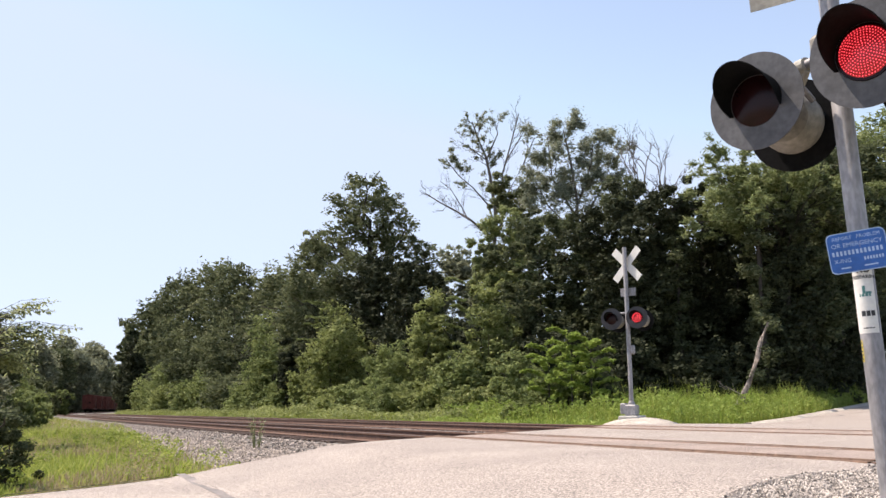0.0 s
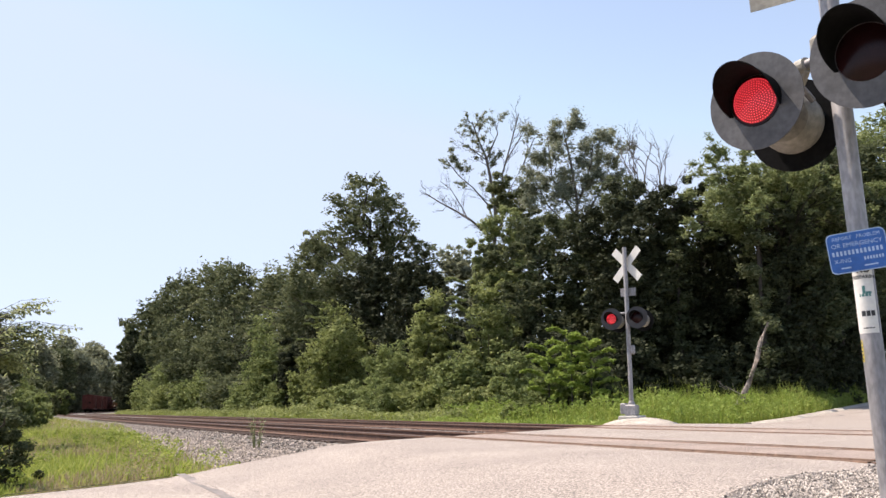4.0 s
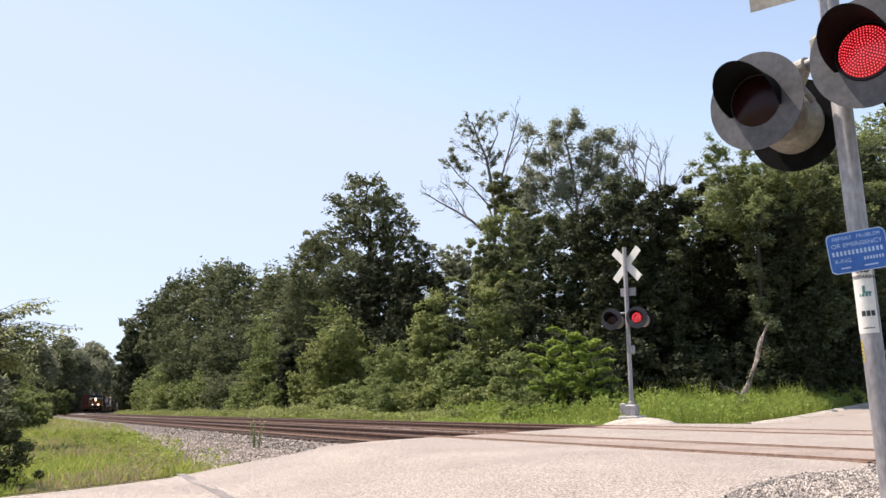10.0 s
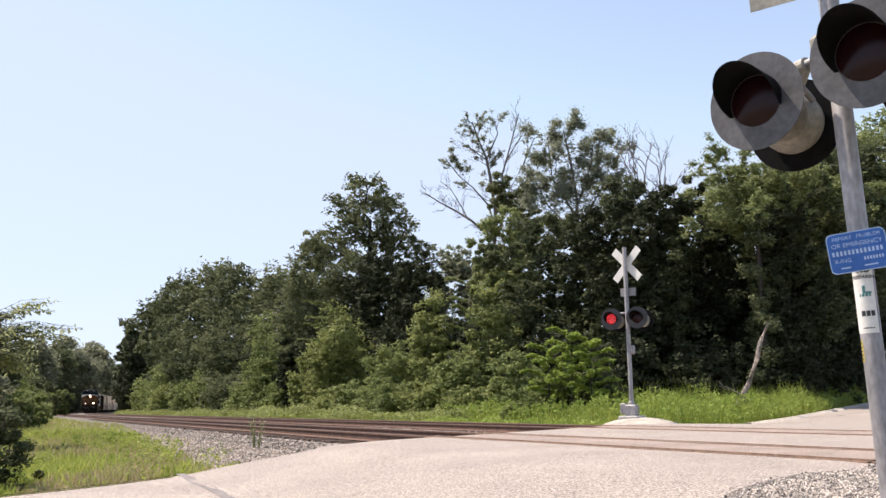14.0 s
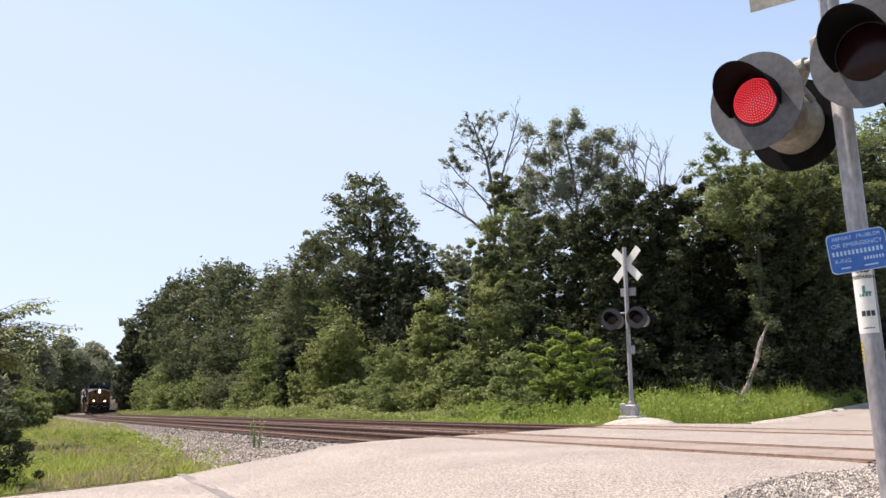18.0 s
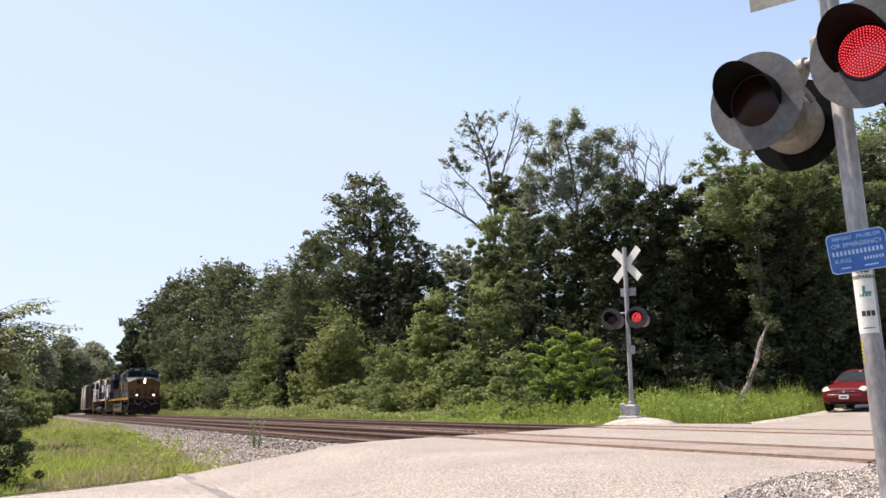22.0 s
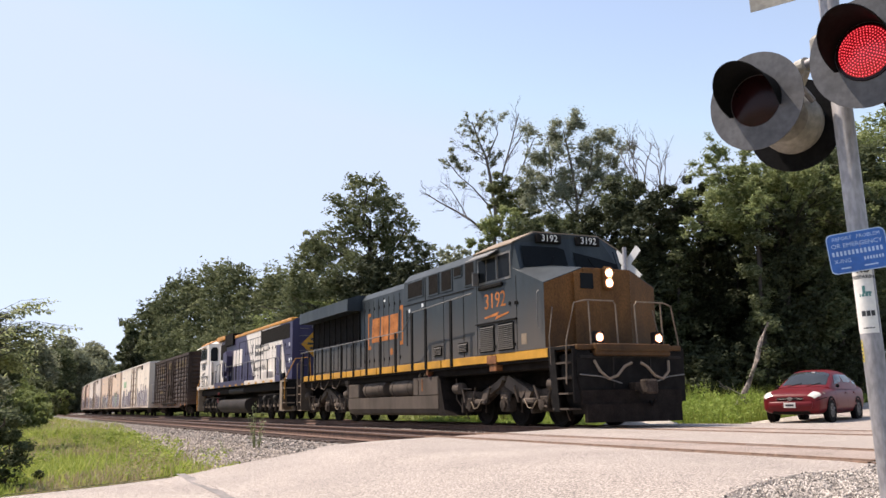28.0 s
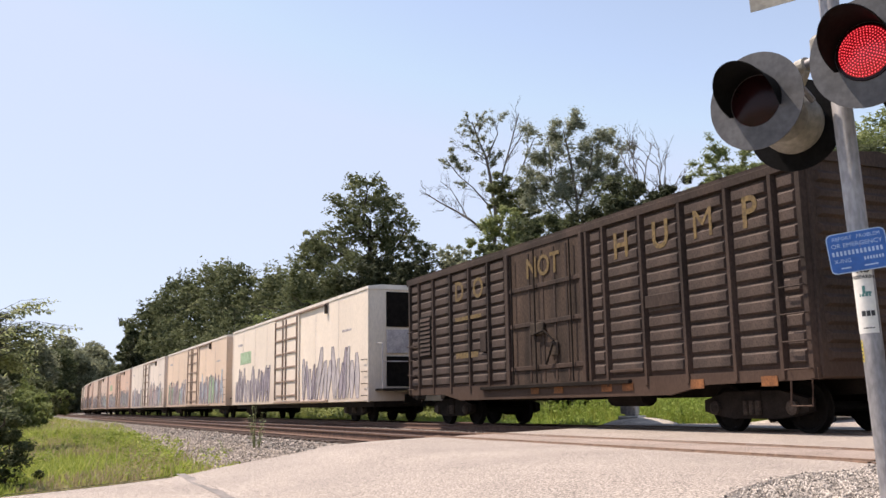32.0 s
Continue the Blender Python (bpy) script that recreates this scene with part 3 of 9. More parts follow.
def blades(name, spots, height, width, mt, label, seed=2, lean=0.35):
    """Grass: tapering two-piece blades as one mesh."""
    rng = np.random.default_rng(seed)
    p = np.asarray(spots)
    n = len(p)
    th = rng.uniform(0, 6.28, n)
    ax = np.stack([np.cos(th), np.sin(th), np.zeros(n)], 1)
    h = height * rng.uniform(0.45, 1.25, (n, 1)) * (p[:, 3:4] if p.shape[1] > 3 else 1)
    b = p[:, :3]
    w = width * rng.uniform(0.6, 1.4, (n, 1))
    ln = np.stack([np.cos(th * 3.7), np.sin(th * 3.7), np.zeros(n)], 1) * h * lean * rng.random((n, 1))
    up = np.array([0, 0, 1.0])
    mid = b + ln * 0.35 + up * h * 0.6
    tip = b + ln + up * h
    v = np.stack([b - ax * w, b + ax * w, mid + ax * w * 0.7, mid - ax * w * 0.7, tip], 1).reshape(-1, 3)
    o = (np.arange(n) * 5)[:, None]
    q = np.concatenate([o + np.array([[0, 1, 2]]), o + np.array([[0, 2, 3]]), o + np.array([[3, 2, 4]])])
    return tagged(new(name, fast_mesh(name, v, q, mt)), label, "grass", kind="stuff")
# ---- trees beyond the line ----
def far_side_trees():
    oak, dark, olive, bright, yellow, dull, far = (M["leaf_" + k] for k in ("oak", "dark", "olive", "bright", "yellow", "dull", "far"))
    canopy = M["leaf_canopy"]
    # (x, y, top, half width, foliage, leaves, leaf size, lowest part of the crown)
    # rows in dark carry the shade of the lower wood in their colour
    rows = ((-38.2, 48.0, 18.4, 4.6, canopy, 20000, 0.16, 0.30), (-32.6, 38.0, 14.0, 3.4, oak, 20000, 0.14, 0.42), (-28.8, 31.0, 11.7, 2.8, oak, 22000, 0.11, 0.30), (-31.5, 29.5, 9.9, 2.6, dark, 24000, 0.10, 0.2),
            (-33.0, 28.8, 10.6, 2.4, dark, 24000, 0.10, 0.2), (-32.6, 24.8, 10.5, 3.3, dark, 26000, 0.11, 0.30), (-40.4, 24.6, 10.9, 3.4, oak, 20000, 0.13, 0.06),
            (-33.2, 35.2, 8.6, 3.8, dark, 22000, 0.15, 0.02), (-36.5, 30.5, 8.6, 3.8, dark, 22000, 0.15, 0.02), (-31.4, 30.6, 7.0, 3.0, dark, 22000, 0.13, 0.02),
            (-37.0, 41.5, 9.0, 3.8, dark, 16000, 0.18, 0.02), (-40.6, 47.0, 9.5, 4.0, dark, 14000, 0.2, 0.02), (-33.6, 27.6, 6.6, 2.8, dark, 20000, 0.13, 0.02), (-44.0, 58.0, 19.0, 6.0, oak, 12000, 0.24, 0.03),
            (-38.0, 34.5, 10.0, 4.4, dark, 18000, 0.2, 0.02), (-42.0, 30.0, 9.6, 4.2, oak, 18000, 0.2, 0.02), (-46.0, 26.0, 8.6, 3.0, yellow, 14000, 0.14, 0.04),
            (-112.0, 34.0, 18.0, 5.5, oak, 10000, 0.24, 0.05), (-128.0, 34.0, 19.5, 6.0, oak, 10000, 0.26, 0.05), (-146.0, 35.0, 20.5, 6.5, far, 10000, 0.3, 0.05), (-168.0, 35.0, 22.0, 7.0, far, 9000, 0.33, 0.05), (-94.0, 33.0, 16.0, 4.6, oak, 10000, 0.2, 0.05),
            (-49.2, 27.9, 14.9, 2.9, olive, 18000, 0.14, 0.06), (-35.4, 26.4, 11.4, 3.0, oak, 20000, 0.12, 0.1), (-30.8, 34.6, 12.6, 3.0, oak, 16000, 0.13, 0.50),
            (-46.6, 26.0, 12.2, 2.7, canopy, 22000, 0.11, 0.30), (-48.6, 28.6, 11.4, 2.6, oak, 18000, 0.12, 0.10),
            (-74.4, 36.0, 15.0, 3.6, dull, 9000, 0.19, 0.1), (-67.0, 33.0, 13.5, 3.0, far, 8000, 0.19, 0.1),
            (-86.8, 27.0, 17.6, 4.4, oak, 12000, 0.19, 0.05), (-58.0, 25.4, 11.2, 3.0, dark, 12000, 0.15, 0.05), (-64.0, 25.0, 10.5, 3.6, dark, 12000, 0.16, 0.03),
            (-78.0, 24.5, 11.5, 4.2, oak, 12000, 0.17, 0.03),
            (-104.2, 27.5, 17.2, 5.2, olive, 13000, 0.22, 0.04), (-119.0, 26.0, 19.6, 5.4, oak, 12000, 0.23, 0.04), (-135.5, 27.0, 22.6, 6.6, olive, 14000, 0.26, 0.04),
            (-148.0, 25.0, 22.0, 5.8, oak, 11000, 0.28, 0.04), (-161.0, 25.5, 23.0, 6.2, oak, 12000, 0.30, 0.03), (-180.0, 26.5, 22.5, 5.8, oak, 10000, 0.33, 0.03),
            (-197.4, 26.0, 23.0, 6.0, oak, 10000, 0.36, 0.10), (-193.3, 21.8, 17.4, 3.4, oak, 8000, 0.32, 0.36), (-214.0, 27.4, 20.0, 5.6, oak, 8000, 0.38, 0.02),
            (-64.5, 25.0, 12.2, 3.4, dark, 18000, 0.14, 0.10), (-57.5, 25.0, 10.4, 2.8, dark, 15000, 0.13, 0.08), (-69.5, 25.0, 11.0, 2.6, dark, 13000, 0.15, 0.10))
    for i, (x, y, top, half, mt, n, leaf, low) in enumerate(rows):
        lab = "dark green leafy tree with the wood's shade put into its colour" if mt is dark else "tall green broadleaf tree in the wood beyond the track"
        tree("tree", x, y, top, half, lab, mt, leaf=leaf * (1 if x > -60 else 1.08), count=int(n * (1.2 if x > -60 else 1.0)), low=low, seed=11 + i, trunk_r=0.04 + half * 0.012)
    # the tall round-headed tree standing clear
    h = 20.9
    bl = [(0, 0, h - 1.8, 1.9, 1.9, 1.6), (-1.9, 0.4, h - 3.6, 1.7, 1.8, 1.5), (1.9, -0.2, h - 3.9, 1.9, 1.7, 1.6), (0.2, -1.0, h - 4.6, 2.0, 1.6, 1.6), (-3.2, 0, h - 6.2, 2.1, 2, 1.7),
          (3.0, 0.6, h - 6.0, 1.9, 2, 1.7), (0, 1.0, h - 6.8, 2.4, 2, 1.9), (-4.7, 0.3, h - 8.9, 2.2, 2, 2.0), (4.4, 0, h - 8.4, 2.2, 2, 1.9), (-1.6, -1.2, h - 9.2, 2.6, 2, 2.1),
          (2.0, -1.0, h - 10.0, 2.6, 2, 2.2), (-5.6, 0, h - 11.6, 2.3, 2, 2.2), (5.4, 0.2, h - 11.4, 2.3, 2, 2.1), (0, 0, h - 12.4, 3.6, 2.5, 2.4), (-4, -0.6, h - 14.5, 3, 2.2, 2.4), (4, -0.6, h - 14.5, 3, 2.2, 2.4)]
    tree("tree", -72.3, 27.0, h - 0.4, 5.4, "tall oak with a rounded crown standing above the thicket", olive, bl, 0.17, 30000, 0.34, seed=71, per=22).rotation_euler = (0, 0, radians(65))
    # half-bare trees
    for x, y, top, half, n, seed, lab in ((-55.2, 30.0, 19.0, 3.8, 15000, 5, "tall half-dead tree with bare grey limbs and sparse leaves"),
                                          (-45.2, 30.0, 13.9, 3.0, 52000, 8, "tall thin-leaved tree with an open crown")):
        rng = np.random.default_rng(seed)
        z0 = ground_z(x, y)
        h = top - z0
        t = thing("tree", pose(x, y, z0, 0, 0, 65), lab, "tree", "trees along the line")
        s = Shape()
        s.tube([(0, 0, -0.1), (0.1, 0, h * 0.3), (-0.15, 0.1, h * 0.5), (0.1, 0, h * 0.72)], 0.30, 9, 0.12)
        # main limbs: (x, height) along the limb, thickness, forks, leafy or not
        if seed == 5:
            arms = (((0.1, 12.6), (-1.7, 14.0), (-2.6, 14.7), (-3.7, 15.4), (-4.8, 16.2), 0.10, 0), ((-1.8, 14.1), (-2.2, 15.1), (-3.0, 16.4), (-3.7, 17.0), 0.05, 0),
                    ((0.1, 13.4), (-0.36, 15.1), (-1.4, 16.4), (-2.4, 17.5), (-3.3, 18.7), 0.07, 2), ((0.15, 13.0), (0.1, 14.9), (-0.2, 17.3), (-0.46, 18.6), (-0.9, 20.0), (-1.4, 21.2), 0.15, 2),
                    ((-0.33, 18.3), (-1.2, 19.1), (-2.3, 19.8), 0.05, 1), ((-0.4, 18.5), (0.4, 20.3), (0.25, 21.5), 0.06, 1), ((0.4, 13.4), (0.7, 15.4), (0.7, 17.5), (1.3, 19.5), (1.9, 21.7), 0.10, 0),
                    ((1.0, 18.4), (2.0, 19.9), (2.6, 21.1), 0.05, 0), ((0.5, 13.8), (0.9, 15.8), (2.2, 18.2), (3.0, 20.0), 0.09, 1), ((0.8, 15.2), (1.9, 16.6), (3.2, 17.6), 0.07, 2))
        else:
            arms = (((0.0, 9.5), (0.1, 13.2), (-0.2, 15.6), (-0.5, 17.7), 0.12, 2), ((0.1, 12.4), (-1.2, 14.8), (-1.5, 17.2), 0.07, 2), ((0.05, 12.6), (1.0, 15.4), (1.3, 17.2), 0.07, 2),
                    ((0.15, 11.6), (1.9, 14.4), (2.4, 15.9), 0.07, 2), ((0.0, 11.4), (-1.6, 13.0), (-2.2, 14.6), 0.06, 2), ((0.1, 11.0), (1.6, 12.2), (2.9, 13.6), 0.06, 2))
        tips, leafy = [], []
        for arm in arms:
            *way, thick, leafing = arm
            pts = [Vector((q[0], 0.5 * rng.normal() * (0 < i), q[1] - 0.75)) for i, q in enumerate(way)]
            s.tube(pts, thick, 7, thick * 0.3)
            mine = []
            for i in range(len(pts) - 1):
                for _ in range(5 if i else 2):
                    u = rng.random()
                    root = pts[i].lerp(pts[i + 1], u)
                    d = (pts[i + 1] - pts[i]).normalized() * rng.uniform(0.45, 1.0) * (1.0 if seed == 5 else 1.5)
                    d = Matrix.Rotation(rng.uniform(0.4, 1.0) * rng.choice((-1, 1)), 3, Vector((0.3 * rng.normal(), 1, 0.3 * rng.normal())).normalized()) @ d
                    d.z += 0.12
                    limbs(s, root, root + d, max(0.013, thick * 0.22), rng, 2, 0.2, 3, mine)
            if leafing:
                leafy += [q for q in mine if rng.random() < 0.5 * leafing and q[2] > way[0][1] + (0.45 if seed == 5 else 0.05) * (way[-1][1] - way[0][1])]
        part("trunk", s, M["dead_bark"], t, "grey weathered trunk and limbs")
        leafy = np.array(leafy)
        pick = leafy[rng.random(len(leafy)) < (0.55 if seed == 5 else 0.9)]
        low = [(0.9, 0, 12.6, 1.3, 1.2, 1.6), (2.4, 0, 14.6, 1.5, 1.2, 1.7), (0.4, 0.2, 10.4, 2.0, 1.8, 1.6), (3.0, 0, 11.6, 1.8, 1.2, 2.0)] if seed == 5 else [(-0.2, 0, 11.6, 2.6, 1.6, 1.8), (0.1, 0, 13.6, 2.4, 1.4, 1.5), (-0.6, 0, 15.6, 1.2, 0.9, 1.1), (1.2, 0, 15.0, 1.3, 0.9, 1.2), (-1.6, 0, 13.2, 1.6, 0.9, 1.8), (2.0, 0, 12.6, 1.5, 0.9, 1.6)]
        low_c, low_s = blob_clumps(low, 75, rng, 0.3)
        low_s *= 0.75
        c = np.concatenate([pick, low_c])
        sp = np.concatenate([np.full(len(pick), 0.14 if seed == 5 else 0.22), low_s])
        v, q = leaves(c, sp, 0.065, n, rng, airy=True)
        part("crown", fast_mesh("crown", v, q, M["leaf_dull"]), M["leaf_dull"], t, "sparse dull green leaves")
    # feathery tree fanning out above the road, with vines down its trunk
    rng = np.random.default_rng(17)
    x, y = -28.6, 28.8
    z0 = ground_z(x, y)
    t = thing("tree", pose(x, y, z0, 0, 0, 65), "light green feathery tree fanning out above the road", "tree", "trees along the line")
    s = Shape().tube([(0.3, 0, -0.1), (0.45, 0, 3.5), (0.5, 0, 8.0)], 0.2, 9, 0.1)
    twigs = []
    for i in range(46):
        a = math.pi * (-0.04 + 1.08 * (i * 0.618 % 1.0))
        r = rng.uniform(0.45, 1.05)
        foot = Vector((0.4, 0.2 * rng.normal(), 6.2 + 1.6 * rng.random() - z0))
        tip = Vector((0.55 - (4.3 if a < 1.57 else 3.3) * math.cos(a) * r, 1.4 * rng.normal(), 8.0 + 2.75 * math.sin(a) * r - z0))
        mid = foot.lerp(tip, 0.55) + Vector((0, 0, 0.45))
        s.tube([foot, foot.lerp(mid, 0.5) + Vector((0, 0, 0.12)), mid, tip], 0.032, 6, 0.015)
        for _ in range(7):
            u = rng.uniform(0.25, 1.0)
            root = foot.lerp(mid, u * 1.6) if u < 0.6 else mid.lerp(tip, (u - 0.6) / 0.4)
            d = (tip - foot).normalized() * rng.uniform(0.5, 1.1)
            d = Matrix.Rotation(rng.uniform(0.2, 0.8) * rng.choice((-1, 1)), 3, Vector((0.4 * rng.normal(), 1, 0.4 * rng.normal())).normalized()) @ d
            d.z -= 0.12
            limbs(s, root, root + d, 0.012, rng, 1, 0.15, 2, twigs)
    part("trunk", s, M["bark"], t)
    twigs = np.array([w for w in twigs if rng.random() < min(1.0, 0.12 + 0.9 * ease(7.6 if w[0] > -1.2 else 6.8, (9.6 if w[0] > -1.2 else 8.2) + 0.5 * (abs(w[0] - 0.6) < 0.8), w[2] + z0)) * (0.55 if w[0] > 1.0 else 1.0)])
    v, q = leaves(twigs, np.full(len(twigs), 0.15), 0.055, 54000, rng, 0.5, 1.5, airy=True)
    part("crown", fast_mesh("crown", v, q, canopy), canopy, t, "small light green leaves in sprays")
    # dark leaves added to cover the trunk; their colour stands for a shaded column
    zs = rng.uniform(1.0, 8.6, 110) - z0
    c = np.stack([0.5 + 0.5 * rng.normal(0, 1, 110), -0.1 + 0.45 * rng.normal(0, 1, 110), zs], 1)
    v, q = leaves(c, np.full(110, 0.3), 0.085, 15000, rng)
    part("trunk_cover", fast_mesh("trunk_cover", v, q, dark), dark, t, "dark leaves added round the trunk, shade put into their colour")
    # bare crown behind the dark tree
    rng = np.random.default_rng(21)
    x, y, top = -36.5, 30.5, 14.4
    t = thing("tree", pose(x, y, ground_z(x, y), 0, 0, 65), "leafless dead tree with fine bare branches", "tree", "trees along the line")
    s = Shape()
    s.tube([(0, 0, -0.1), (0.1, 0, 6.0), (0, 0.1, 9.5)], 0.2, 8, 0.1)
    for ax, az in ((-2.7, 13.2), (-2.1, 13.4), (-1.5, 14.0), (-0.9, 14.1), (-0.5, 13.2), (-1.8, 12.6), (-0.3, 12.0)):
        limbs(s, (-0.6, 0, 9.0), (ax, 0, 9.0 + (az - 9.0) * 0.72), 0.05, rng, 3, 0.14, 3)
    part("trunk", s, M["dead_bark"], t)
    # leaning broken trunk in the grass
    t = thing("dead_trunk", pose(-23.5, 22.2, ground_z(-23.5, 22.2)), "leaning broken dead trunk overgrown with vines", "dead tree")
    s = Shape().tube([(-0.46, -0.80, -0.1), (-0.26, -0.38, 0.6), (-0.04, 0.02, 1.4), (0.10, 0.32, 2.2), (0.18, 0.46, 2.8), (0.32, 0.72, 3.4)], 0.10, 8, 0.065)
    limbs(s, (-0.1, -0.1, 0.9), (-0.4, -0.6, 1.3), 0.025, rng, 1)
    part("trunk", s, M["snag"], t, smooth=True)
    c = np.array([(-0.1 + 0.16 * k, -0.1 + 0.33 * k, 0.9 + 0.8 * k) for k in range(4)])
    v, q = leaves(c, np.full(4, 0.18), 0.06, 260, rng)
    part("vine", fast_mesh("vine", v, q, oak), oak, t, "green climbing vine")
    # hanging vines on the tall trees by the road
    for k, (vx, vy, ztop) in enumerate(((-28.3, 27.6, 8.2), (-28.9, 28.3, 8.8), (-31.0, 25.6, 7.4), (-29.4, 30.6, 7.6))):
        rng2 = np.random.default_rng(90 + k)
        zz = ground_z(vx, vy)
        t = thing("vine_column", pose(vx, vy, zz), "slim trunk wrapped in hanging green vines", "vine", "trees along the line")
        part("trunk", Shape().tube([(0, 0, -0.1), (0.1, 0, 2), (0, 0.1, ztop - zz)], 0.12, 7, 0.06), M["bark"], t)
        zs = rng2.uniform(0.8, ztop - zz, 60)
        c = np.stack([0.28 * rng2.normal(0, 1, 60), 0.24 * rng2.normal(0, 1, 60), zs], 1)
        v, q = leaves(c, np.full(60, 0.2), 0.085, 5200, rng2)
        part("foliage", fast_mesh("foliage", v, q, M["leaf_olive"] if k < 2 else oak), None, t)


far_side_trees()


def thicket():
    oak, dark, olive, bright, yellow = (M["leaf_" + k] for k in ("oak", "dark", "olive", "bright", "yellow"))
    # dark rows stand for shaded hollows, by leaf colour
    rows = ((-61.7, 20.8, 7.7, 3.1, yellow, 14000, 0.12), (-82.8, 21.2, 8.8, 2.9, bright, 9000, 0.15), (-104.6, 22.0, 10.9, 3.2, olive, 8000, 0.18), (-124.2, 21.5, 9.7, 3.6, oak, 7000, 0.2),
            (-136.3, 20.6, 7.3, 3.6, bright, 6000, 0.21), (-45.7, 20.7, 6.8, 1.6, yellow, 11000, 0.09), (-49.8, 20.2, 4.5, 2.1, bright, 9000, 0.10), (-39.7, 21.0, 6.3, 1.7, yellow, 10000, 0.10),
            (-39.3, 19.6, 3.2, 1.7, bright, 9000, 0.09), (-46.6, 19.0, 1.9, 2.2, bright, 8000, 0.09), (-34.0, 19.2, 2.4, 1.8, bright, 9000, 0.09), (-29.2, 19.1, 2.1, 1.1, bright, 7000, 0.10),
            (-28.1, 19.7, 2.1, 1.0, oak, 5000, 0.08), (-53.2, 19.4, 1.9, 1.9, bright, 7000, 0.10), (-65.6, 20.0, 3.9, 1.7, yellow, 7000, 0.12), (-30.9, 18.4, 1.3, 1.5, bright, 6000, 0.08),
            (-82.4, 19.5, 2.6, 2.7, bright, 6000, 0.14), (-57.0, 19.2, 1.8, 2.0, yellow, 6000, 0.10), (-42.5, 18.9, 1.9, 1.7, yellow, 7000, 0.09), (-37.0, 18.6, 1.5, 1.6, yellow, 7000, 0.09),
            (-73.0, 20.0, 2.6, 2.4, bright, 6000, 0.13), (-92.0, 20.0, 4.2, 3.0, olive, 6000, 0.16), (-112.0, 20.0, 4.6, 3.4, bright, 6000, 0.18), (-128.0, 19.4, 3.4, 3.0, yellow, 5000, 0.19),
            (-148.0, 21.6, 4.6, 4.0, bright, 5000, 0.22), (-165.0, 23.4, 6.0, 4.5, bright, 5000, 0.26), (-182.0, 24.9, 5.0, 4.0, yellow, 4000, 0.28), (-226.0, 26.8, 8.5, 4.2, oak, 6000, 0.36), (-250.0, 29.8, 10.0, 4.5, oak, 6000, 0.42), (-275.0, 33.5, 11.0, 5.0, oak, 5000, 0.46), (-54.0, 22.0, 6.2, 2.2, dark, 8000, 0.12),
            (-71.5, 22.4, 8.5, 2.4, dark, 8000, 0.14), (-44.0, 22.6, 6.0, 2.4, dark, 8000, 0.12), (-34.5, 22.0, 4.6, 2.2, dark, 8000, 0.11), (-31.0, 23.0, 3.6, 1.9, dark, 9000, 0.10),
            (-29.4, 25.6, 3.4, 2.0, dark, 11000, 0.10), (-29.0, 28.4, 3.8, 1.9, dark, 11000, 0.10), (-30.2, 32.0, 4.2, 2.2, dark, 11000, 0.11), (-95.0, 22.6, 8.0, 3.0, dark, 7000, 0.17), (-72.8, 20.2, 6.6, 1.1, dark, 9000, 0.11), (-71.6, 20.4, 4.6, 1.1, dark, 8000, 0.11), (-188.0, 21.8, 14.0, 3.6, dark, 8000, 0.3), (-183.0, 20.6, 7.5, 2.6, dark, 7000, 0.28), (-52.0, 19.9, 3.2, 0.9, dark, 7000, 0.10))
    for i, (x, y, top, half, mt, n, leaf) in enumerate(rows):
        lab = {yellow: "yellow-green shrub beside the railway", bright: "bright green leafy shrub beside the railway", dark: "dark green undergrowth with the wood's shade put into its colour"}.get(mt, "green vine-covered shrub beside the railway")
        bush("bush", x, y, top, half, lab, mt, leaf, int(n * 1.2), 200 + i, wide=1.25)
    # bright sumac-like shoots
    for i, (x, y, top) in enumerate(((-28.2, 18.3, 3.1), (-27.4, 18.6, 2.8), (-29.6, 18.2, 2.6), (-62.8, 19.9, 7.9), (-60.6, 19.9, 7.6), (-40.3, 20.4, 6.6))):
        rng = np.random.default_rng(400 + i)
        z0 = ground_z(x, y)
        t = thing("sapling", pose(x, y, z0), "bright green sapling with feathery compound leaves", "sapling", "bushes beside the track")
        h = top - z0
        s = Shape().tube([(0, 0, -0.1), (0.05, 0, h * 0.5), (0, 0.05, h * 0.92)], 0.035, 6, 0.012)
        cs = []
        for k in range(16):
            a, u = k * 2.4, 0.35 + 0.62 * k / 15
            d = Vector((math.cos(a), math.sin(a), 0.35)) * (0.75 - 0.45 * abs(u - 0.6)) * (h / 3.2) ** 0.5
            p0 = Vector((0, 0, h * u))
            p1 = p0 + d
            p2 = p1 + Vector((d.x, d.y, -0.12)) * 0.4
            part("leaf_stalk", Shape().tube([p0, p1, p2], 0.01, 4, 0.004), M["bark"], t)
            cs += [tuple(p0.lerp(p1, 0.3 + 0.1 * j)) for j in range(8)] + [tuple(p1.lerp(p2, 0.3 * j)) for j in range(4)]
        part("stem", s, M["bark"], t)
        v, q = leaves(np.array(cs), np.full(len(cs), 0.06), 0.05, 4600, rng, 0.3, 1.6)
        part("foliage", fast_mesh("foliage", v, q, M["weed_leaf"] if i < 3 else bright), M["weed_leaf"] if i < 3 else bright, t)


thicket()


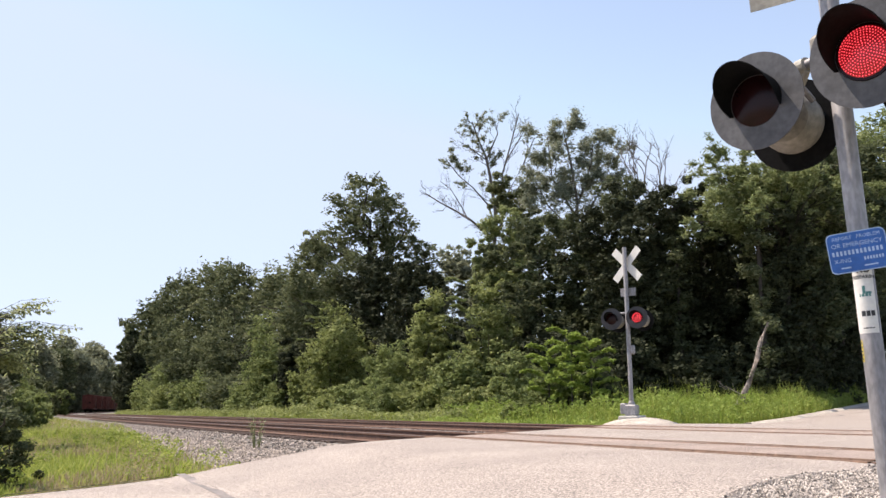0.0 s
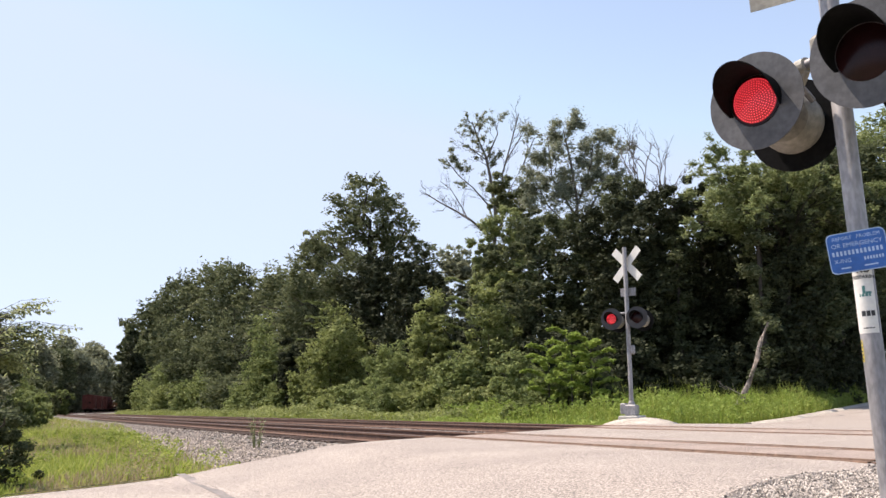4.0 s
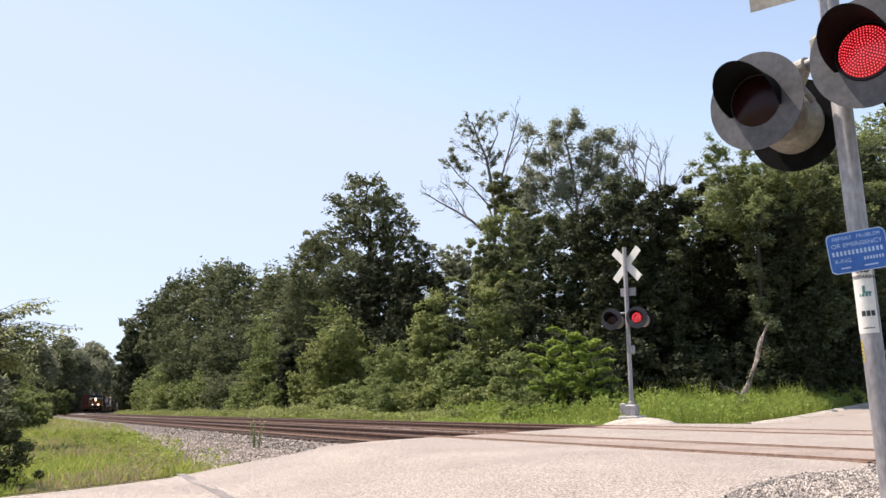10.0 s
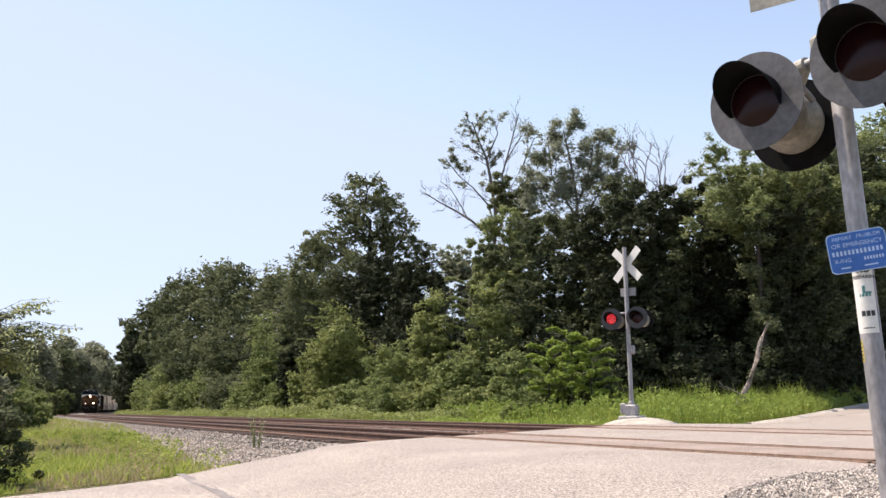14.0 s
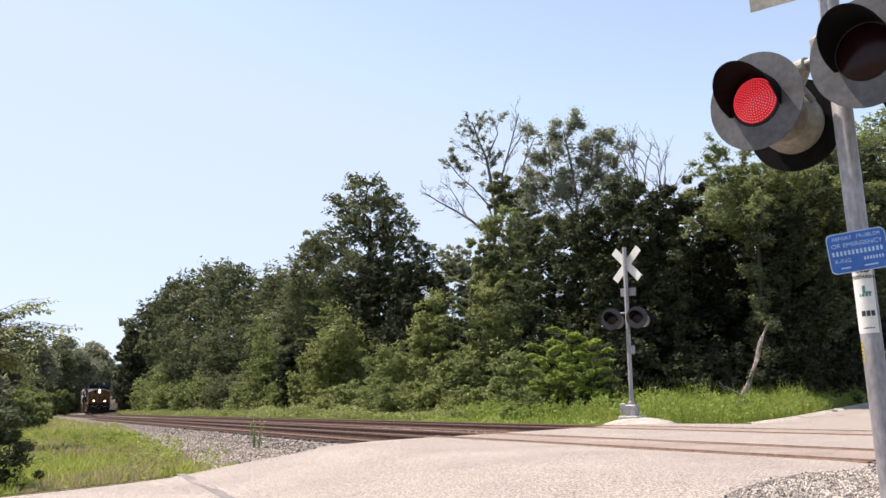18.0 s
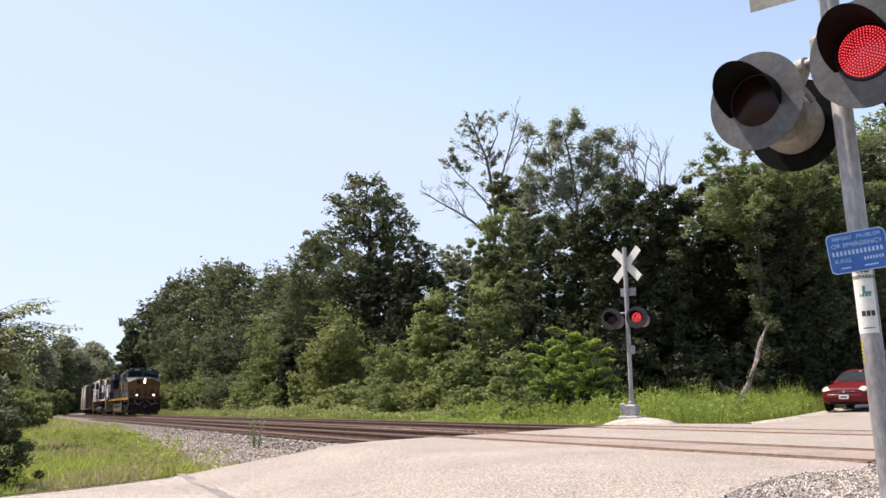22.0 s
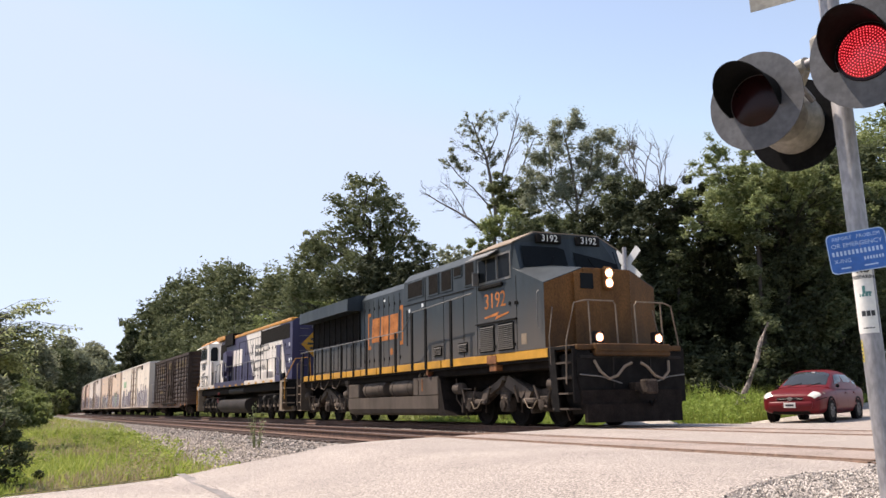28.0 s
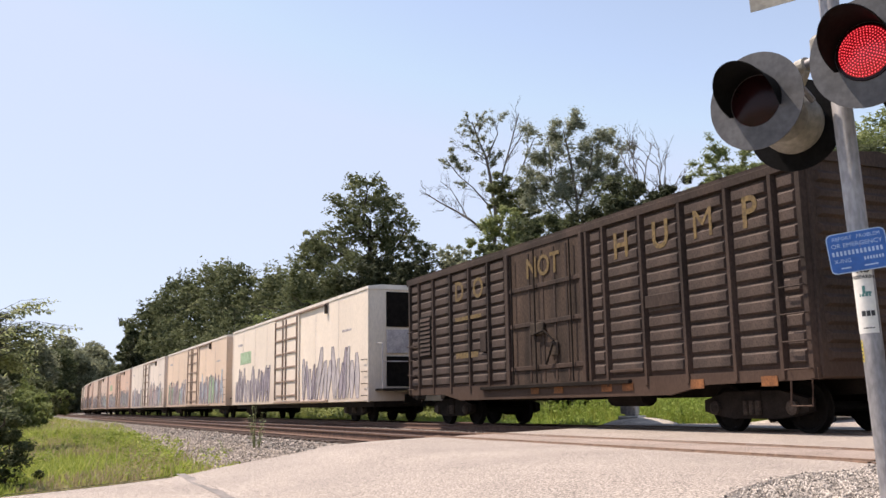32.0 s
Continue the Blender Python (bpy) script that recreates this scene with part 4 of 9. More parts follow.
def left_side_trees():
    oak, dark, olive, far, bright = (M["leaf_" + k] for k in ("oak", "dark", "olive", "far", "bright"))
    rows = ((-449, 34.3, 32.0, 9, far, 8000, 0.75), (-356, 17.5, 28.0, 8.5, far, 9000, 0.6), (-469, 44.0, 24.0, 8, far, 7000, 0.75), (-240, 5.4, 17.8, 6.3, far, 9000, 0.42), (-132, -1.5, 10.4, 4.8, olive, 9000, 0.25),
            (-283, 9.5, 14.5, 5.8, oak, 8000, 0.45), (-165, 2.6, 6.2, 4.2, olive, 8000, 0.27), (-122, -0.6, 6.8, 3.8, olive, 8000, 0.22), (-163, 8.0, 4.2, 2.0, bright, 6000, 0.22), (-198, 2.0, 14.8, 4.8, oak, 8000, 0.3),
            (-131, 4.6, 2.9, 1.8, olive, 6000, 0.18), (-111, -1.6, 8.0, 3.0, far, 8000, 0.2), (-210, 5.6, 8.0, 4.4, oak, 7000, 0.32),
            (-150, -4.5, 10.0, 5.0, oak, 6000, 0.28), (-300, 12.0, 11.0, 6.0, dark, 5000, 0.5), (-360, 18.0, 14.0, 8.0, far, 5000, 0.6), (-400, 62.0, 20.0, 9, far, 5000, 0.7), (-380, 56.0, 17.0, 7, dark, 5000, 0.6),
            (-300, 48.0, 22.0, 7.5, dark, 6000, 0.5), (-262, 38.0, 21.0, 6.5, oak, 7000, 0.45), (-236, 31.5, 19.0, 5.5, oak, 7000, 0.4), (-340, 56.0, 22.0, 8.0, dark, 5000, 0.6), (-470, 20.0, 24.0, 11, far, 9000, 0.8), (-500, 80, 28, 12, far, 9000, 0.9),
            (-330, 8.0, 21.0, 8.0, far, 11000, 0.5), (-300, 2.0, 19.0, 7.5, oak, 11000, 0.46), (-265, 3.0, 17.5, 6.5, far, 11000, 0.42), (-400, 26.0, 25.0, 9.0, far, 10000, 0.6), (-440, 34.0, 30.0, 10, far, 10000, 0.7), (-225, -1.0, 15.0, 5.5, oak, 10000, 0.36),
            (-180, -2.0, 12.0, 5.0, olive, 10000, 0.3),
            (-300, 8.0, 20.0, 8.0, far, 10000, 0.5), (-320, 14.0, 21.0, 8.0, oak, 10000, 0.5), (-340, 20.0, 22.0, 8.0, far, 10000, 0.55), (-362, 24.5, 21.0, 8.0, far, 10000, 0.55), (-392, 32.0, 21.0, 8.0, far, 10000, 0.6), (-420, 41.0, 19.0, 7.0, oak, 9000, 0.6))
    for i, (x, y, top, half, mt, n, leaf) in enumerate(rows):
        tree("tree", x, y, top, half, "green tree far along the railway line", mt, leaf=leaf, count=n, low=0.03, seed=500 + i, trunk_r=0.3)
    # feathery branches leaning in from the roadside
    rng = np.random.default_rng(61)
    x, y = -28.4, 0.0
    z0 = ground_z(x, y)
    t = thing("roadside_tree", pose(x, y, z0), "young roadside tree with long feathery pale leaves", "tree")
    s = Shape().tube([(0, -0.9, -0.1), (0, -0.8, 1.6), (0.1, -0.5, 3.2)], 0.06, 7, 0.03)
    verts, faces = [], []
    # compound leaves: (how many, foot y and z, tip y and z, droop)
    for count, fy, fz, ty, tz, droop in ((11, (-0.7, 0.0), (2.9, 3.4), (0.3, 1.2), (3.3, 3.85), 0.06), (30, (-0.9, -0.1), (2.3, 2.9), (0.3, 1.95), (2.45, 3.05), 0.16),
                                         (34, (-0.9, -0.3), (1.7, 2.4), (-0.1, 0.8), (1.6, 2.4), 0.14)):
        for _ in range(count):
            p0 = Vector((0.45 * rng.normal(), rng.uniform(*fy), rng.uniform(*fz) - z0 - 0.1))
            p2 = Vector((0.6 * rng.normal(), rng.uniform(*ty), rng.uniform(*tz) - z0 - 0.1))
            p1 = p0.lerp(p2, 0.55) + Vector((0, 0, droop + 0.1))
            s.tube([p0, p1, p2], 0.007, 4, 0.003)
            n = 9
            for j in range(n):
                u = 0.25 + 0.75 * j / (n - 1)
                c = p0.lerp(p1, u).lerp(p1.lerp(p2, u), u)
                along = (p1.lerp(p2, u) - p0.lerp(p1, u)).normalized()
                out = along.cross(Vector((0.25 * rng.normal(), 0.25 * rng.normal(), 1))).normalized()
                size = rng.uniform(0.2, 0.3) * (1.1 - 0.5 * u)
                for g in (-1, 1):
                    d = (out * g + along * 0.4 + Vector((0, 0, -0.2 + 0.3 * rng.normal()))).normalized()
                    w = d.cross(Vector((0.3 * rng.normal(), 0.3 * rng.normal(), 1))).normalized() * size * 0.2
                    o = len(verts)
                    verts += [tuple(c), tuple(c + d * size * 0.5 + w), tuple(c + d * size), tuple(c + d * size * 0.5 - w)]
                    faces += [(o, o + 1, o + 2), (o, o + 2, o + 3)]
    part("stem", s, M["bark"], t)
    part("foliage", fast_mesh("foliage", np.array(verts), np.array(faces), M["frond"]), M["frond"], t)
    bush("bush", -60.0, -0.9, 6.6, 2.3, "tall dark green shrub at the roadside", oak, 0.1, 16000, 617)
    for bx, by, btop, bhalf, seed in ((-62.0, 0.8, 1.5, 1.5, 621), (-74.0, 1.2, 2.0, 1.7, 622), (-86.0, 1.4, 2.6, 1.9, 623), (-103.0, 2.2, 2.9, 2.2, 624), (-122.0, 2.8, 3.0, 2.5, 625), (-140.0, 3.2, 3.4, 2.8, 626)):
        bush("bush", bx, by, btop, bhalf, "bright green shrub between the grass and the railway", bright, 0.10 - bx * 0.0007, 7000, seed)
    bush("bush", -25.5, -2.4, 2.3, 1.9, "green shrub at the roadside", bright, 0.08, 8000, 611)
    bush("bush", -36.0, -2.6, 3.0, 2.2, "green shrub at the roadside", olive, 0.1, 8000, 612)
    bush("bush", -48.0, -2.4, 4.0, 3.0, "green shrub at the roadside", far, 0.13, 8000, 613)
    bush("bush", -70.0, -1.6, 4.2, 3.2, "green shrub at the roadside", bright, 0.16, 7000, 614)
    bush("bush", -95.0, -0.6, 4.6, 3.2, "green shrub at the roadside", bright, 0.2, 7000, 615)
    bush("bush", -15.3, -0.2, 0.80, 0.80, "small dark bush at the road edge", oak, 0.035, 9000, 616)


left_side_trees()


def grasses():
    rng = np.random.default_rng(9)
    tall, short, dry, weeds = [], [], [], []
    for _ in range(60000):
        x, y = rng.uniform(-36, -8), rng.uniform(14.8, 36)
        if road_left(y) - 0.3 < x < road_right(y) + 0.25:
            continue
        if (x + 21.3) ** 2 + (y - 15.7) ** 2 < 1.5:
            continue
        edge = min(1.0, 0.3 + 0.5 * max(0.0, road_left(y) - x if x < road_left(y) else x - road_right(y)))
        edge *= 0.75 + 0.5 * noise.noise((x * 0.7, y * 0.7, 3))
        edge *= 0.95 + 0.1 * ease(17.5, 20.5, y)
        if rng.random() < 0.95:
            tall.append((x, y, ground_z(x, y) - 0.03, edge * (0.55 if y < 16.6 else 1.1 + 0.35 * ease(19, 24, y))))
        weeds.append((x, y, ground_z(x, y) + (0.2 + 0.9 * rng.random()) * edge * (0.5 if y < 16.6 else 1.2)))
    for _ in range(22000):
        x, y = -34 - 130 * rng.random() ** 1.4, rng.uniform(15.6, 20.5)
        short.append((x, y + max(0, (BEND - x)) ** 2 / (2 * RADIUS), ground_z(x, y) - 0.03, 0.8))
    wv, wq = leaves(np.array(weeds), np.full(len(weeds), 0.05), 0.042, 100000, rng, 1.0, 1.7)
    tagged(new("weed_leaves", fast_mesh("weed_leaves", wv, wq, M["weed_leaf"])), "dense bright green weeds among the tall grass", "weeds", kind="stuff")
    blades("tall_grass", tall, 1.05, 0.012, M["grass"], "tall bright green grass and weeds beyond the crossing", 3)
    vs_ = np.array([(p[0], p[1], p[2] + 0.1 + 0.75 * max(0.0, 0.35 + noise.noise((p[0] * 0.35, p[1] * 0.5, 9)))) for p in short])
    wv, wq = leaves(vs_, np.full(len(vs_), 0.26), 0.085, 60000, rng, 0.6, 1.4)
    tagged(new("verge_weeds", fast_mesh("verge_weeds", wv, wq, M["leaf_yellow"])), "low bright green weeds along the verge", "weeds", kind="stuff")
    blades("verge_grass", short, 0.75, 0.02, M["grass"], "green grass verge between the track and the thicket", 4)
    near, near2 = [], []
    for _ in range(88000):
        x, y = -11.4 - 40 * rng.random() ** 1.5, rng.uniform(-4.5, 4.4)
        if x > road_left(y) - 0.12:
            continue
        toe = 3.1 + 0.5 * noise.noise((x * 0.4, 0, 8)) + max(0, (-x - 25)) * 0.06
        if y > toe + rng.normal() * 0.25:
            continue
        k = noise.noise((x * 0.22, y * 0.55, 17)) + 0.22 * ease(17, 24, -x) * (1 - ease(34, 44, -x))
        close = max(0.0, road_left(y) - x)
        hgt = min(1.0, 0.22 + 0.20 * close) * (0.75 + 0.5 * noise.noise((x * 0.9, y * 0.9, 2)))
        (near2 if (k > 0.1 and rng.random() < 0.8 or close < 1.6 + 2.0 * noise.noise((x * 0.6, y * 0.6, 5)) and rng.random() < 0.85 or y > toe - 0.5 and rng.random() < 0.5) else near).append((x, y, ground_z(x, y) - 0.02, hgt))
    for _ in range(16000):
        x, y = -50 - 130 * rng.random() ** 1.3, rng.uniform(-6, 6.2)
        y = min(y, 5.4)
        near.append((x, y, ground_z(x, y) - 0.02, 1.3)) if rng.random() < 0.5 else near2.append((x, y, ground_z(x, y) - 0.02, 1.3))
    blades("roadside_grass", near, 0.26, 0.010, M["grass"], "green mown grass beside the road", 5, 1.1)
    blades("dry_grass", near2, 0.20, 0.010, M["grass_dry"], "pale dry grass beside the road", 6, 1.1)
    # leafy clumps and dry stalks in the roadside grass
    cl = []
    for _ in range(70):
        x, y = -13.5 - 34 * rng.random() ** 1.3, rng.uniform(-3.5, 3.0)
        if x > road_left(y) - 0.9:
            continue
        z = ground_z(x, y)
        cl += [(x + 0.22 * rng.normal(), y + 0.22 * rng.normal(), z + 0.05 + 0.36 * rng.random()) for _ in range(9)]
    for _ in range(26):
        x = -18.5 - 20 * rng.random()
        y = 3.0 + 0.5 * noise.noise((x * 0.4, 0, 8)) + max(0, (-x - 25)) * 0.06 + 0.2 * rng.normal()
        z = ground_z(x, y)
        cl += [(x + 0.2 * rng.normal(), y + 0.15 * rng.normal(), z + 0.03 + 0.34 * rng.random()) for _ in range(10)]
    wv, wq = leaves(np.array(cl), np.full(len(cl), 0.09), 0.026, 18000, rng, 0.6, 1.6)
    tagged(new("roadside_weeds", fast_mesh("roadside_weeds", wv, wq, M["grass"])), "leafy green weeds in the roadside grass", "weeds", kind="stuff")
    stalks = []
    for _ in range(1800):
        x, y = -14 - 30 * rng.random() ** 1.3, rng.uniform(-3.0, 3.2)
        if x < road_left(y) - 0.7 and noise.noise((x * 0.6, y * 0.6, 31)) > 0.0:
            stalks.append((x, y, ground_z(x, y) - 0.02, 1.0))
    blades("dry_stalks", stalks, 0.5, 0.006, M["grass_dry"], "tall dry stalks in the roadside grass", 8, 0.6)
    # weeds in the ballast
    for i, (x, y, h) in enumerate(((-21.7, 5.3, 1.0), (-22.2, 5.5, 0.75), (-21.2, 4.5, 0.3), (-21.0, 4.0, 0.25))):
        t = thing("weed", pose(x, y, -0.62), "slender yellow-green weed growing in the ballast", "weed", "weeds in the ballast")
        r2 = np.random.default_rng(80 + i)
        s = Shape()
        cs = []
        for k in range(7):
            tip = (0.12 * r2.normal(), 0.12 * r2.normal(), h * r2.uniform(0.8, 1.5))
            s.tube([(0, 0, -0.03), (tip[0] * 0.4, tip[1] * 0.4, tip[2] * 0.6), tip], 0.006, 4, 0.002)
            cs += [tuple(Vector(tip) * u) for u in (0.5, 0.65, 0.8, 0.95)]
        part("weed_stem", s, M["frond"], t)
        v, q = leaves(np.array(cs), np.full(len(cs), 0.04), 0.018, 130, r2, 0.5, 1.6)
        part("foliage", fast_mesh("foliage", v, q, M["frond"]), M["frond"], t)


grasses()
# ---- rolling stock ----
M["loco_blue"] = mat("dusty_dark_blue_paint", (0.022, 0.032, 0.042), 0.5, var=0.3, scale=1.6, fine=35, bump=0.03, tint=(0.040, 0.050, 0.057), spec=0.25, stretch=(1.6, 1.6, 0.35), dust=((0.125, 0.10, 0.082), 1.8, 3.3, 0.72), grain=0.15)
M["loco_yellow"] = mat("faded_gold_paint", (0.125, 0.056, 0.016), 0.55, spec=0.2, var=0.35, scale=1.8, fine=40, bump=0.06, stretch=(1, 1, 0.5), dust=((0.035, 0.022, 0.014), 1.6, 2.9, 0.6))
M["sill_yellow"] = mat("gold_sill_stripe", (0.52, 0.255, 0.03), 0.6, spec=0.3, var=0.25, scale=2, fine=40, bump=0.03, grain=0.12)
M["brand_orange"] = mat("faded_orange_paint", (0.42, 0.145, 0.04), 0.7, spec=0.2, var=0.35, scale=3, fine=30, bump=0.0, grain=0.15)
M["bogie"] = mat("dusty_brown_steel", (0.056, 0.042, 0.034), 0.85, spec=0.15, var=0.6, scale=4, fine=40, bump=0.25)
M["grime"] = mat("grimy_black_steel", (0.019, 0.0145, 0.0125), 0.9, spec=0.1, var=0.35, scale=4, fine=40, bump=0.2)
M["tank"] = mat("dusty_grey_brown_tank", (0.098, 0.076, 0.062), 0.8, spec=0.15, var=0.3, scale=1.5, fine=35, bump=0.04, grain=0.12, stretch=(1, 1, 0.5))
M["tank_dark"] = mat("grimy_dark_tank", (0.034, 0.027, 0.024), 0.7, spec=0.2, var=0.35, scale=1.2, fine=35, bump=0.04, stretch=(1, 1, 3), grain=0.12)
M["black"] = mat("black_steel", (0.015, 0.0135, 0.013), 0.75, spec=0.06, var=0.3, scale=5, fine=50, bump=0.08)
M["glass"] = mat("dark_cab_glass", (0.012, 0.014, 0.016), 0.14, var=0.1, scale=2, fine=20, bump=0.0, spec=0.03)
M["mesh"] = mat("dark_intake_grille", (0.010, 0.008, 0.007), 0.9, var=0.4, scale=6, fine=90, bump=0.3, spec=0.1)
M["steel"] = mat("grey_handrail_steel", (0.17, 0.16, 0.15), 0.55, 0.2, var=0.2, scale=6, fine=60, bump=0.05)
M["white"] = mat("dirty_white_paint", (0.72, 0.65, 0.59), 0.55, var=0.16, scale=1.2, fine=30, bump=0.02, grain=0.06, stretch=(1.5, 1.5, 0.35), dust=((0.38, 0.30, 0.24), 1.7, 2.2, 0.4))
M["navy"] = mat("navy_violet_paint", (0.040, 0.034, 0.082), 0.5, var=0.22, scale=1.2, fine=30, bump=0.02, grain=0.1, stretch=(1.5, 1.5, 0.35), spec=0.35)
M["roof_orange"] = mat("orange_roof_paint", (0.50, 0.22, 0.03), 0.55, var=0.22, scale=2, fine=30, bump=0.08)
M["letter_black"] = mat("black_lettering", (0.03, 0.03, 0.035), 0.6, var=0.2, scale=5, fine=40, bump=0)
M["letter_white"] = mat("white_lettering", (0.75, 0.75, 0.73), 0.6, var=0.1, scale=5, fine=40, bump=0)
M["letter_yellow"] = mat("worn_yellow_lettering", (0.38, 0.245, 0.07), 0.8, var=0.65, scale=6, fine=18, bump=0, tint=(0.14, 0.09, 0.04))
M["boxcar"] = mat("weathered_brown_boxcar_paint", (0.042, 0.030, 0.026), 0.8, var=0.35, scale=1.1, fine=28, bump=0.06, tint=(0.070, 0.047, 0.039), stretch=(1, 1, 0.5), spec=0.2, dust=((0.105, 0.058, 0.038), 0.8, 1.7, 0.4))
M["boxcar_rib"] = mat("weathered_brown_corrugation", (0.058, 0.042, 0.037), 0.7, var=0.4, scale=2.2, fine=28, bump=0.06, tint=(0.088, 0.062, 0.052), spec=0.2)
M["boxcar_door"] = mat("rusted_brown_door", (0.056, 0.040, 0.033), 0.85, var=0.45, scale=1.4, fine=24, bump=0.1, tint=(0.095, 0.064, 0.050), spec=0.15, stretch=(1.5, 1.5, 0.5))
M["door_brown"] = mat("dull_brown_door_bar", (0.30, 0.215, 0.17), 0.8, var=0.3, scale=3, fine=30, bump=0.1)
M["rust"] = mat("orange_rust", (0.20, 0.075, 0.025), 0.9, var=0.4, scale=5, fine=40, bump=0.2)
M["parked_red"] = mat("dull_red_boxcar_paint", (0.10, 0.032, 0.026), 0.85, var=0.3, scale=1, fine=20, spec=0.2)
M["lamp_on"] = mat("lit_headlight", (0.9, 0.88, 0.8), 0.3, var=0.02, emit=(1.0, 0.76, 0.50), strength=110.0, bump=0)
# emissive colour of rings added round the lenses for their orange glow
M["lamp_glow"] = mat("lamp_glow_ring", (0.8, 0.6, 0.4), 0.3, var=0.02, emit=(1.0, 0.33, 0.12), strength=0.75, bump=0)
M["lamp_dim"] = mat("ditch_light_lens", (0.9, 0.88, 0.8), 0.3, var=0.02, emit=(1.0, 0.62, 0.52), strength=60.0, bump=0)
M["tan"] = mat("tan_dusty_steps", (0.25, 0.185, 0.13), 0.8, var=0.2, scale=3, fine=35, bump=0.1)
M["tank_rail"] = mat("dusty_handrail", (0.17, 0.125, 0.09), 0.7, var=0.25, scale=6, fine=40, bump=0.05)
M["valve_red"] = mat("red_valve_paint", (0.22, 0.03, 0.03), 0.5, var=0.2, scale=8, fine=40, bump=0.05)
M["grime_light"] = mat("dusty_black_casting", (0.020, 0.017, 0.015), 0.8, spec=0.2, var=0.5, scale=5, fine=40, bump=0.2)
M["wheel_face"] = mat("wheel_steel", (0.011, 0.009, 0.008), 0.85, 0.0, spec=0.1, var=0.3, scale=6, fine=50)
wheelsets = []


def both(fn):
    for k in (-1, 1):
        fn(k)


def ys(k, a, b):
    """An interval across the car on the side k."""
    return (min(k * a, k * b), max(k * a, k * b))


def wheelset(parent, x, r):
    s = Shape()
    for k in (-1, 1):
        prof = [(0.09, -0.06), (r * 0.55, -0.02), (r * 0.8, -0.03), (r * 0.86, -0.07), (r + 0.025, -0.07), (r + 0.025, -0.045), (r, -0.035), (r - 0.005, 0.06), (r * 0.88, 0.065), (r * 0.82, 0.02), (r * 0.35, 0.035), (0.13, 0.08), (0.10, 0.10)]
        prof = [(a, k * b + k * 0.74) for a, b in prof]
        s.lathe(prof if k > 0 else prof[::-1], (0, 0, 0), "y", 20)
    s.lathe([(0.085, -0.7), (0.085, 0.7)], (0, 0, 0), "y", 10)
    for k in (-1, 1):
        for j in range(4):
            a = j * math.pi / 2
            s.box(r * 0.6 * math.cos(a) - 0.03, r * 0.6 * math.cos(a) + 0.03, *ys(k, 0.74, 0.79), r * 0.6 * math.sin(a) - 0.03, r * 0.6 * math.sin(a) + 0.03)
    ob = part("wheelset", s, M["wheel_face"], parent, smooth=True)
    ob.location = (x, 0, r + 0.004)
    wheelsets.append((ob, x, r))
    return ob


def louvre(parent, x0, x1, z0, z1, y, k, material, n=10):
    """Slatted vent standing proud of a side at y, facing the side k."""
    part("vent_frame", Shape().box(x0 - 0.03, x1 + 0.03, *ys(k, y, y + 0.012), z0 - 0.03, z1 + 0.03), M["black"], parent)
    for i in range(n):
        z = z0 + (z1 - z0) * (i + 0.1) / n
        d = (z1 - z0) / n
        s = Shape()
        s.add([(x0, k * (y + 0.012), z + d * 0.75), (x1, k * (y + 0.012), z + d * 0.75), (x1, k * (y + 0.045), z), (x0, k * (y + 0.045), z),
               (x0, k * (y + 0.012), z + d * 0.6), (x1, k * (y + 0.012), z + d * 0.6), (x1, k * (y + 0.04), z - 0.01), (x0, k * (y + 0.04), z - 0.01)],
              [(0, 3, 2, 1), (4, 5, 6, 7), (3, 7, 6, 2), (0, 4, 7, 3), (1, 2, 6, 5)] if k < 0 else [(0, 1, 2, 3), (4, 7, 6, 5), (3, 2, 6, 7), (0, 3, 7, 4), (1, 5, 6, 2)])
        part("slat", s, material, parent)


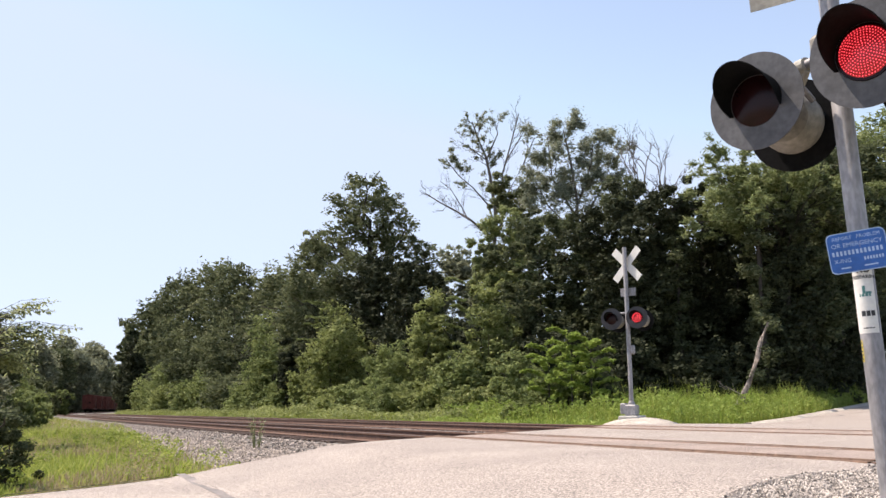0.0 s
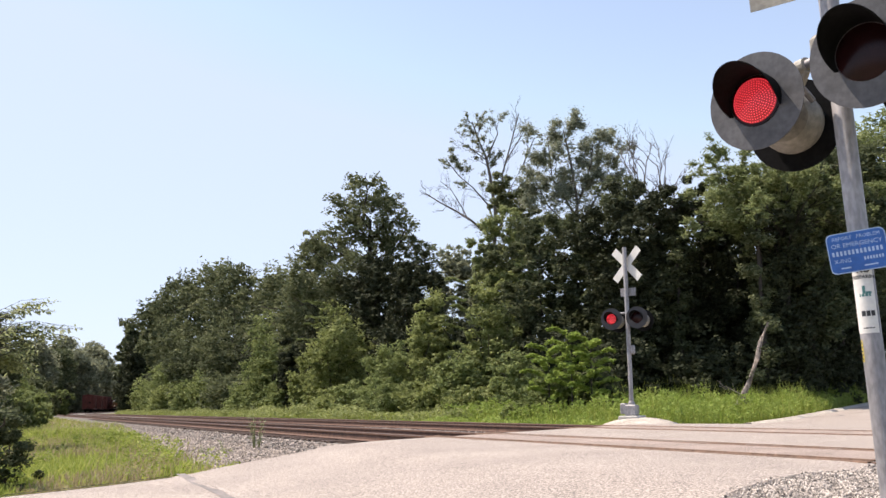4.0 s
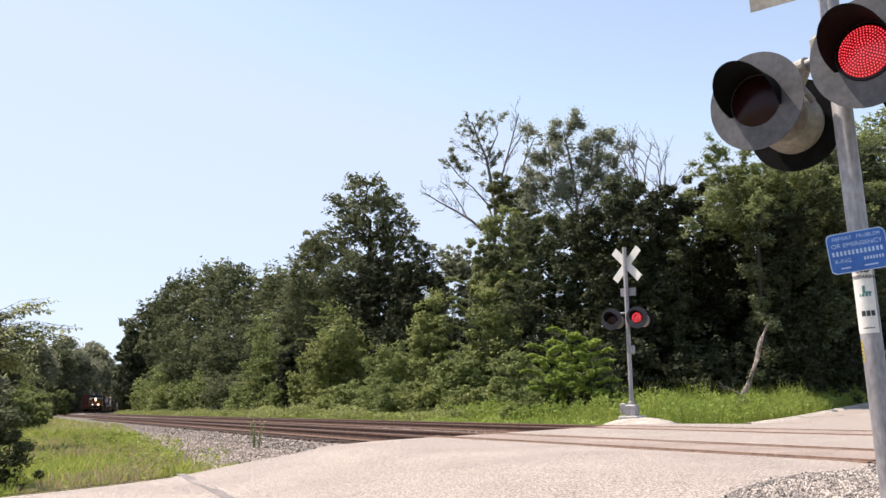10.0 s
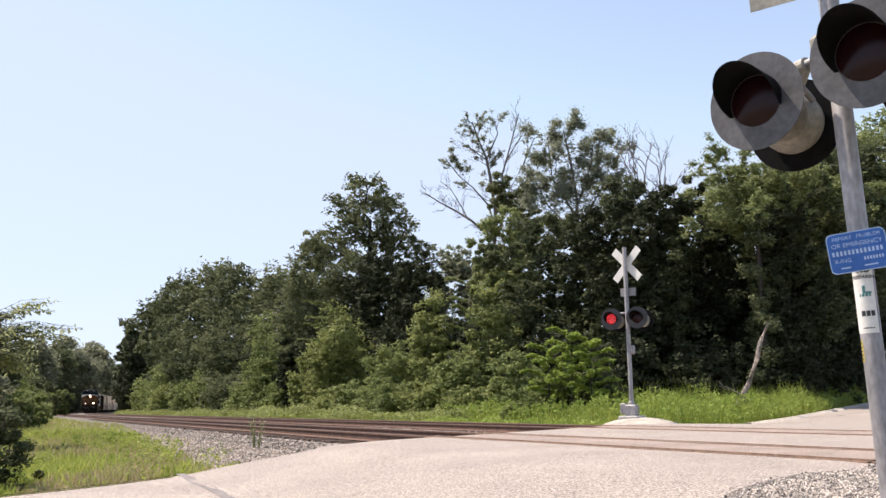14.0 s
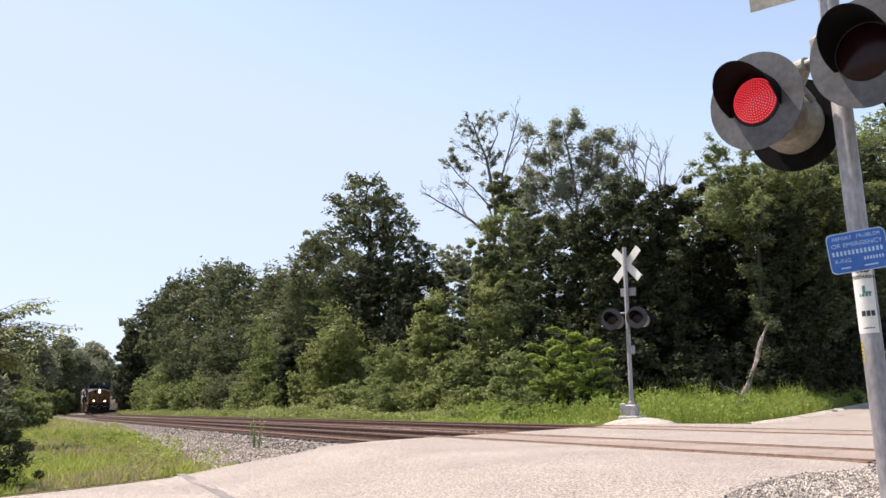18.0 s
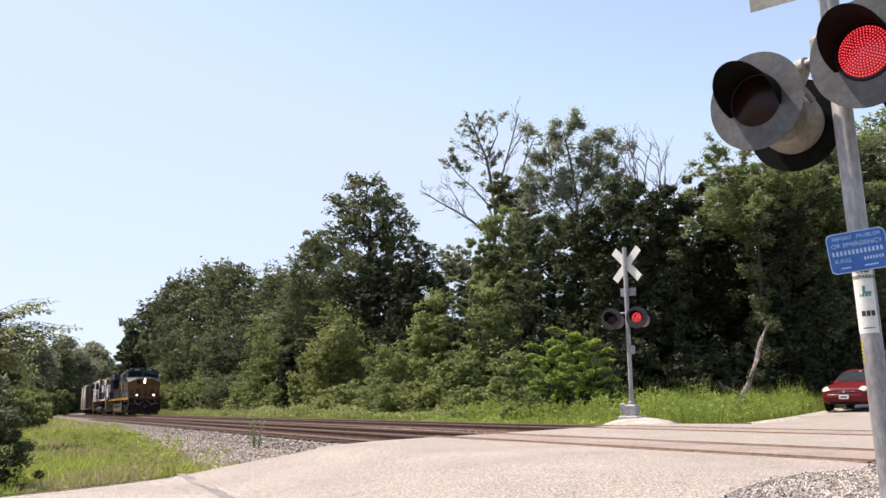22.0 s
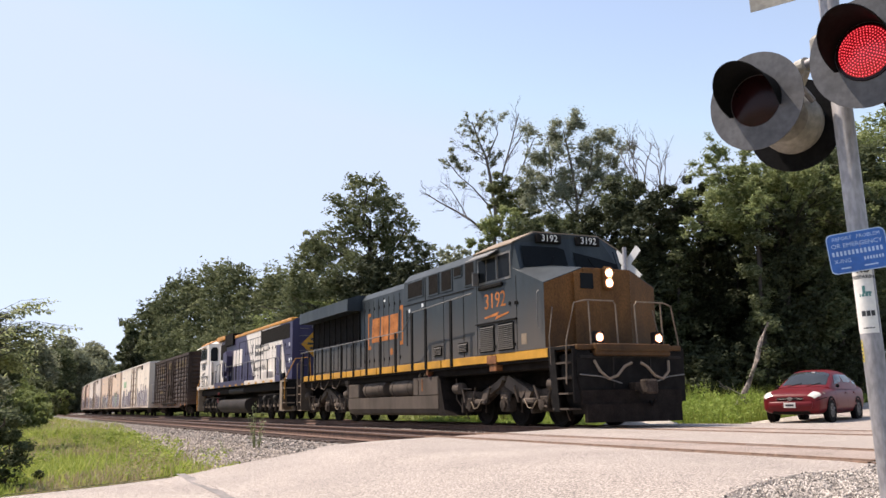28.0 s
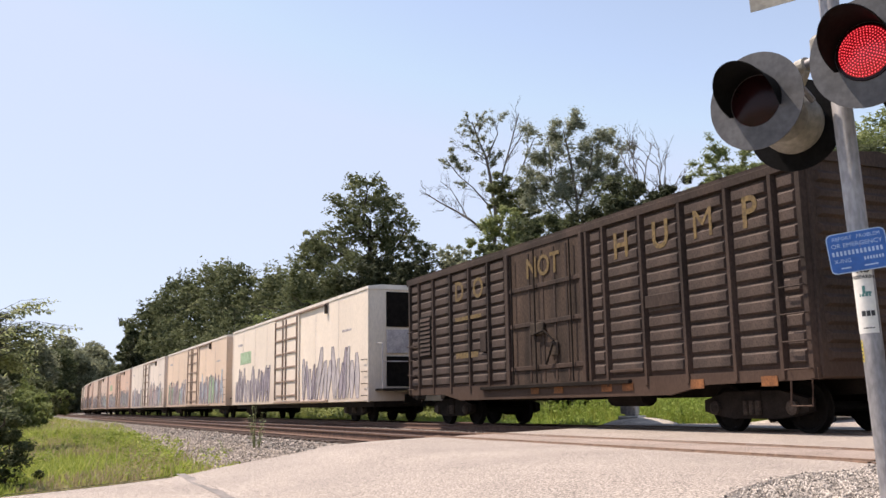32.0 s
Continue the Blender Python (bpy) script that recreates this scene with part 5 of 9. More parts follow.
def six_wheel_bogie(parent, xc, big=True):
    """Three-axle locomotive bogie: frames, springs, axle boxes, brake cylinders, wheels."""
    for i in (-1, 0, 1):
        wheelset(parent, xc + 1.85 * i, 0.53)

    def side(k):
        y0, y1 = (0.98, 1.16)
        s = Shape()
        if big:
            prof = [(xc - 2.6, 0.62), (xc - 2.35, 0.50), (xc - 1.3, 0.55), (xc - 0.75, 0.80), (xc + 0.75, 0.80), (xc + 1.3, 0.55), (xc + 2.35, 0.50), (xc + 2.6, 0.62), (xc + 2.5, 0.92),
                    (xc + 1.4, 0.86), (xc + 0.35, 1.16), (xc - 0.35, 1.16), (xc - 1.4, 0.86), (xc - 2.5, 0.92)]
        else:
            prof = [(xc - 2.7, 0.62), (xc - 2.45, 0.42), (xc - 1.35, 0.40), (xc - 1.15, 0.58), (xc - 0.7, 0.58), (xc - 0.5, 0.40), (xc + 0.5, 0.40), (xc + 0.7, 0.58), (xc + 1.15, 0.58), (xc + 1.35, 0.40), (xc + 2.45, 0.42), (xc + 2.7, 0.62), (xc + 2.7, 1.02), (xc + 1.2, 1.10), (xc - 1.2, 1.10), (xc - 2.7, 1.02)]
        yy = ys(k, y0, y1)
        s.prism(prof, yy[0], yy[1], "y")
        part("bogie_frame", s, M["bogie"] if big else M["grime"], parent, smooth=False)
        for i in (-1, 0, 1):
            x = xc + 1.85 * i
            part("axle_box", Shape().box(x - 0.2, x + 0.2, *ys(k, 1.0, 1.24), 0.36, 0.72, 0.03).lathe([(0.13, 1.2 * k), (0.13, 1.3 * k), (0.05, 1.31 * k)] if k > 0 else [(0.05, -1.31), (0.13, -1.3), (0.13, -1.2)], (x, 0, 0.53), "y", 10), M["bogie"] if big else M["grime"], parent)
        if big:
            for d in (-1, 1):
                s = Shape()
                a, b = Vector((xc + d * 0.12, k * 1.24, 1.12)), Vector((xc + d * 1.22, k * 1.24, 0.70))
                w = Vector((0.10, 0, 0.13))
                s.add([a - w, a + w, b + w, b - w] + [v + Vector((0, -k * 0.12, 0)) for v in (a - w, a + w, b + w, b - w)], [(0, 1, 2, 3), (7, 6, 5, 4), (0, 4, 5, 1), (1, 5, 6, 2), (2, 6, 7, 3), (3, 7, 4, 0)])
                part("bogie_arm", s, M["tank"], parent)
                part("spring_seat", Shape().box(xc + d * 1.25 - 0.28, xc + d * 1.25 + 0.28, *ys(k, 1.12, 1.3), 0.55, 0.68, 0.03), M["tank"], parent)
        if big:
            # brake rigging, dampers and hoses hung on the frame
            for d in (-1, 1):
                part("brake_rod", Shape().tube([(xc + d * 1.5, k * 1.27, 0.98), (xc + d * 1.72, k * 1.28, 0.62), (xc + d * 2.05, k * 1.27, 0.46)], 0.028, 6), M["tank"], parent)
                part("brake_rod", Shape().tube([(xc + d * 2.3, k * 1.27, 1.05), (xc + d * 2.12, k * 1.28, 0.60)], 0.024, 6), M["tank"], parent)
                part("brake_shoe", Shape().box(xc + d * 1.85 - 0.66, xc + d * 1.85 - 0.56, *ys(k, 0.92, 1.2), 0.32, 0.60, 0.02), M["bogie"], parent)
                part("sand_pipe", Shape().tube([(xc + d * 2.62, k * 1.28, 1.25), (xc + d * 2.66, k * 1.26, 0.7), (xc + d * 2.5, k * 0.95, 0.16)], 0.02, 6), M["tank"], parent)
                part("damper", Shape().tube([(xc + d * 0.62, k * 1.3, 0.98), (xc + d * 0.82, k * 1.3, 0.58)], 0.035, 8), M["bogie"], parent)
                part("axle_chain", Shape().tube([(xc + d * 1.1, k * 1.31, 0.66), (xc + d * 1.3, k * 1.33, 0.46), (xc + d * 1.5, k * 1.33, 0.44), (xc + d * 1.68, k * 1.31, 0.62)], 0.014, 5), M["tan"], parent, "pale slack chain")
            part("centre_plate", Shape().box(xc - 0.26, xc + 0.26, *ys(k, 1.16, 1.22), 0.60, 0.82, 0.03), M["bogie"], parent)
            part("lift_lug", Shape().box(xc - 0.07, xc + 0.07, *ys(k, 1.16, 1.26), 1.12, 1.24, 0.02), M["tank"], parent)
            part("frame_bolt", Shape().lathe([(0.035, 1.22 * k), (0.03, 1.25 * k)] if k > 0 else [(0.03, -1.25), (0.035, -1.22)], (xc + 0.12, 0, 0.7), "y", 6).lathe([(0.035, 1.22 * k), (0.03, 1.25 * k)] if k > 0 else [(0.03, -1.25), (0.035, -1.22)], (xc - 0.12, 0, 0.7), "y", 6), M["tan"], parent)
        for x in ((xc - 0.95, xc + 0.95) if not big else (xc - 2.5, xc + 2.45)):
            part("brake_cylinder", Shape().lathe([(0.06, x - 0.28), (0.15, x - 0.24), (0.16, x + 0.12), (0.06, x + 0.2)], (0, k * 1.22, 0.98), "x", 12).tube([(x + 0.2, k * 1.22, 0.98), (x + 0.62, k * 1.2, 0.95)], 0.025), M["tank"] if big else M["grime_light"], parent, smooth=True)
        for d in (-0.9, 0.95):
            part("brake_hanger", Shape().tube([(xc + d + 0.15, k * 1.2, 0.95), (xc + d - 0.05, k * 1.26, 0.62), (xc + d - 0.15, k * 1.2, 0.34)], 0.03, 6), M["grime_light"] if not big else M["bogie"], parent)
        if not big:
            part("bogie_side_plate", Shape().box(xc - 2.62, xc + 2.62, *ys(k, 0.90, 0.985), 0.36, 1.22, 0.03), M["grime"], parent)
            part("brake_pipe", Shape().tube([(xc - 2.5, k * 1.24, 1.16), (xc - 1.0, k * 1.25, 1.14), (xc + 0.4, k * 1.25, 1.17), (xc + 2.5, k * 1.24, 1.15)], 0.018, 6), M["tank"], parent)
            for d in (-2.25, -1.2, -0.35, 0.75, 1.5, 2.3):
                part("brake_lever", Shape().tube([(xc + d, k * 1.29, 0.92), (xc + d + 0.04, k * 1.31, 0.66), (xc + d + 0.22, k * 1.30, 0.58)], 0.022, 6), M["tank"], parent)
                part("lever_pin", Shape().lathe([(0.05, 1.26 * k), (0.05, 1.34 * k)] if k > 0 else [(0.05, -1.34), (0.05, -1.26)], (xc + d + 0.02, 0, 0.64), "y", 8), M["tan"], parent)
            for x in (xc - 1.85, xc, xc + 1.85):
                part("damper", Shape().tube([(x + 0.3, k * 1.26, 0.98), (x + 0.26, k * 1.26, 0.45)], 0.03, 7), M["grime_light"], parent)
                part("spring", Shape().lathe([(0.07, 0.62), (0.085, 0.68), (0.07, 0.74), (0.085, 0.80), (0.07, 0.86)], (x - 0.32, k * 1.2, 0), "z", 10), M["grime_light"], parent)
                part("brake_shoe", Shape().box(x - 0.66, x - 0.56, *ys(k, 0.92, 1.22), 0.30, 0.56, 0.02), M["grime_light"], parent)
                part("sand_pipe", Shape().tube([(x - 0.75, k * 1.25, 1.05), (x - 0.72, k * 1.24, 0.6), (x - 0.6, k * 0.95, 0.2)], 0.018, 5), M["grime_light"], parent)

    both(side)


def four_wheel_bogie(parent, xc):
    for i in (-1, 1):
        wheelset(parent, xc + 0.89 * i, 0.42)

    def side(k):
        yy = ys(k, 0.93, 1.08)
        s = Shape().prism([(xc - 1.2, 0.36), (xc - 0.95, 0.30), (xc - 0.5, 0.24), (xc + 0.5, 0.24), (xc + 0.95, 0.30), (xc + 1.2, 0.36), (xc + 1.2, 0.56), (xc + 0.6, 0.70), (xc - 0.6, 0.70), (xc - 1.2, 0.56)], *yy, axis="y")
        part("bogie_frame", s, M["grime"], parent)
        for d in (-0.14, 0.0, 0.14):
            part("spring", Shape().lathe([(0.055, 0.30), (0.06, 0.36), (0.055, 0.42), (0.06, 0.48), (0.055, 0.54)], (xc + d, k * 1.1, 0), "z", 8), M["bogie"], parent)
        for i in (-1, 1):
            part("bearing_cap", Shape().lathe([(0.12, k * 1.06), (0.12, k * 1.14), (0.06, k * 1.16)] if k > 0 else [(0.06, -1.16), (0.12, -1.14), (0.12, -1.06)], (xc + 0.89 * i, 0, 0.42), "y", 10), M["bogie"], parent)

    both(side)
    part("bolster", Shape().box(xc - 0.2, xc + 0.2, -1.1, 1.1, 0.45, 0.72, 0.03), M["grime"], parent)


def coupler(parent, x, d):
    s = Shape().box(min(x, x + d * 0.75), max(x, x + d * 0.75), -0.09, 0.09, 0.78, 0.98, 0.02)
    s.box(min(x + d * 0.65, x + d * 0.95), max(x + d * 0.65, x + d * 0.95), -0.17, 0.13, 0.72, 1.03, 0.04)
    part("coupler", s, M["bogie"], parent)
    part("brake_hose", Shape().tube([(x, 0.35, 0.85), (x + d * 0.25, 0.4, 0.6), (x + d * 0.55, 0.25, 0.48), (x + d * 0.85, 0.1, 0.62)], 0.028, 6), M["black"], parent)


def brand_blocks(parent, x0, x1, z0, z1, y, k, material, brackets=False):
    """Emblem as three plain slanted blocks, with or without side brackets."""
    w = (x1 - x0) / 3
    d = (z1 - z0)
    yy = ys(k, y, y + 0.006)
    for i in range(3):
        a, b = x0 + w * i + 0.02 * w, x0 + w * (i + 1) - 0.05 * w
        sh = 0.10 * w
        s = Shape().prism([(a, z0), (b - sh, z0), (b, z1), (a + sh, z1)], *yy, axis="y")
        part("emblem", s, material, parent, "painted emblem block")
    if brackets:
        for e, g in ((x0 - 0.30, 1), (x1 + 0.30, -1)):
            s = Shape().box(e - 0.05, e + 0.05, *yy, z0 - 0.22, z1 + 0.22)
            for zz in (z0 - 0.22, z1 + 0.10):
                s.box(min(e, e + g * 0.22), max(e, e + g * 0.22), *ys(k, y, y + 0.0062), zz, zz + 0.12)
            part("emblem", s, material, parent, "painted emblem bracket")


def side_pose(x, z, y, k):
    """Where lettering on a car's side lies: readable from that side."""
    return pose(x, k * y, z, 90, 0, 0) if k < 0 else pose(x, k * y, z, 90, 0, 180)


def railing(parent, xs, zb, rail, y, k, postw=0.05, post_mat=None, rail_mat=None):
    """Side handrail: flat posts and a rail through (x, z) points."""
    for x in xs:
        zt = float(np.interp(x, [p[0] for p in rail], [p[1] for p in rail]))
        part("post", Shape().box(x - postw / 2, x + postw / 2, *ys(k, y - 0.02, y + 0.02), zb, zt, 0.008), post_mat or M["black"], parent)
    part("handrail", Shape().tube([(x, k * y, z) for x, z in rail], 0.018, 6), rail_mat or M["steel"], parent)


def grey_locomotive():
    t = thing("lead_locomotive", pose(0, 0, 0), "dark blue-grey diesel freight locomotive with a gold nose and lit headlights", "locomotive", "moving freight train")
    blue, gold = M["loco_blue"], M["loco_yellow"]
    part("underframe", Shape().box(-10.1, 9.6, -1.35, 1.35, 1.32, 1.60, 0.03).box(-9.9, 9.3, -0.6, 0.6, 0.95, 1.34), M["grime"], t)
    part("deck", Shape().box(-10.2, 10.15, -1.52, 1.52, 1.70, 1.775, 0.01), M["black"], t)

    def sill(k):
        edges = [-9.9, -8.55, -7.2, -5.85, -4.4, -2.9, -1.4, 0.0, 3.6, 6.6, 9.28]
        for a, b in zip(edges[:-1], edges[1:]):
            part("sill_stripe", Shape().box(a + 0.035, b - 0.035, *ys(k, 1.50, 1.545), 1.565, 1.772, 0.008), M["sill_yellow"], t, "gold painted side sill")
        part("sill_web", Shape().box(-9.95, 9.3, *ys(k, 1.36, 1.5), 1.5, 1.70), M["grime"], t)
        part("jacking_pad", Shape().box(6.35, 6.85, *ys(k, 1.5, 1.56), 1.53, 1.74, 0.01).box(6.45, 6.8, *ys(k, 1.35, 1.53), 1.36, 1.54), M["rust"], t)

    both(sill)
    # cab
    cab = [(-1.55, 1.775), (1.55, 1.775), (1.55, 4.41), (0.92, 4.70), (-0.92, 4.70), (-1.55, 4.41)]
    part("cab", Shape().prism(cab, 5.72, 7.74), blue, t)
    part("cab_roof", Shape().prism([(-1.57, 4.40), (-0.93, 4.705), (0.93, 4.705), (1.57, 4.40), (1.57, 4.425), (0.93, 4.735), (-0.93, 4.735), (-1.57, 4.425)], 5.70, 7.80), M["tan"], t, "pale tan cab roof")
    w = Shape()
    w.add([(7.74, -1.55, 3.74), (8.05, -1.50, 3.74), (8.05, 1.50, 3.74), (7.74, 1.55, 3.74), (7.74, -1.55, 4.41), (7.80, -1.5, 4.41), (7.84, -0.92, 4.70), (7.84, 0.92, 4.70), (7.80, 1.5, 4.41), (7.74, 1.55, 4.41), (7.74, -0.92, 4.70), (7.74, 0.92, 4.70)],
          [(1, 2, 8, 7, 6, 5), (0, 1, 5, 4), (3, 9, 8, 2), (4, 5, 6, 10), (9, 11, 7, 8), (10, 6, 7, 11)])
    part("windscreen_frame", w, blue, t)
    for k in (-1, 1):
        part("windscreen", Shape().add([(8.058, k * 0.12, 3.82), (8.058, k * 1.38, 3.82), (7.87, k * 1.36, 4.34), (7.855, k * 0.12, 4.36)], [(0, 1, 2, 3) if k > 0 else (3, 2, 1, 0)]), M["glass"], t)
        part("number_board", Shape().box(7.80, 7.93, *ys(k, 0.22, 0.92), 4.44, 4.66, 0.015), M["black"], t)
        lettering("3192", 0.24, M["letter_white"], t, pose(7.94, k * 0.57, 4.55, 90, 0, 90), "number_lettering", "white number 3192", 0.003)
        part("wiper", Shape().tube([(8.12, k * 0.9, 3.76), (8.06, k * 0.6, 3.9), (8.0, k * 0.5, 4.1)], 0.01, 4), M["black"], t)

    def cab_side(k):
        # window band with three panes and a sunshade
        part("window_frame", Shape().box(5.96, 7.70, *ys(k, 1.545, 1.562), 3.56, 4.24, 0.006), M["steel"], t)
        for a, b in ((6.02, 6.42), (6.47, 7.04), (7.09, 7.65)):
            part("cab_window", Shape().box(a, b, *ys(k, 1.556, 1.568), 3.62, 4.19), M["glass"], t)
        part("sliding_sash", Shape().box(7.00, 7.06, *ys(k, 1.563, 1.59), 3.62, 4.19), M["steel"], t)
        part("arm_rest", Shape().box(6.05, 7.3, *ys(k, 1.55, 1.62), 3.42, 3.52, 0.02), M["black"], t)
        part("sunshade", Shape().prism([(k * 1.56, 4.34), (k * 1.56, 4.37), (k * 1.86, 4.20), (k * 1.86, 4.17)] if k < 0 else [(1.56, 4.37), (1.56, 4.34), (1.86, 4.17), (1.86, 4.20)], 5.85, 7.1), M["steel"], t, "grey window sunshade")
        part("mirror", Shape().box(6.0, 6.05, *ys(k, 1.57, 1.75), 3.55, 3.9, 0.01), M["steel"], t)
        lettering("3192", 0.56, M["brand_orange"], t, side_pose(6.85, 3.09, 1.553, k), "number_lettering", "faded orange number 3192", 0.003, wide=1.02)
        yy = ys(k, 1.551, 1.556)
        part("emblem", Shape().prism([(6.3, 2.68), (6.95, 2.72), (6.85, 2.62), (7.55, 2.72), (7.55, 2.76), (6.95, 2.70), (7.05, 2.80), (6.3, 2.72)], *yy, axis="y"), M["brand_orange"], t, "orange lightning stripe")
        part("drip_rail", Shape().box(5.85, 7.95, *ys(k, 1.55, 1.60), 2.545, 2.575), M["black"], t)
        louvre(t, 6.05, 6.78, 1.86, 2.48, 1.55, k, blue, 13)
        louvre(t, 7.02, 7.76, 1.86, 2.48, 1.55, k, blue, 13)
        part("placard", Shape().box(8.13, 8.37, *ys(k, 1.55, 1.557), 1.92, 2.17), M["tan"], t, "cream notice plate")
        part("door_seam", Shape().box(5.86, 5.88, *ys(k, 1.55, 1.556), 1.8, 4.3).box(7.92, 7.935, *ys(k, 1.55, 1.556), 1.8, 3.6), M["black"], t)
        for x, z in ((7.62, 2.95), (7.9, 2.93), (7.98, 2.93), (6.05, 1.9), (6.85, 1.95), (7.83, 1.95)):
            part("latch", Shape().box(x - 0.03, x + 0.03, *ys(k, 1.55, 1.585), z - 0.04, z + 0.04, 0.008), M["black"], t)
        part("grab_iron", Shape().tube([(9.0, k * 1.57, 3.1), (9.0, k * 1.63, 3.05), (9.0, k * 1.63, 2.3), (9.0, k * 1.57, 2.25)], 0.012, 5), M["steel"], t)

    both(cab_side)
    # nose: side walls dark, front panels gold
    out = [(7.74, -1.55), (9.18, -1.55), (9.44, -0.66), (9.44, 0.66), (9.18, 1.55), (7.74, 1.55)]
    tops = [3.80, 3.27, 3.62, 3.62, 3.27, 3.80]
    s = Shape()
    s.v = [(x, y, 1.775) for x, y in out] + [(x, y, z) for (x, y), z in zip(out, tops)] + [(8.05, -0.66, 3.86), (8.05, 0.66, 3.86)]
    s.f = [(0, 1, 7, 6), (1, 2, 8, 7), (2, 3, 9, 8), (3, 4, 10, 9), (4, 5, 11, 10), (6, 7, 8, 12), (12, 8, 9, 13), (13, 9, 10, 11), (6, 12, 13, 11), (5, 4, 3, 2, 1, 0)]
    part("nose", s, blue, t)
    for k in (-1, 1):
        p0, p1 = (9.185, k * 1.545), (9.45, k * 0.66)
        q = [(p0[0], p0[1], 1.80), (p1[0], p1[1], 1.80), (p1[0], p1[1], 3.60), (p0[0], p0[1], 3.25)]
        back = [(x - 0.03, y, z) for x, y, z in q]
        s = Shape().add(q + back, [(0, 1, 2, 3), (7, 6, 5, 4), (0, 4, 5, 1), (1, 5, 6, 2), (2, 6, 7, 3), (3, 7, 4, 0)] if k < 0 else [(3, 2, 1, 0), (4, 5, 6, 7), (1, 5, 4, 0), (2, 6, 5, 1), (3, 7, 6, 2), (0, 4, 7, 3)])
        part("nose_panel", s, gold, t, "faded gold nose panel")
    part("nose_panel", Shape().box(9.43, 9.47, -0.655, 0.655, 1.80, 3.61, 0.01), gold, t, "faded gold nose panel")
    part("nose_door", Shape().box(9.465, 9.49, -1.02 + 0.1, -0.22, 1.85, 3.5, 0.01), gold, t)
    part("door_window", Shape().box(9.485, 9.50, -0.76, -0.40, 3.12, 3.48, 0.006), M["glass"], t)
    part("headlight_housing", Shape().box(9.46, 9.555, -0.15, 0.15, 3.11, 3.66, 0.05), gold, t)
    for z in (3.27, 3.50):
        # glowing ring added round the lens; it widens the lamp's glow
        part("headlight_glow_ring", Shape().lathe([(0.112, 9.552), (0.112, 9.566), (0.068, 9.56)], (0, 0.0, z), "x", 18), M["lamp_glow"], t, "orange glow of the lamp as an added ring", smooth=True)
        part("headlight", Shape().lathe([(0.06, 9.56), (0.062, 9.572), (0.03, 9.58)], (0, 0.0, z), "x", 14), M["lamp_on"], t, "lit round headlight", smooth=True)
    # front deck, handrails, ditch lights, steps, plow
    part("front_deck", Shape().box(9.1, 10.25, -1.40, 1.40, 1.68, 1.80, 0.02), M["loco_yellow"], t)
    part("anticlimber", Shape().box(10.2, 10.36, -1.0, 1.0, 1.55, 1.82, 0.02).box(10.2, 10.40, -1.0, 1.0, 1.66, 1.70), gold, t)
    for k in (-1, 1):
        pts = [(9.95, k * 1.52, 0.95), (10.0, k * 1.52, 1.9), (10.05, k * 1.32, 2.72), (10.1, k * 1.05, 2.78), (10.1, k * 0.32, 2.78), (10.1, k * 0.26, 2.70), (10.15, k * 0.26, 1.8)]
        part("front_handrail", Shape().tube(pts, 0.02, 6), M["tank_rail"], t, "dusty gold handrail")
        part("front_handrail", Shape().tube([(10.1, k * 0.98, 2.76), (10.15, k * 0.98, 1.8)], 0.02, 6), M["tank_rail"], t)
        part("front_handrail", Shape().tube([(9.35, k * 1.52, 1.4), (9.32, k * 1.53, 2.0), (9.28, k * 1.4, 2.7)], 0.016, 6), M["tank_rail"], t)
        part("ditch_light", Shape().box(10.08, 10.22, *ys(k, 0.66, 0.94), 1.80, 2.10, 0.03), M["black"], t)
        # ring added here too, for the glow round the ditch light
        part("ditch_glow_ring", Shape().lathe([(0.10, 10.212), (0.10, 10.228), (0.055, 10.224)], (0, k * 0.80, 1.96), "x", 18), M["lamp_glow"], t, "orange glow of the lamp as an added ring", smooth=True)
        part("ditch_lens", Shape().lathe([(0.055, 10.22), (0.057, 10.24), (0.03, 10.25)], (0, k * 0.80, 1.96), "x", 14), M["lamp_dim"], t, "glowing ditch light", smooth=True)
        part("step_well", Shape().box(9.30, 9.36, *ys(k, 1.05, 1.50), 0.42, 1.7, 0.01).box(10.15, 10.2, *ys(k, 1.05, 1.50), 0.55, 1.7, 0.01), M["black"], t)
        for i in range(4):
            part("step", Shape().box(9.36, 10.0, *ys(k, 1.15, 1.52), 0.40 + 0.33 * i, 0.44 + 0.33 * i), M["tank"], t)
        part("step_stringer", Shape().prism([(9.22, 1.76), (9.42, 0.36), (9.66, 0.36), (9.50, 1.76)][::-1], *ys(k, 1.48, 1.53), axis="y"), M["black"], t)
    part("pilot", Shape().prism([(-1.30, 0.62), (-1.14, 0.30), (1.14, 0.30), (1.30, 0.62), (1.42, 1.10), (1.42, 1.61), (-1.42, 1.61), (-1.42, 1.10)], 9.6, 10.24, "x"), M["black"], t)
    part("plow_edge", Shape().prism([(10.34, -1.26), (10.56, 0.0), (10.34, 1.26), (10.22, 1.26), (10.42, 0.0), (10.22, -1.26)], 0.13, 0.52, "z").prism([(10.26, -1.34), (10.46, 0.0), (10.26, 1.34), (10.2, 1.34), (10.36, 0.0), (10.2, -1.34)], 0.515, 0.82, "z"), M["grime"], t)
    part("pilot_rib", Shape().box(10.24, 10.27, -0.52, -0.48, 0.85, 1.58).box(10.24, 10.27, 0.48, 0.52, 0.85, 1.58).box(10.24, 10.262, -1.36, 1.36, 1.50, 1.56, 0.006), M["grime_light"], t)
    coupler(t, 10.05, 1)
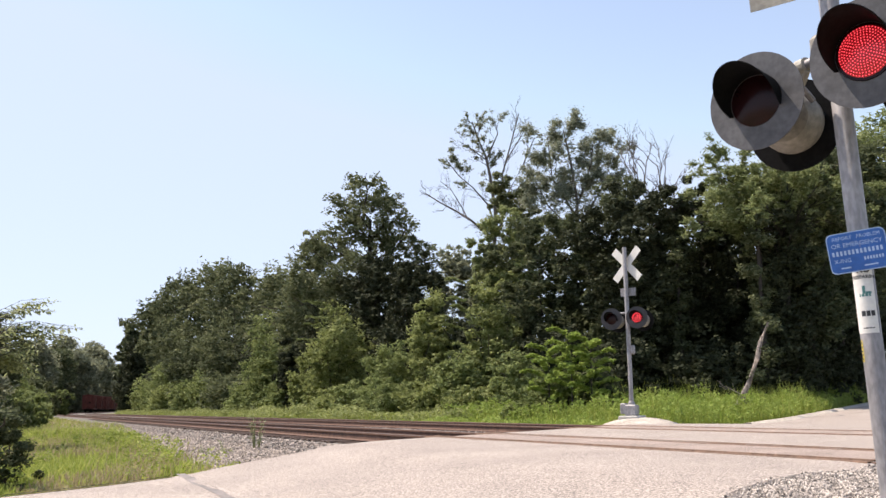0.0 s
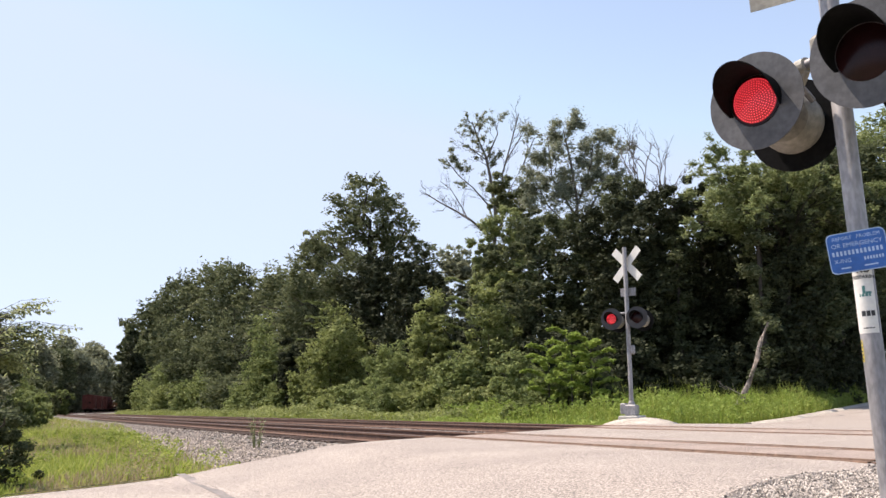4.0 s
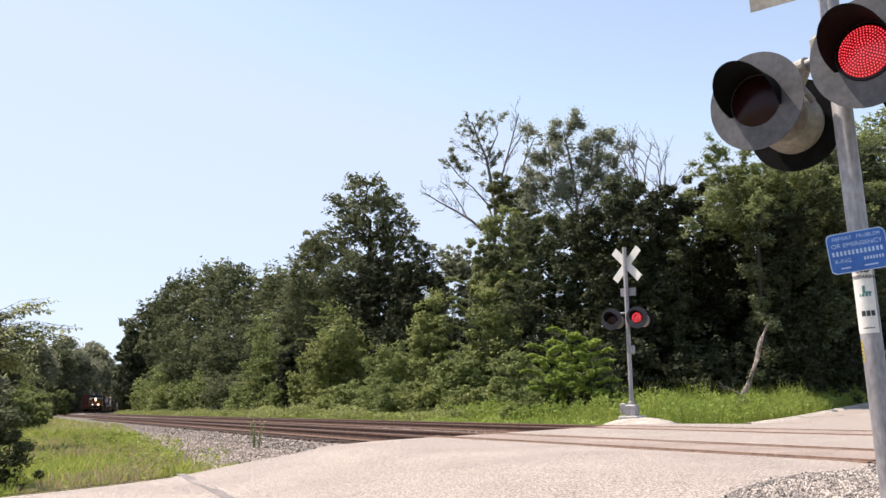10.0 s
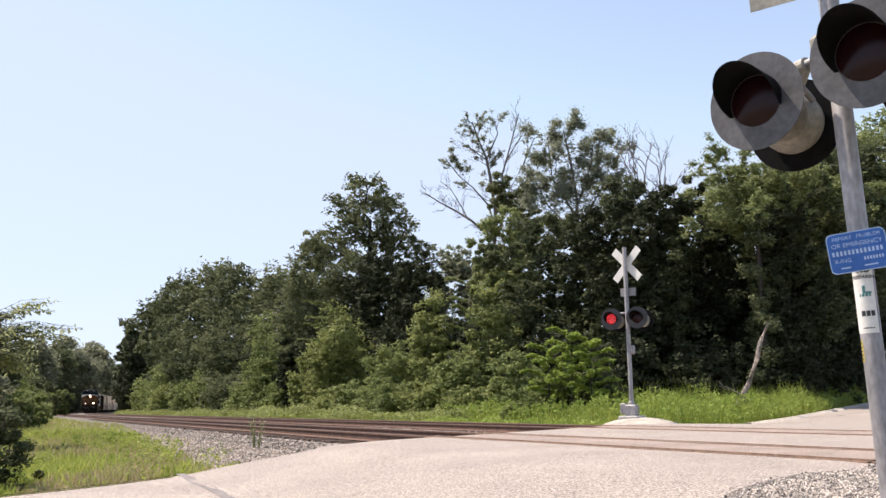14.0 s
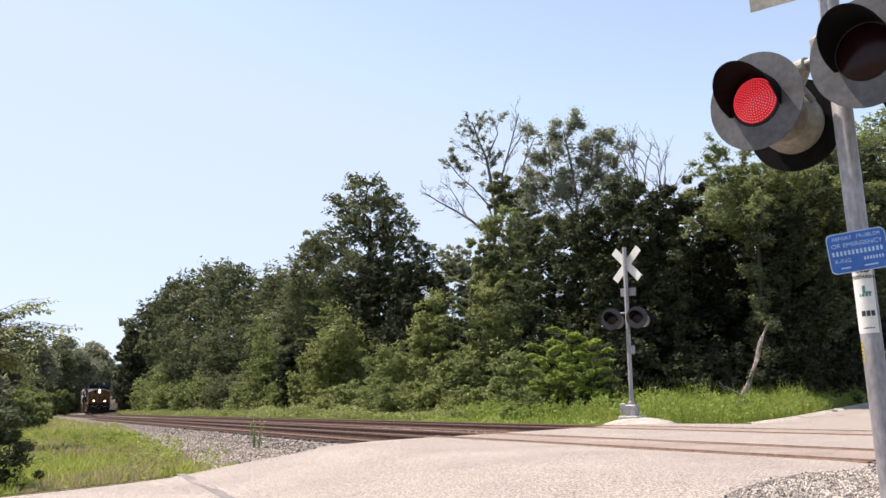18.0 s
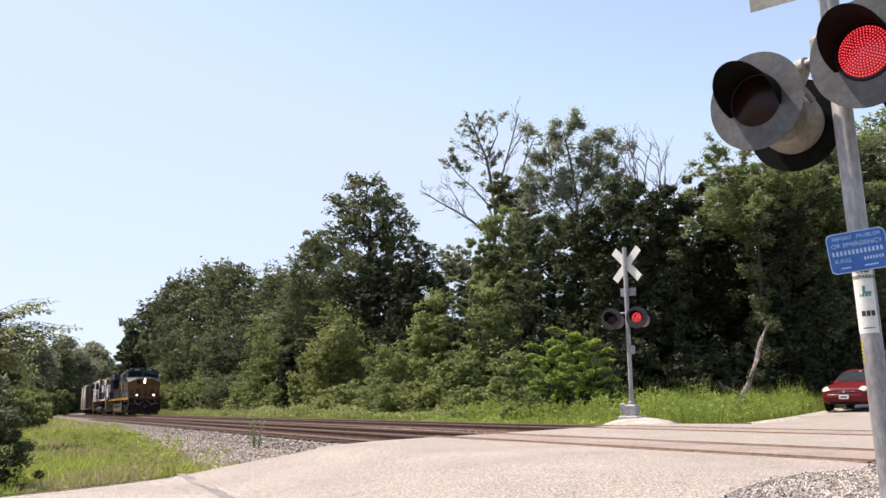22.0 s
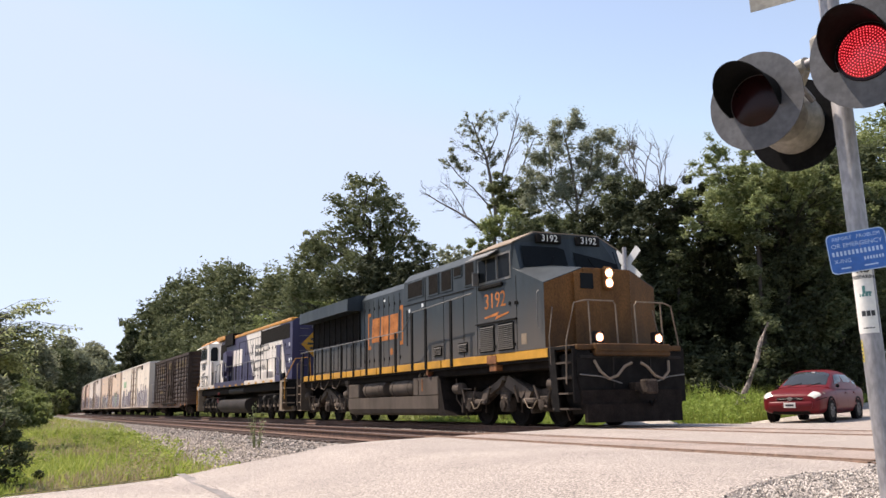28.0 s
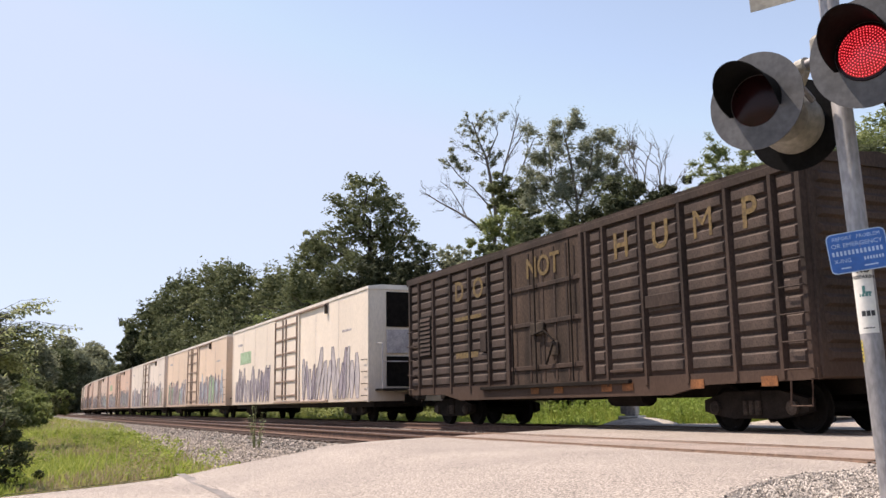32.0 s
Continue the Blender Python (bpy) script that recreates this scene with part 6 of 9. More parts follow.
    for k in (-1, 1):
        part("air_hose", Shape().tube([(10.26, k * 1.0, 1.45), (10.36, k * 0.92, 1.22), (10.4, k * 0.72, 1.05), (10.4, k * 0.5, 1.12), (10.4, k * 0.3, 1.32), (10.42, k * 0.12, 1.40)], 0.032, 6), M["tan"], t, "pale looped hose")
        part("uncoupling_lever", Shape().tube([(10.3, k * 1.4, 1.15), (10.38, k * 0.9, 1.1), (10.42, k * 0.4, 0.95)], 0.014, 5), M["steel"], t)
    # equipment cabinet behind the cab
    part("cabinet", Shape().prism([(-1.16, 1.775), (1.16, 1.775), (1.16, 4.40), (0.95, 4.64), (-0.95, 4.64), (-1.16, 4.40)], 0.08, 5.72), blue, t)
    part("hood", Shape().prism([(-0.96, 1.775), (0.96, 1.775), (0.96, 4.30), (0.78, 4.52), (-0.78, 4.52), (-0.96, 4.30)], -4.42, 0.08), blue, t)
    part("radiator_body", Shape().prism([(-0.96, 1.775), (0.96, 1.775), (0.96, 4.0), (-0.96, 4.0)], -10.2, -4.42), blue, t)
    part("radiator_wing", Shape().prism([(-1.50, 3.95), (1.50, 3.95), (1.50, 4.38), (1.1, 4.52), (-1.1, 4.52), (-1.50, 4.38)], -10.45, -4.40), blue, t)
    part("roof_fan", Shape().lathe([(0.55, 4.5), (0.6, 4.6), (0.5, 4.63)], (-6.2, 0, 0), "z", 20).lathe([(0.55, 4.5), (0.6, 4.6), (0.5, 4.63)], (-8.4, 0, 0), "z", 20), M["grime"], t)
    part("exhaust_stack", Shape().box(-2.6, -1.8, -0.3, 0.3, 4.5, 4.62, 0.02), M["grime"], t)
    part("air_horn", Shape().tube([(4.9, 0.2, 4.62), (4.9, 0.2, 4.8)], 0.04, 6).tube([(4.7, 0.2, 4.8), (5.2, 0.2, 4.82)], 0.05, 8, 0.09), M["steel"], t)

    def body_side(k):
        for a, b, z0, z1 in ((0.45, 1.55, 3.86, 4.32), (2.05, 2.68, 3.80, 4.36), (2.95, 3.60, 3.80, 4.36), (3.78, 4.22, 4.12, 4.36), (4.5, 5.3, 3.78, 4.38)):
            part("intake_frame", Shape().box(a - 0.05, b + 0.05, *ys(k, 1.155, 1.185), z0 - 0.05, z1 + 0.04, 0.008), blue, t)
            part("intake_screen", Shape().box(a, b, *ys(k, 1.17, 1.192), z0, z1), M["mesh"], t)
        part("panel_edge", Shape().box(0.1, 5.7, *ys(k, 1.155, 1.175), 3.64, 3.665).box(1.72, 1.745, *ys(k, 1.155, 1.17), 1.8, 4.35).box(4.3, 4.32, *ys(k, 1.155, 1.17), 1.8, 3.64).box(3.0, 3.015, *ys(k, 1.155, 1.168), 1.8, 3.64), M["black"], t)
        for x in (0.3, 1.75, 5.2):
            part("cabinet_louvre", Shape().box(x, x + 0.02, *ys(k, 1.16, 1.18), 2.4, 3.5), M["black"], t)
        louvre(t, 2.35, 2.85, 1.98, 2.2, 1.16, k, M["loco_blue"], 5)
        louvre(t, 4.0, 4.5, 1.98, 2.2, 1.16, k, M["loco_blue"], 5)
        for i in range(9):
            x = -4.1 + 0.47 * i
            part("door_seam", Shape().box(x, x + 0.018, *ys(k, 0.955, 0.968), 1.85, 4.2), M["black"], t)
            for zl in (2.05, 3.85):
                part("latch", Shape().box(x + 0.05, x + 0.10, *ys(k, 0.955, 0.985), zl, zl + 0.1, 0.008), M["black"], t)
        part("placard", Shape().box(-2.2, -2.05, *ys(k, 0.958, 0.966), 4.05, 4.12).box(0.45, 0.57, *ys(k, 1.16, 1.168), 3.42, 3.52).box(1.45, 1.58, *ys(k, 1.16, 1.168), 3.5, 3.6), M["letter_white"], t)
        brand_blocks(t, -3.35, -0.85, 2.72, 3.55, 0.962, k, M["brand_orange"], True)
        part("emblem", Shape().lathe([(0.12, 0.962 * k), (0.12, 0.968 * k)] if k > 0 else [(0.12, -0.968), (0.12, -0.962)], (-1.5, 0, 2.32), "y", 12).lathe([(0.12, 0.962 * k), (0.12, 0.968 * k)] if k > 0 else [(0.12, -0.968), (0.12, -0.962)], (-1.15, 0, 2.30), "y", 12), M["brand_orange"], t)
        # radiator screen, its dark colour carrying the wing's shadow, and lower doors
        part("radiator_screen", Shape().box(-10.15, -4.50, *ys(k, 0.955, 0.985), 2.92, 3.94), M["mesh"], t)
        # posts painted black so they sink into the shadowed band
        for i in range(9):
            part("screen_post", Shape().box(-10.1 + 0.69 * i, -10.04 + 0.69 * i, *ys(k, 0.98, 1.02), 2.9, 3.94), M["black"], t)
        for i in range(11):
            x = -9.9 + 0.5 * i
            part("engine_door", Shape().box(x, x + 0.40, *ys(k, 0.955, 0.985), 1.9, 2.75 + 0.15 * (i % 2), 0.01), M["loco_blue"], t)
            part("door_gap", Shape().box(x + 0.41, x + 0.48, *ys(k, 0.957, 0.972), 1.95, 2.8), M["black"], t)
        rail = [(-10.0, 2.72), (0.0, 2.78), (0.9, 2.80), (1.6, 3.30), (5.6, 3.42)]
        railing(t, [-9.7, -8.9, -8.05, -7.15, -6.1, -4.9, -3.6, -2.3, -1.0, 0.3, 1.6, 2.6, 4.3], 1.57, rail, 1.558, k, 0.13)
        for x in (-9.0, -7.8, -6.4):
            part("cable_loop", Shape().tube([(x, k * 1.4, 1.5), (x + 0.25, k * 1.46, 1.25), (x + 0.6, k * 1.46, 1.2), (x + 0.85, k * 1.46, 1.3), (x + 0.95, k * 1.4, 1.5)], 0.022, 6), M["tank"], t, "slack grey hose")
        # fuel tank and air reservoirs
        yy = ys(k, 0.0, 1.42)
        part("fuel_tank", Shape().prism([(k * 0.02, 0.25), (k * 1.2, 0.25), (k * 1.38, 0.31), (k * 1.45, 0.45), (k * 1.45, 0.82), (k * 0.02, 0.82)][::(1 if k > 0 else -1)], -4.4, 3.18), M["tank"], t)
        part("fuel_tank", Shape().box(-4.4, -3.35, *ys(k, 0.02, 1.45), 0.815, 1.30, 0.03), M["tank"], t)
        part("fuel_tank", Shape().box(1.40, 3.18, *ys(k, 0.02, 1.45), 0.815, 1.36, 0.03), M["tank"], t)
        part("tank_end", Shape().prism([(3.175, 1.36), (3.30, 1.2), (3.42, 0.8), (3.55, 0.42), (3.75, 0.25), (3.175, 0.25)][::-1], *ys(k, 0.02, 1.43), axis="y"), M["grime"], t, "dark rounded tank end")
        for x, r in ((1.75, 0.05), (2.1, 0.045)):
            part("tank_valve", Shape().lathe([(r, 1.35), (r * 1.2, 1.42), (r * 0.5, 1.47)], (x, k * 1.36, 0), "z", 8), M["tan"], t)
        part("filler_cap", Shape().lathe([(0.05, 1.35), (0.085, 1.44), (0.085, 1.52), (0.03, 1.56)], (2.5, k * 1.38, 0), "z", 10), M["valve_red"], t, "faded red filler cap")
        part("sight_gauge", Shape().box(1.76, 1.84, *ys(k, 1.45, 1.465), 0.86, 1.28, 0.006), M["bogie"], t)
        part("bolster_column", Shape().lathe([(0.10, 0.95), (0.10, 1.25), (0.14, 1.26), (0.14, 1.33)], (-4.72, k * 1.30, 0), "z", 10).box(-4.9, -4.54, *ys(k, 1.2, 1.42), 1.33, 1.46, 0.01), M["tank"], t)
        part("battery_box", Shape().box(-3.3, 1.38, *ys(k, 0.02, 0.85), 0.80, 1.45), M["grime"], t)
        for a, b in ((-3.12, -1.2), (-0.70, 1.22)):
            part("air_reservoir", Shape().lathe([(0.05, a), (0.22, a + 0.04), (0.265, a + 0.12), (0.265, b - 0.12), (0.22, b - 0.04), (0.05, b)], (0, k * 1.16, 1.08), "x", 16), M["tank"], t, "dusty cylindrical air reservoir", smooth=True)
            for x in (a + 0.35, b - 0.35):
                part("strap", Shape().lathe([(0.272, x - 0.03), (0.272, x + 0.03)], (0, k * 1.16, 1.08), "x", 16), M["bogie"], t)
        part("fuel_gauge", Shape().box(2.05, 2.12, *ys(k, 1.45, 1.46), 0.95, 1.3), M["rust"], t)
        part("filler", Shape().lathe([(0.07, k * 1.3), (0.08, k * 1.52)] if k > 0 else [(0.08, -1.52), (0.07, -1.3)], (2.6, 0, 1.48), "y", 10), M["rust"], t)
        # rear steps
        part("step_well", Shape().box(-10.1, -10.05, *ys(k, 1.0, 1.52), 0.42, 1.7).box(-10.62, -10.57, *ys(k, 1.0, 1.52), 0.42, 1.7), M["tank"], t)
        for i in range(4):
            part("step", Shape().box(-10.6, -10.08, *ys(k, 1.15, 1.5), 0.40 + 0.33 * i, 0.44 + 0.33 * i), M["tan"], t)
        part("rear_handrail", Shape().tube([(-10.06, k * 1.53, 0.6), (-10.06, k * 1.53, 2.4), (-10.15, k * 1.4, 2.7)], 0.02, 6).tube([(-10.6, k * 1.53, 0.6), (-10.6, k * 1.53, 2.3), (-10.5, k * 1.3, 2.65)], 0.02, 6), M["tan"], t)

    both(body_side)
    part("rear_plate", Shape().box(-10.66, -10.6, -1.4, 1.4, 0.6, 1.75, 0.01), M["black"], t)
    coupler(t, -10.5, -1)
    six_wheel_bogie(t, 6.65)
    six_wheel_bogie(t, -7.45)
    return t
def slant_piece(s, x0t, x0b, x1t, x1b, half=1.0, zb=1.775, zt=4.40, zr=4.52):
    """A length of hood between two leaning cuts (x at the top and at the bottom)."""
    prof = [(-half, zb), (half, zb), (half, zt), (half * 0.8, zr), (-half * 0.8, zr), (-half, zt)]
    f = lambda a, b, z: b + (a - b) * (z - zb) / (zr - zb)
    s.v += [(f(x0t, x0b, z), y, z) for y, z in prof] + [(f(x1t, x1b, z), y, z) for y, z in prof]
    n = 6
    s.f += [tuple(range(n - 1, -1, -1)), tuple(range(n, 2 * n))] + [(i, (i + 1) % n, n + (i + 1) % n, n + i) for i in range(n)]
    return s


def white_locomotive():
    t = thing("second_locomotive", pose(0, 0, 0), "white and navy diesel locomotive with orange roof edges, running cab last", "locomotive", "moving freight train")
    white, navy, org = M["white"], M["navy"], M["roof_orange"]
    part("underframe", Shape().box(-10.3, 9.9, -1.3, 1.3, 1.32, 1.68, 0.03).box(-9.8, 9.5, -0.6, 0.6, 0.95, 1.34), M["grime"], t)
    part("deck", Shape().box(-10.7, 9.95, -1.50, 1.50, 1.70, 1.775, 0.01), M["black"], t)
    for nm, mt, a in (("hood", navy, (-5.9, -5.0, 0.25, 2.35)), ("hood", white, (0.254, 2.354, 7.1, 8.5)), ("hood", navy, (7.104, 8.504, 9.28, 9.28))):
        part(nm, slant_piece(Shape(), *a), mt, t)
    part("hood_front", slant_piece(Shape(), -6.2, -6.2, -5.904, -5.004), white, t)
    # cab, rearmost
    part("cab", Shape().prism([(-1.55, 1.775), (1.55, 1.775), (1.55, 4.38), (0.95, 4.66), (-0.95, 4.66), (-1.55, 4.38)], -9.30, -6.92), white, t)
    part("cab_roof", Shape().prism([(-1.57, 4.37), (-0.96, 4.665), (0.96, 4.665), (1.57, 4.37), (1.57, 4.40), (0.96, 4.70), (-0.96, 4.70), (-1.57, 4.40)], -9.35, -6.85), org, t)
    part("cab_taper", Shape().add([(-6.92, -1.55, 1.775), (-6.92, 1.55, 1.775), (-6.92, 1.55, 4.38), (-6.92, 0.95, 4.66), (-6.92, -0.95, 4.66), (-6.92, -1.55, 4.38), (-6.2, -1.0, 1.775), (-6.2, 1.0, 1.775), (-6.2, 1.0, 4.40), (-6.2, 0.8, 4.62), (-6.2, -0.8, 4.62), (-6.2, -1.0, 4.40)],
                                  [(0, 6, 11, 5), (1, 2, 8, 7), (2, 3, 9, 8), (3, 4, 10, 9), (4, 5, 11, 10), (6, 7, 8, 9, 10, 11)]), white, t)
    s = Shape()
    out = [(-9.30, -1.55, 3.55), (-10.25, -1.42, 3.30), (-10.55, -0.8, 3.38), (-10.55, 0.8, 3.38), (-10.25, 1.42, 3.30), (-9.30, 1.55, 3.55)]
    s.v = [(x, y, 1.775) for x, y, z in out] + out
    s.f = [(6, 7, 1, 0), (7, 8, 2, 1), (8, 9, 3, 2), (9, 10, 4, 3), (10, 11, 5, 4), (11, 10, 9, 8, 7, 6), (0, 1, 2, 3, 4, 5)]
    part("nose", s, white, t)
    w = Shape().add([(-9.30, -1.53, 3.52), (-9.72, -1.46, 3.44), (-9.72, 1.46, 3.44), (-9.30, 1.53, 3.52), (-9.30, -1.53, 4.36), (-9.30, 1.53, 4.36), (-9.30, -0.95, 4.64), (-9.30, 0.95, 4.64), (-9.38, -1.50, 4.34), (-9.38, 1.50, 4.34)],
                    [(1, 8, 9, 2), (0, 4, 8, 1), (3, 2, 9, 5), (4, 6, 7, 5, 9, 8)])
    part("windscreen_frame", w, white, t)
    for y0, y1 in ((-1.34, -0.12), (0.12, 1.34)):
        part("front_glass", Shape().add([(-9.70, y0, 3.55), (-9.70, y1, 3.55), (-9.44, y1, 4.24), (-9.44, y0, 4.24)], [(0, 3, 2, 1)]), M["glass"], t)
    part("windscreen", Shape().box(-9.325, -9.30, -1.3, -0.15, 3.65, 4.25).box(-9.325, -9.30, 0.15, 1.3, 3.65, 4.25), M["glass"], t)
    # hood roof edges
    for k in (-1, 1):
        part("roof_edge", Shape().box(-2.33, 9.25, *ys(k, 0.72, 1.03), 4.40, 4.56, 0.03), org, t, "orange painted roof edge")
        part("roof_edge", Shape().box(-6.9, -4.5, *ys(k, 0.6, 1.12), 4.50, 4.74, 0.03), org, t, "orange painted roof edge")
    part("brake_grid", Shape().box(-4.46, -2.35, -1.12, 1.12, 4.05, 4.72, 0.03), M["mesh"], t, "dark dynamic brake grid")
    part("roof_fan", Shape().lathe([(0.6, 4.5), (0.65, 4.6), (0.5, 4.63)], (4.6, 0, 0), "z", 20).lathe([(0.6, 4.5), (0.65, 4.6), (0.5, 4.63)], (6.5, 0, 0), "z", 20).lathe([(0.6, 4.5), (0.65, 4.6), (0.5, 4.63)], (8.3, 0, 0), "z", 20), M["grime"], t)

    def side(k):
        # radiator and intake grilles
        part("radiator_screen", Shape().box(3.72, 8.88, *ys(k, 0.985, 1.012), 3.66, 4.34), M["mesh"], t, "dark radiator screen")
        part("intake_opening", Shape().box(-6.05, -4.48, *ys(k, 1.0, 1.02), 3.36, 4.25), M["mesh"], t)
        for i in range(19):
            x = -2.04 + 0.56 * i
            if x < -0.3:
                continue
            part("door_seam", Shape().box(x, x + 0.014, *ys(k, 0.995, 1.008), 2.0, 3.55 if x > 3.5 else 4.1), M["panel_seam"] if 1.9 < x < 7.2 else M["navy_seam_shadow"], t)
            for zl in (2.1, 3.34):
                part("latch", Shape().box(x + 0.06, x + 0.11, *ys(k, 0.995, 1.03), zl, zl + 0.11, 0.01), M["black"], t)
        part("panel_edge", Shape().box(3.62, 3.66, *ys(k, 1.0, 1.03), 1.8, 4.45).box(-1.2, -1.17, *ys(k, 1.0, 1.012), 1.9, 4.1).box(-1.2, 3.6, *ys(k, 1.0, 1.012), 4.08, 4.1), M["black"], t)
        # blower housing and a flat dark panel painted for the shadowed recess beside it
        part("blower_housing", Shape().prism([(-4.15, 2.60), (-3.12, 2.60), (-3.02, 3.45), (-3.3, 3.75), (-3.98, 3.66)], *ys(k, 1.0, 1.30), axis="y"), navy, t)
        part("recess_shadow", Shape().prism([(-3.15, 1.95), (-2.35, 1.95), (-2.70, 3.40), (-3.15, 3.75)], *ys(k, 0.99, 1.003), axis="y"), M["navy_seam_shadow"], t, "flat dark panel for the shadowed recess by the blower")
        part("filter_box", Shape().box(-4.25, -3.15, *ys(k, 1.0, 1.22), 1.95, 2.35, 0.02), navy, t)
        part("filter_window", Shape().box(-4.1, -3.75, *ys(k, 1.21, 1.235), 2.0, 2.25).box(-3.62, -3.25, *ys(k, 1.21, 1.235), 2.0, 2.25), M["black"], t)
        part("side_cabinet", Shape().box(-4.98, -4.35, *ys(k, 1.0, 1.14), 2.3, 3.2, 0.02), navy, t)
        part("cabinet_door", Shape().box(-4.9, -4.66, *ys(k, 1.13, 1.16), 2.4, 3.1, 0.01), M["black"], t)
        brand_blocks(t, -2.66, -0.42, 2.85, 3.72, 1.004, k, M["white"])
        # safety slogan and its sign
        yy = ys(k, 1.003, 1.009)
        part("emblem", Shape().prism([(1.55, 3.25), (1.68, 3.25), (1.82, 3.45), (1.96, 3.25), (2.09, 3.25), (1.90, 3.53), (2.09, 3.80), (1.96, 3.80), (1.82, 3.61), (1.68, 3.80), (1.55, 3.80), (1.74, 3.53)], *yy, axis="y"), M["letter_black"], t, "black crossed-bars sign")
        for x in (1.62, 2.02):
            part("emblem", Shape().lathe([(0.14, k * 1.003), (0.14, k * 1.009)] if k > 0 else [(0.14, -1.009), (0.14, -1.003)], (x, 0, 2.90), "y", 14), M["letter_black"], t)
        for zb, zt in ((3.52, 3.72), (3.16, 3.36)):
            for i in range(9):
                part("name_bar", Shape().box(2.4 + 0.2 * i, 2.52 + 0.2 * i, *yy, zb, zt), M["letter_black"], t, "small dark bar of a name")
        for i in range(12):
            part("name_bar", Shape().box(2.4 + 0.14 * i, 2.49 + 0.14 * i, *yy, 2.87, 2.94), M["letter_black"], t, "small dark bar of a name")
        lettering("Respect the Rails.", 0.36, M["letter_black"], t, side_pose(3.35, 2.52, 1.005, k), "slogan_lettering", "black words Respect the Rails", 0.003)
        part("notice_frame", Shape().box(4.3, 5.05, *ys(k, 1.0, 1.02), 3.32, 3.60), M["letter_black"], t)
        part("notice", Shape().box(4.34, 5.01, *ys(k, 1.005, 1.026), 3.36, 3.56), white, t)
        part("equipment_box", Shape().box(4.9, 5.95, *ys(k, 1.0, 1.32), 1.90, 2.28, 0.02), white, t, "cream equipment box")
        part("hood_door", Shape().box(6.7, 7.35, *ys(k, 1.0, 1.05), 1.95, 3.45, 0.01), navy, t)
        part("sand_box", Shape().box(7.0, 8.2, *ys(k, 1.0, 1.1), 1.85, 2.1), M["black"], t)
        for i in range(4):
            part("end_louvre", Shape().box(8.3, 9.0, *ys(k, 1.0, 1.02), 2.3 + 0.3 * i, 2.32 + 0.3 * i), M["black"], t)
        for xa, xb, za, zb in ((8.75, 8.95, 2.55, 2.75), (8.75, 8.9, 3.3, 3.45), (9.1, 9.2, 2.65, 2.75)):
            part("reflector", Shape().box(xa, xb, *ys(k, 1.0, 1.012), za, zb), M["letter_white"], t)
        # cab side
        part("window_frame", Shape().box(-9.24, -7.42, *ys(k, 1.545, 1.562), 3.46, 4.16, 0.006), M["steel"], t)
        for a, b in ((-9.18, -8.75), (-8.70, -8.10), (-8.04, -7.48)):
            part("cab_window", Shape().box(a, b, *ys(k, 1.556, 1.568), 3.52, 4.10), M["glass"], t)
        part("sunshade", Shape().prism([(k * 1.56, 4.28), (k * 1.56, 4.31), (k * 1.86, 4.16), (k * 1.86, 4.13)] if k < 0 else [(1.56, 4.31), (1.56, 4.28), (1.86, 4.13), (1.86, 4.16)], -9.25, -7.8), white, t)
        q = []
        for o in (0.002, 0.014):
            for u, z in ((0.18, 3.35), (0.78, 3.35), (0.78, 4.05), (0.65, 4.18), (0.3, 4.18), (0.18, 4.05)):
                q.append((-6.92 + 0.72 * u + 0.607 * o, k * (1.55 - 0.55 * u + 0.795 * o), z))
        fs = [(6, 7, 8, 9, 10, 11), (5, 4, 3, 2, 1, 0)] + [(i, (i + 1) % 6, 6 + (i + 1) % 6, 6 + i) for i in range(6)]
        part("rear_window", Shape().add(q, fs if k < 0 else [f[::-1] for f in fs]), M["glass"], t)
        part("arm_rest", Shape().box(-9.2, -7.45, *ys(k, 1.55, 1.63), 3.28, 3.42, 0.02), white, t)
        lettering("4568", 0.56, M["letter_black"], t, side_pose(-8.36, 3.05, 1.553, k), "number_lettering", "black number 4568", 0.003, bold=0.022)
        yy = ys(k, 1.551, 1.556)
        part("emblem", Shape().prism([(-9.05, 2.50), (-8.45, 2.60), (-8.50, 2.50), (-7.65, 2.70), (-8.28, 2.66), (-8.22, 2.76)], *yy, axis="y"), M["letter_black"], t, "black lightning stripe")
        for a in (-9.05, -8.5, -7.6):
            louvre(t, a, a + 0.42, 1.92, 2.40, 1.55, k, white, 10)
        part("drip_rail", Shape().box(-9.2, -7.1, *ys(k, 1.55, 1.6), 2.47, 2.50), M["steel"], t)
        part("wind_deflector", Shape().box(-6.9, -6.5, *ys(k, 1.42, 1.48), 1.95, 3.3, 0.01), white, t)
        # sill with gold patches
        for a, b, mt in ((-10.65, -5.3, white), (-5.3, 2.3, navy), (2.3, 8.3, white), (8.3, 9.3, navy)):
            part("sill", Shape().box(a + 0.004, b - 0.004, *ys(k, 1.46, 1.52), 1.70, 2.0 if mt is navy else 1.90, 0.008), mt, t)
        for x in np.arange(-9.9, 8.8, 1.45):
            part("sill_patch", Shape().box(x, x + 0.42, *ys(k, 1.515, 1.527), 1.705, 1.80), M["sill_yellow"], t, "gold reflector patch")
        rail = [(-6.4, 2.60), (-4.78, 2.70), (-4.72, 3.0), (-2.7, 3.12), (-2.3, 2.80), (3.4, 2.85), (4.2, 2.76), (8.6, 2.80), (8.9, 2.55), (8.95, 2.0)]
        railing(t, [-5.9, -5.0, -3.9, -2.75, -1.4, 0.2, 1.6, 2.9, 4.2, 5.5, 6.8, 8.2], 1.9, rail, 1.48, k, 0.06)
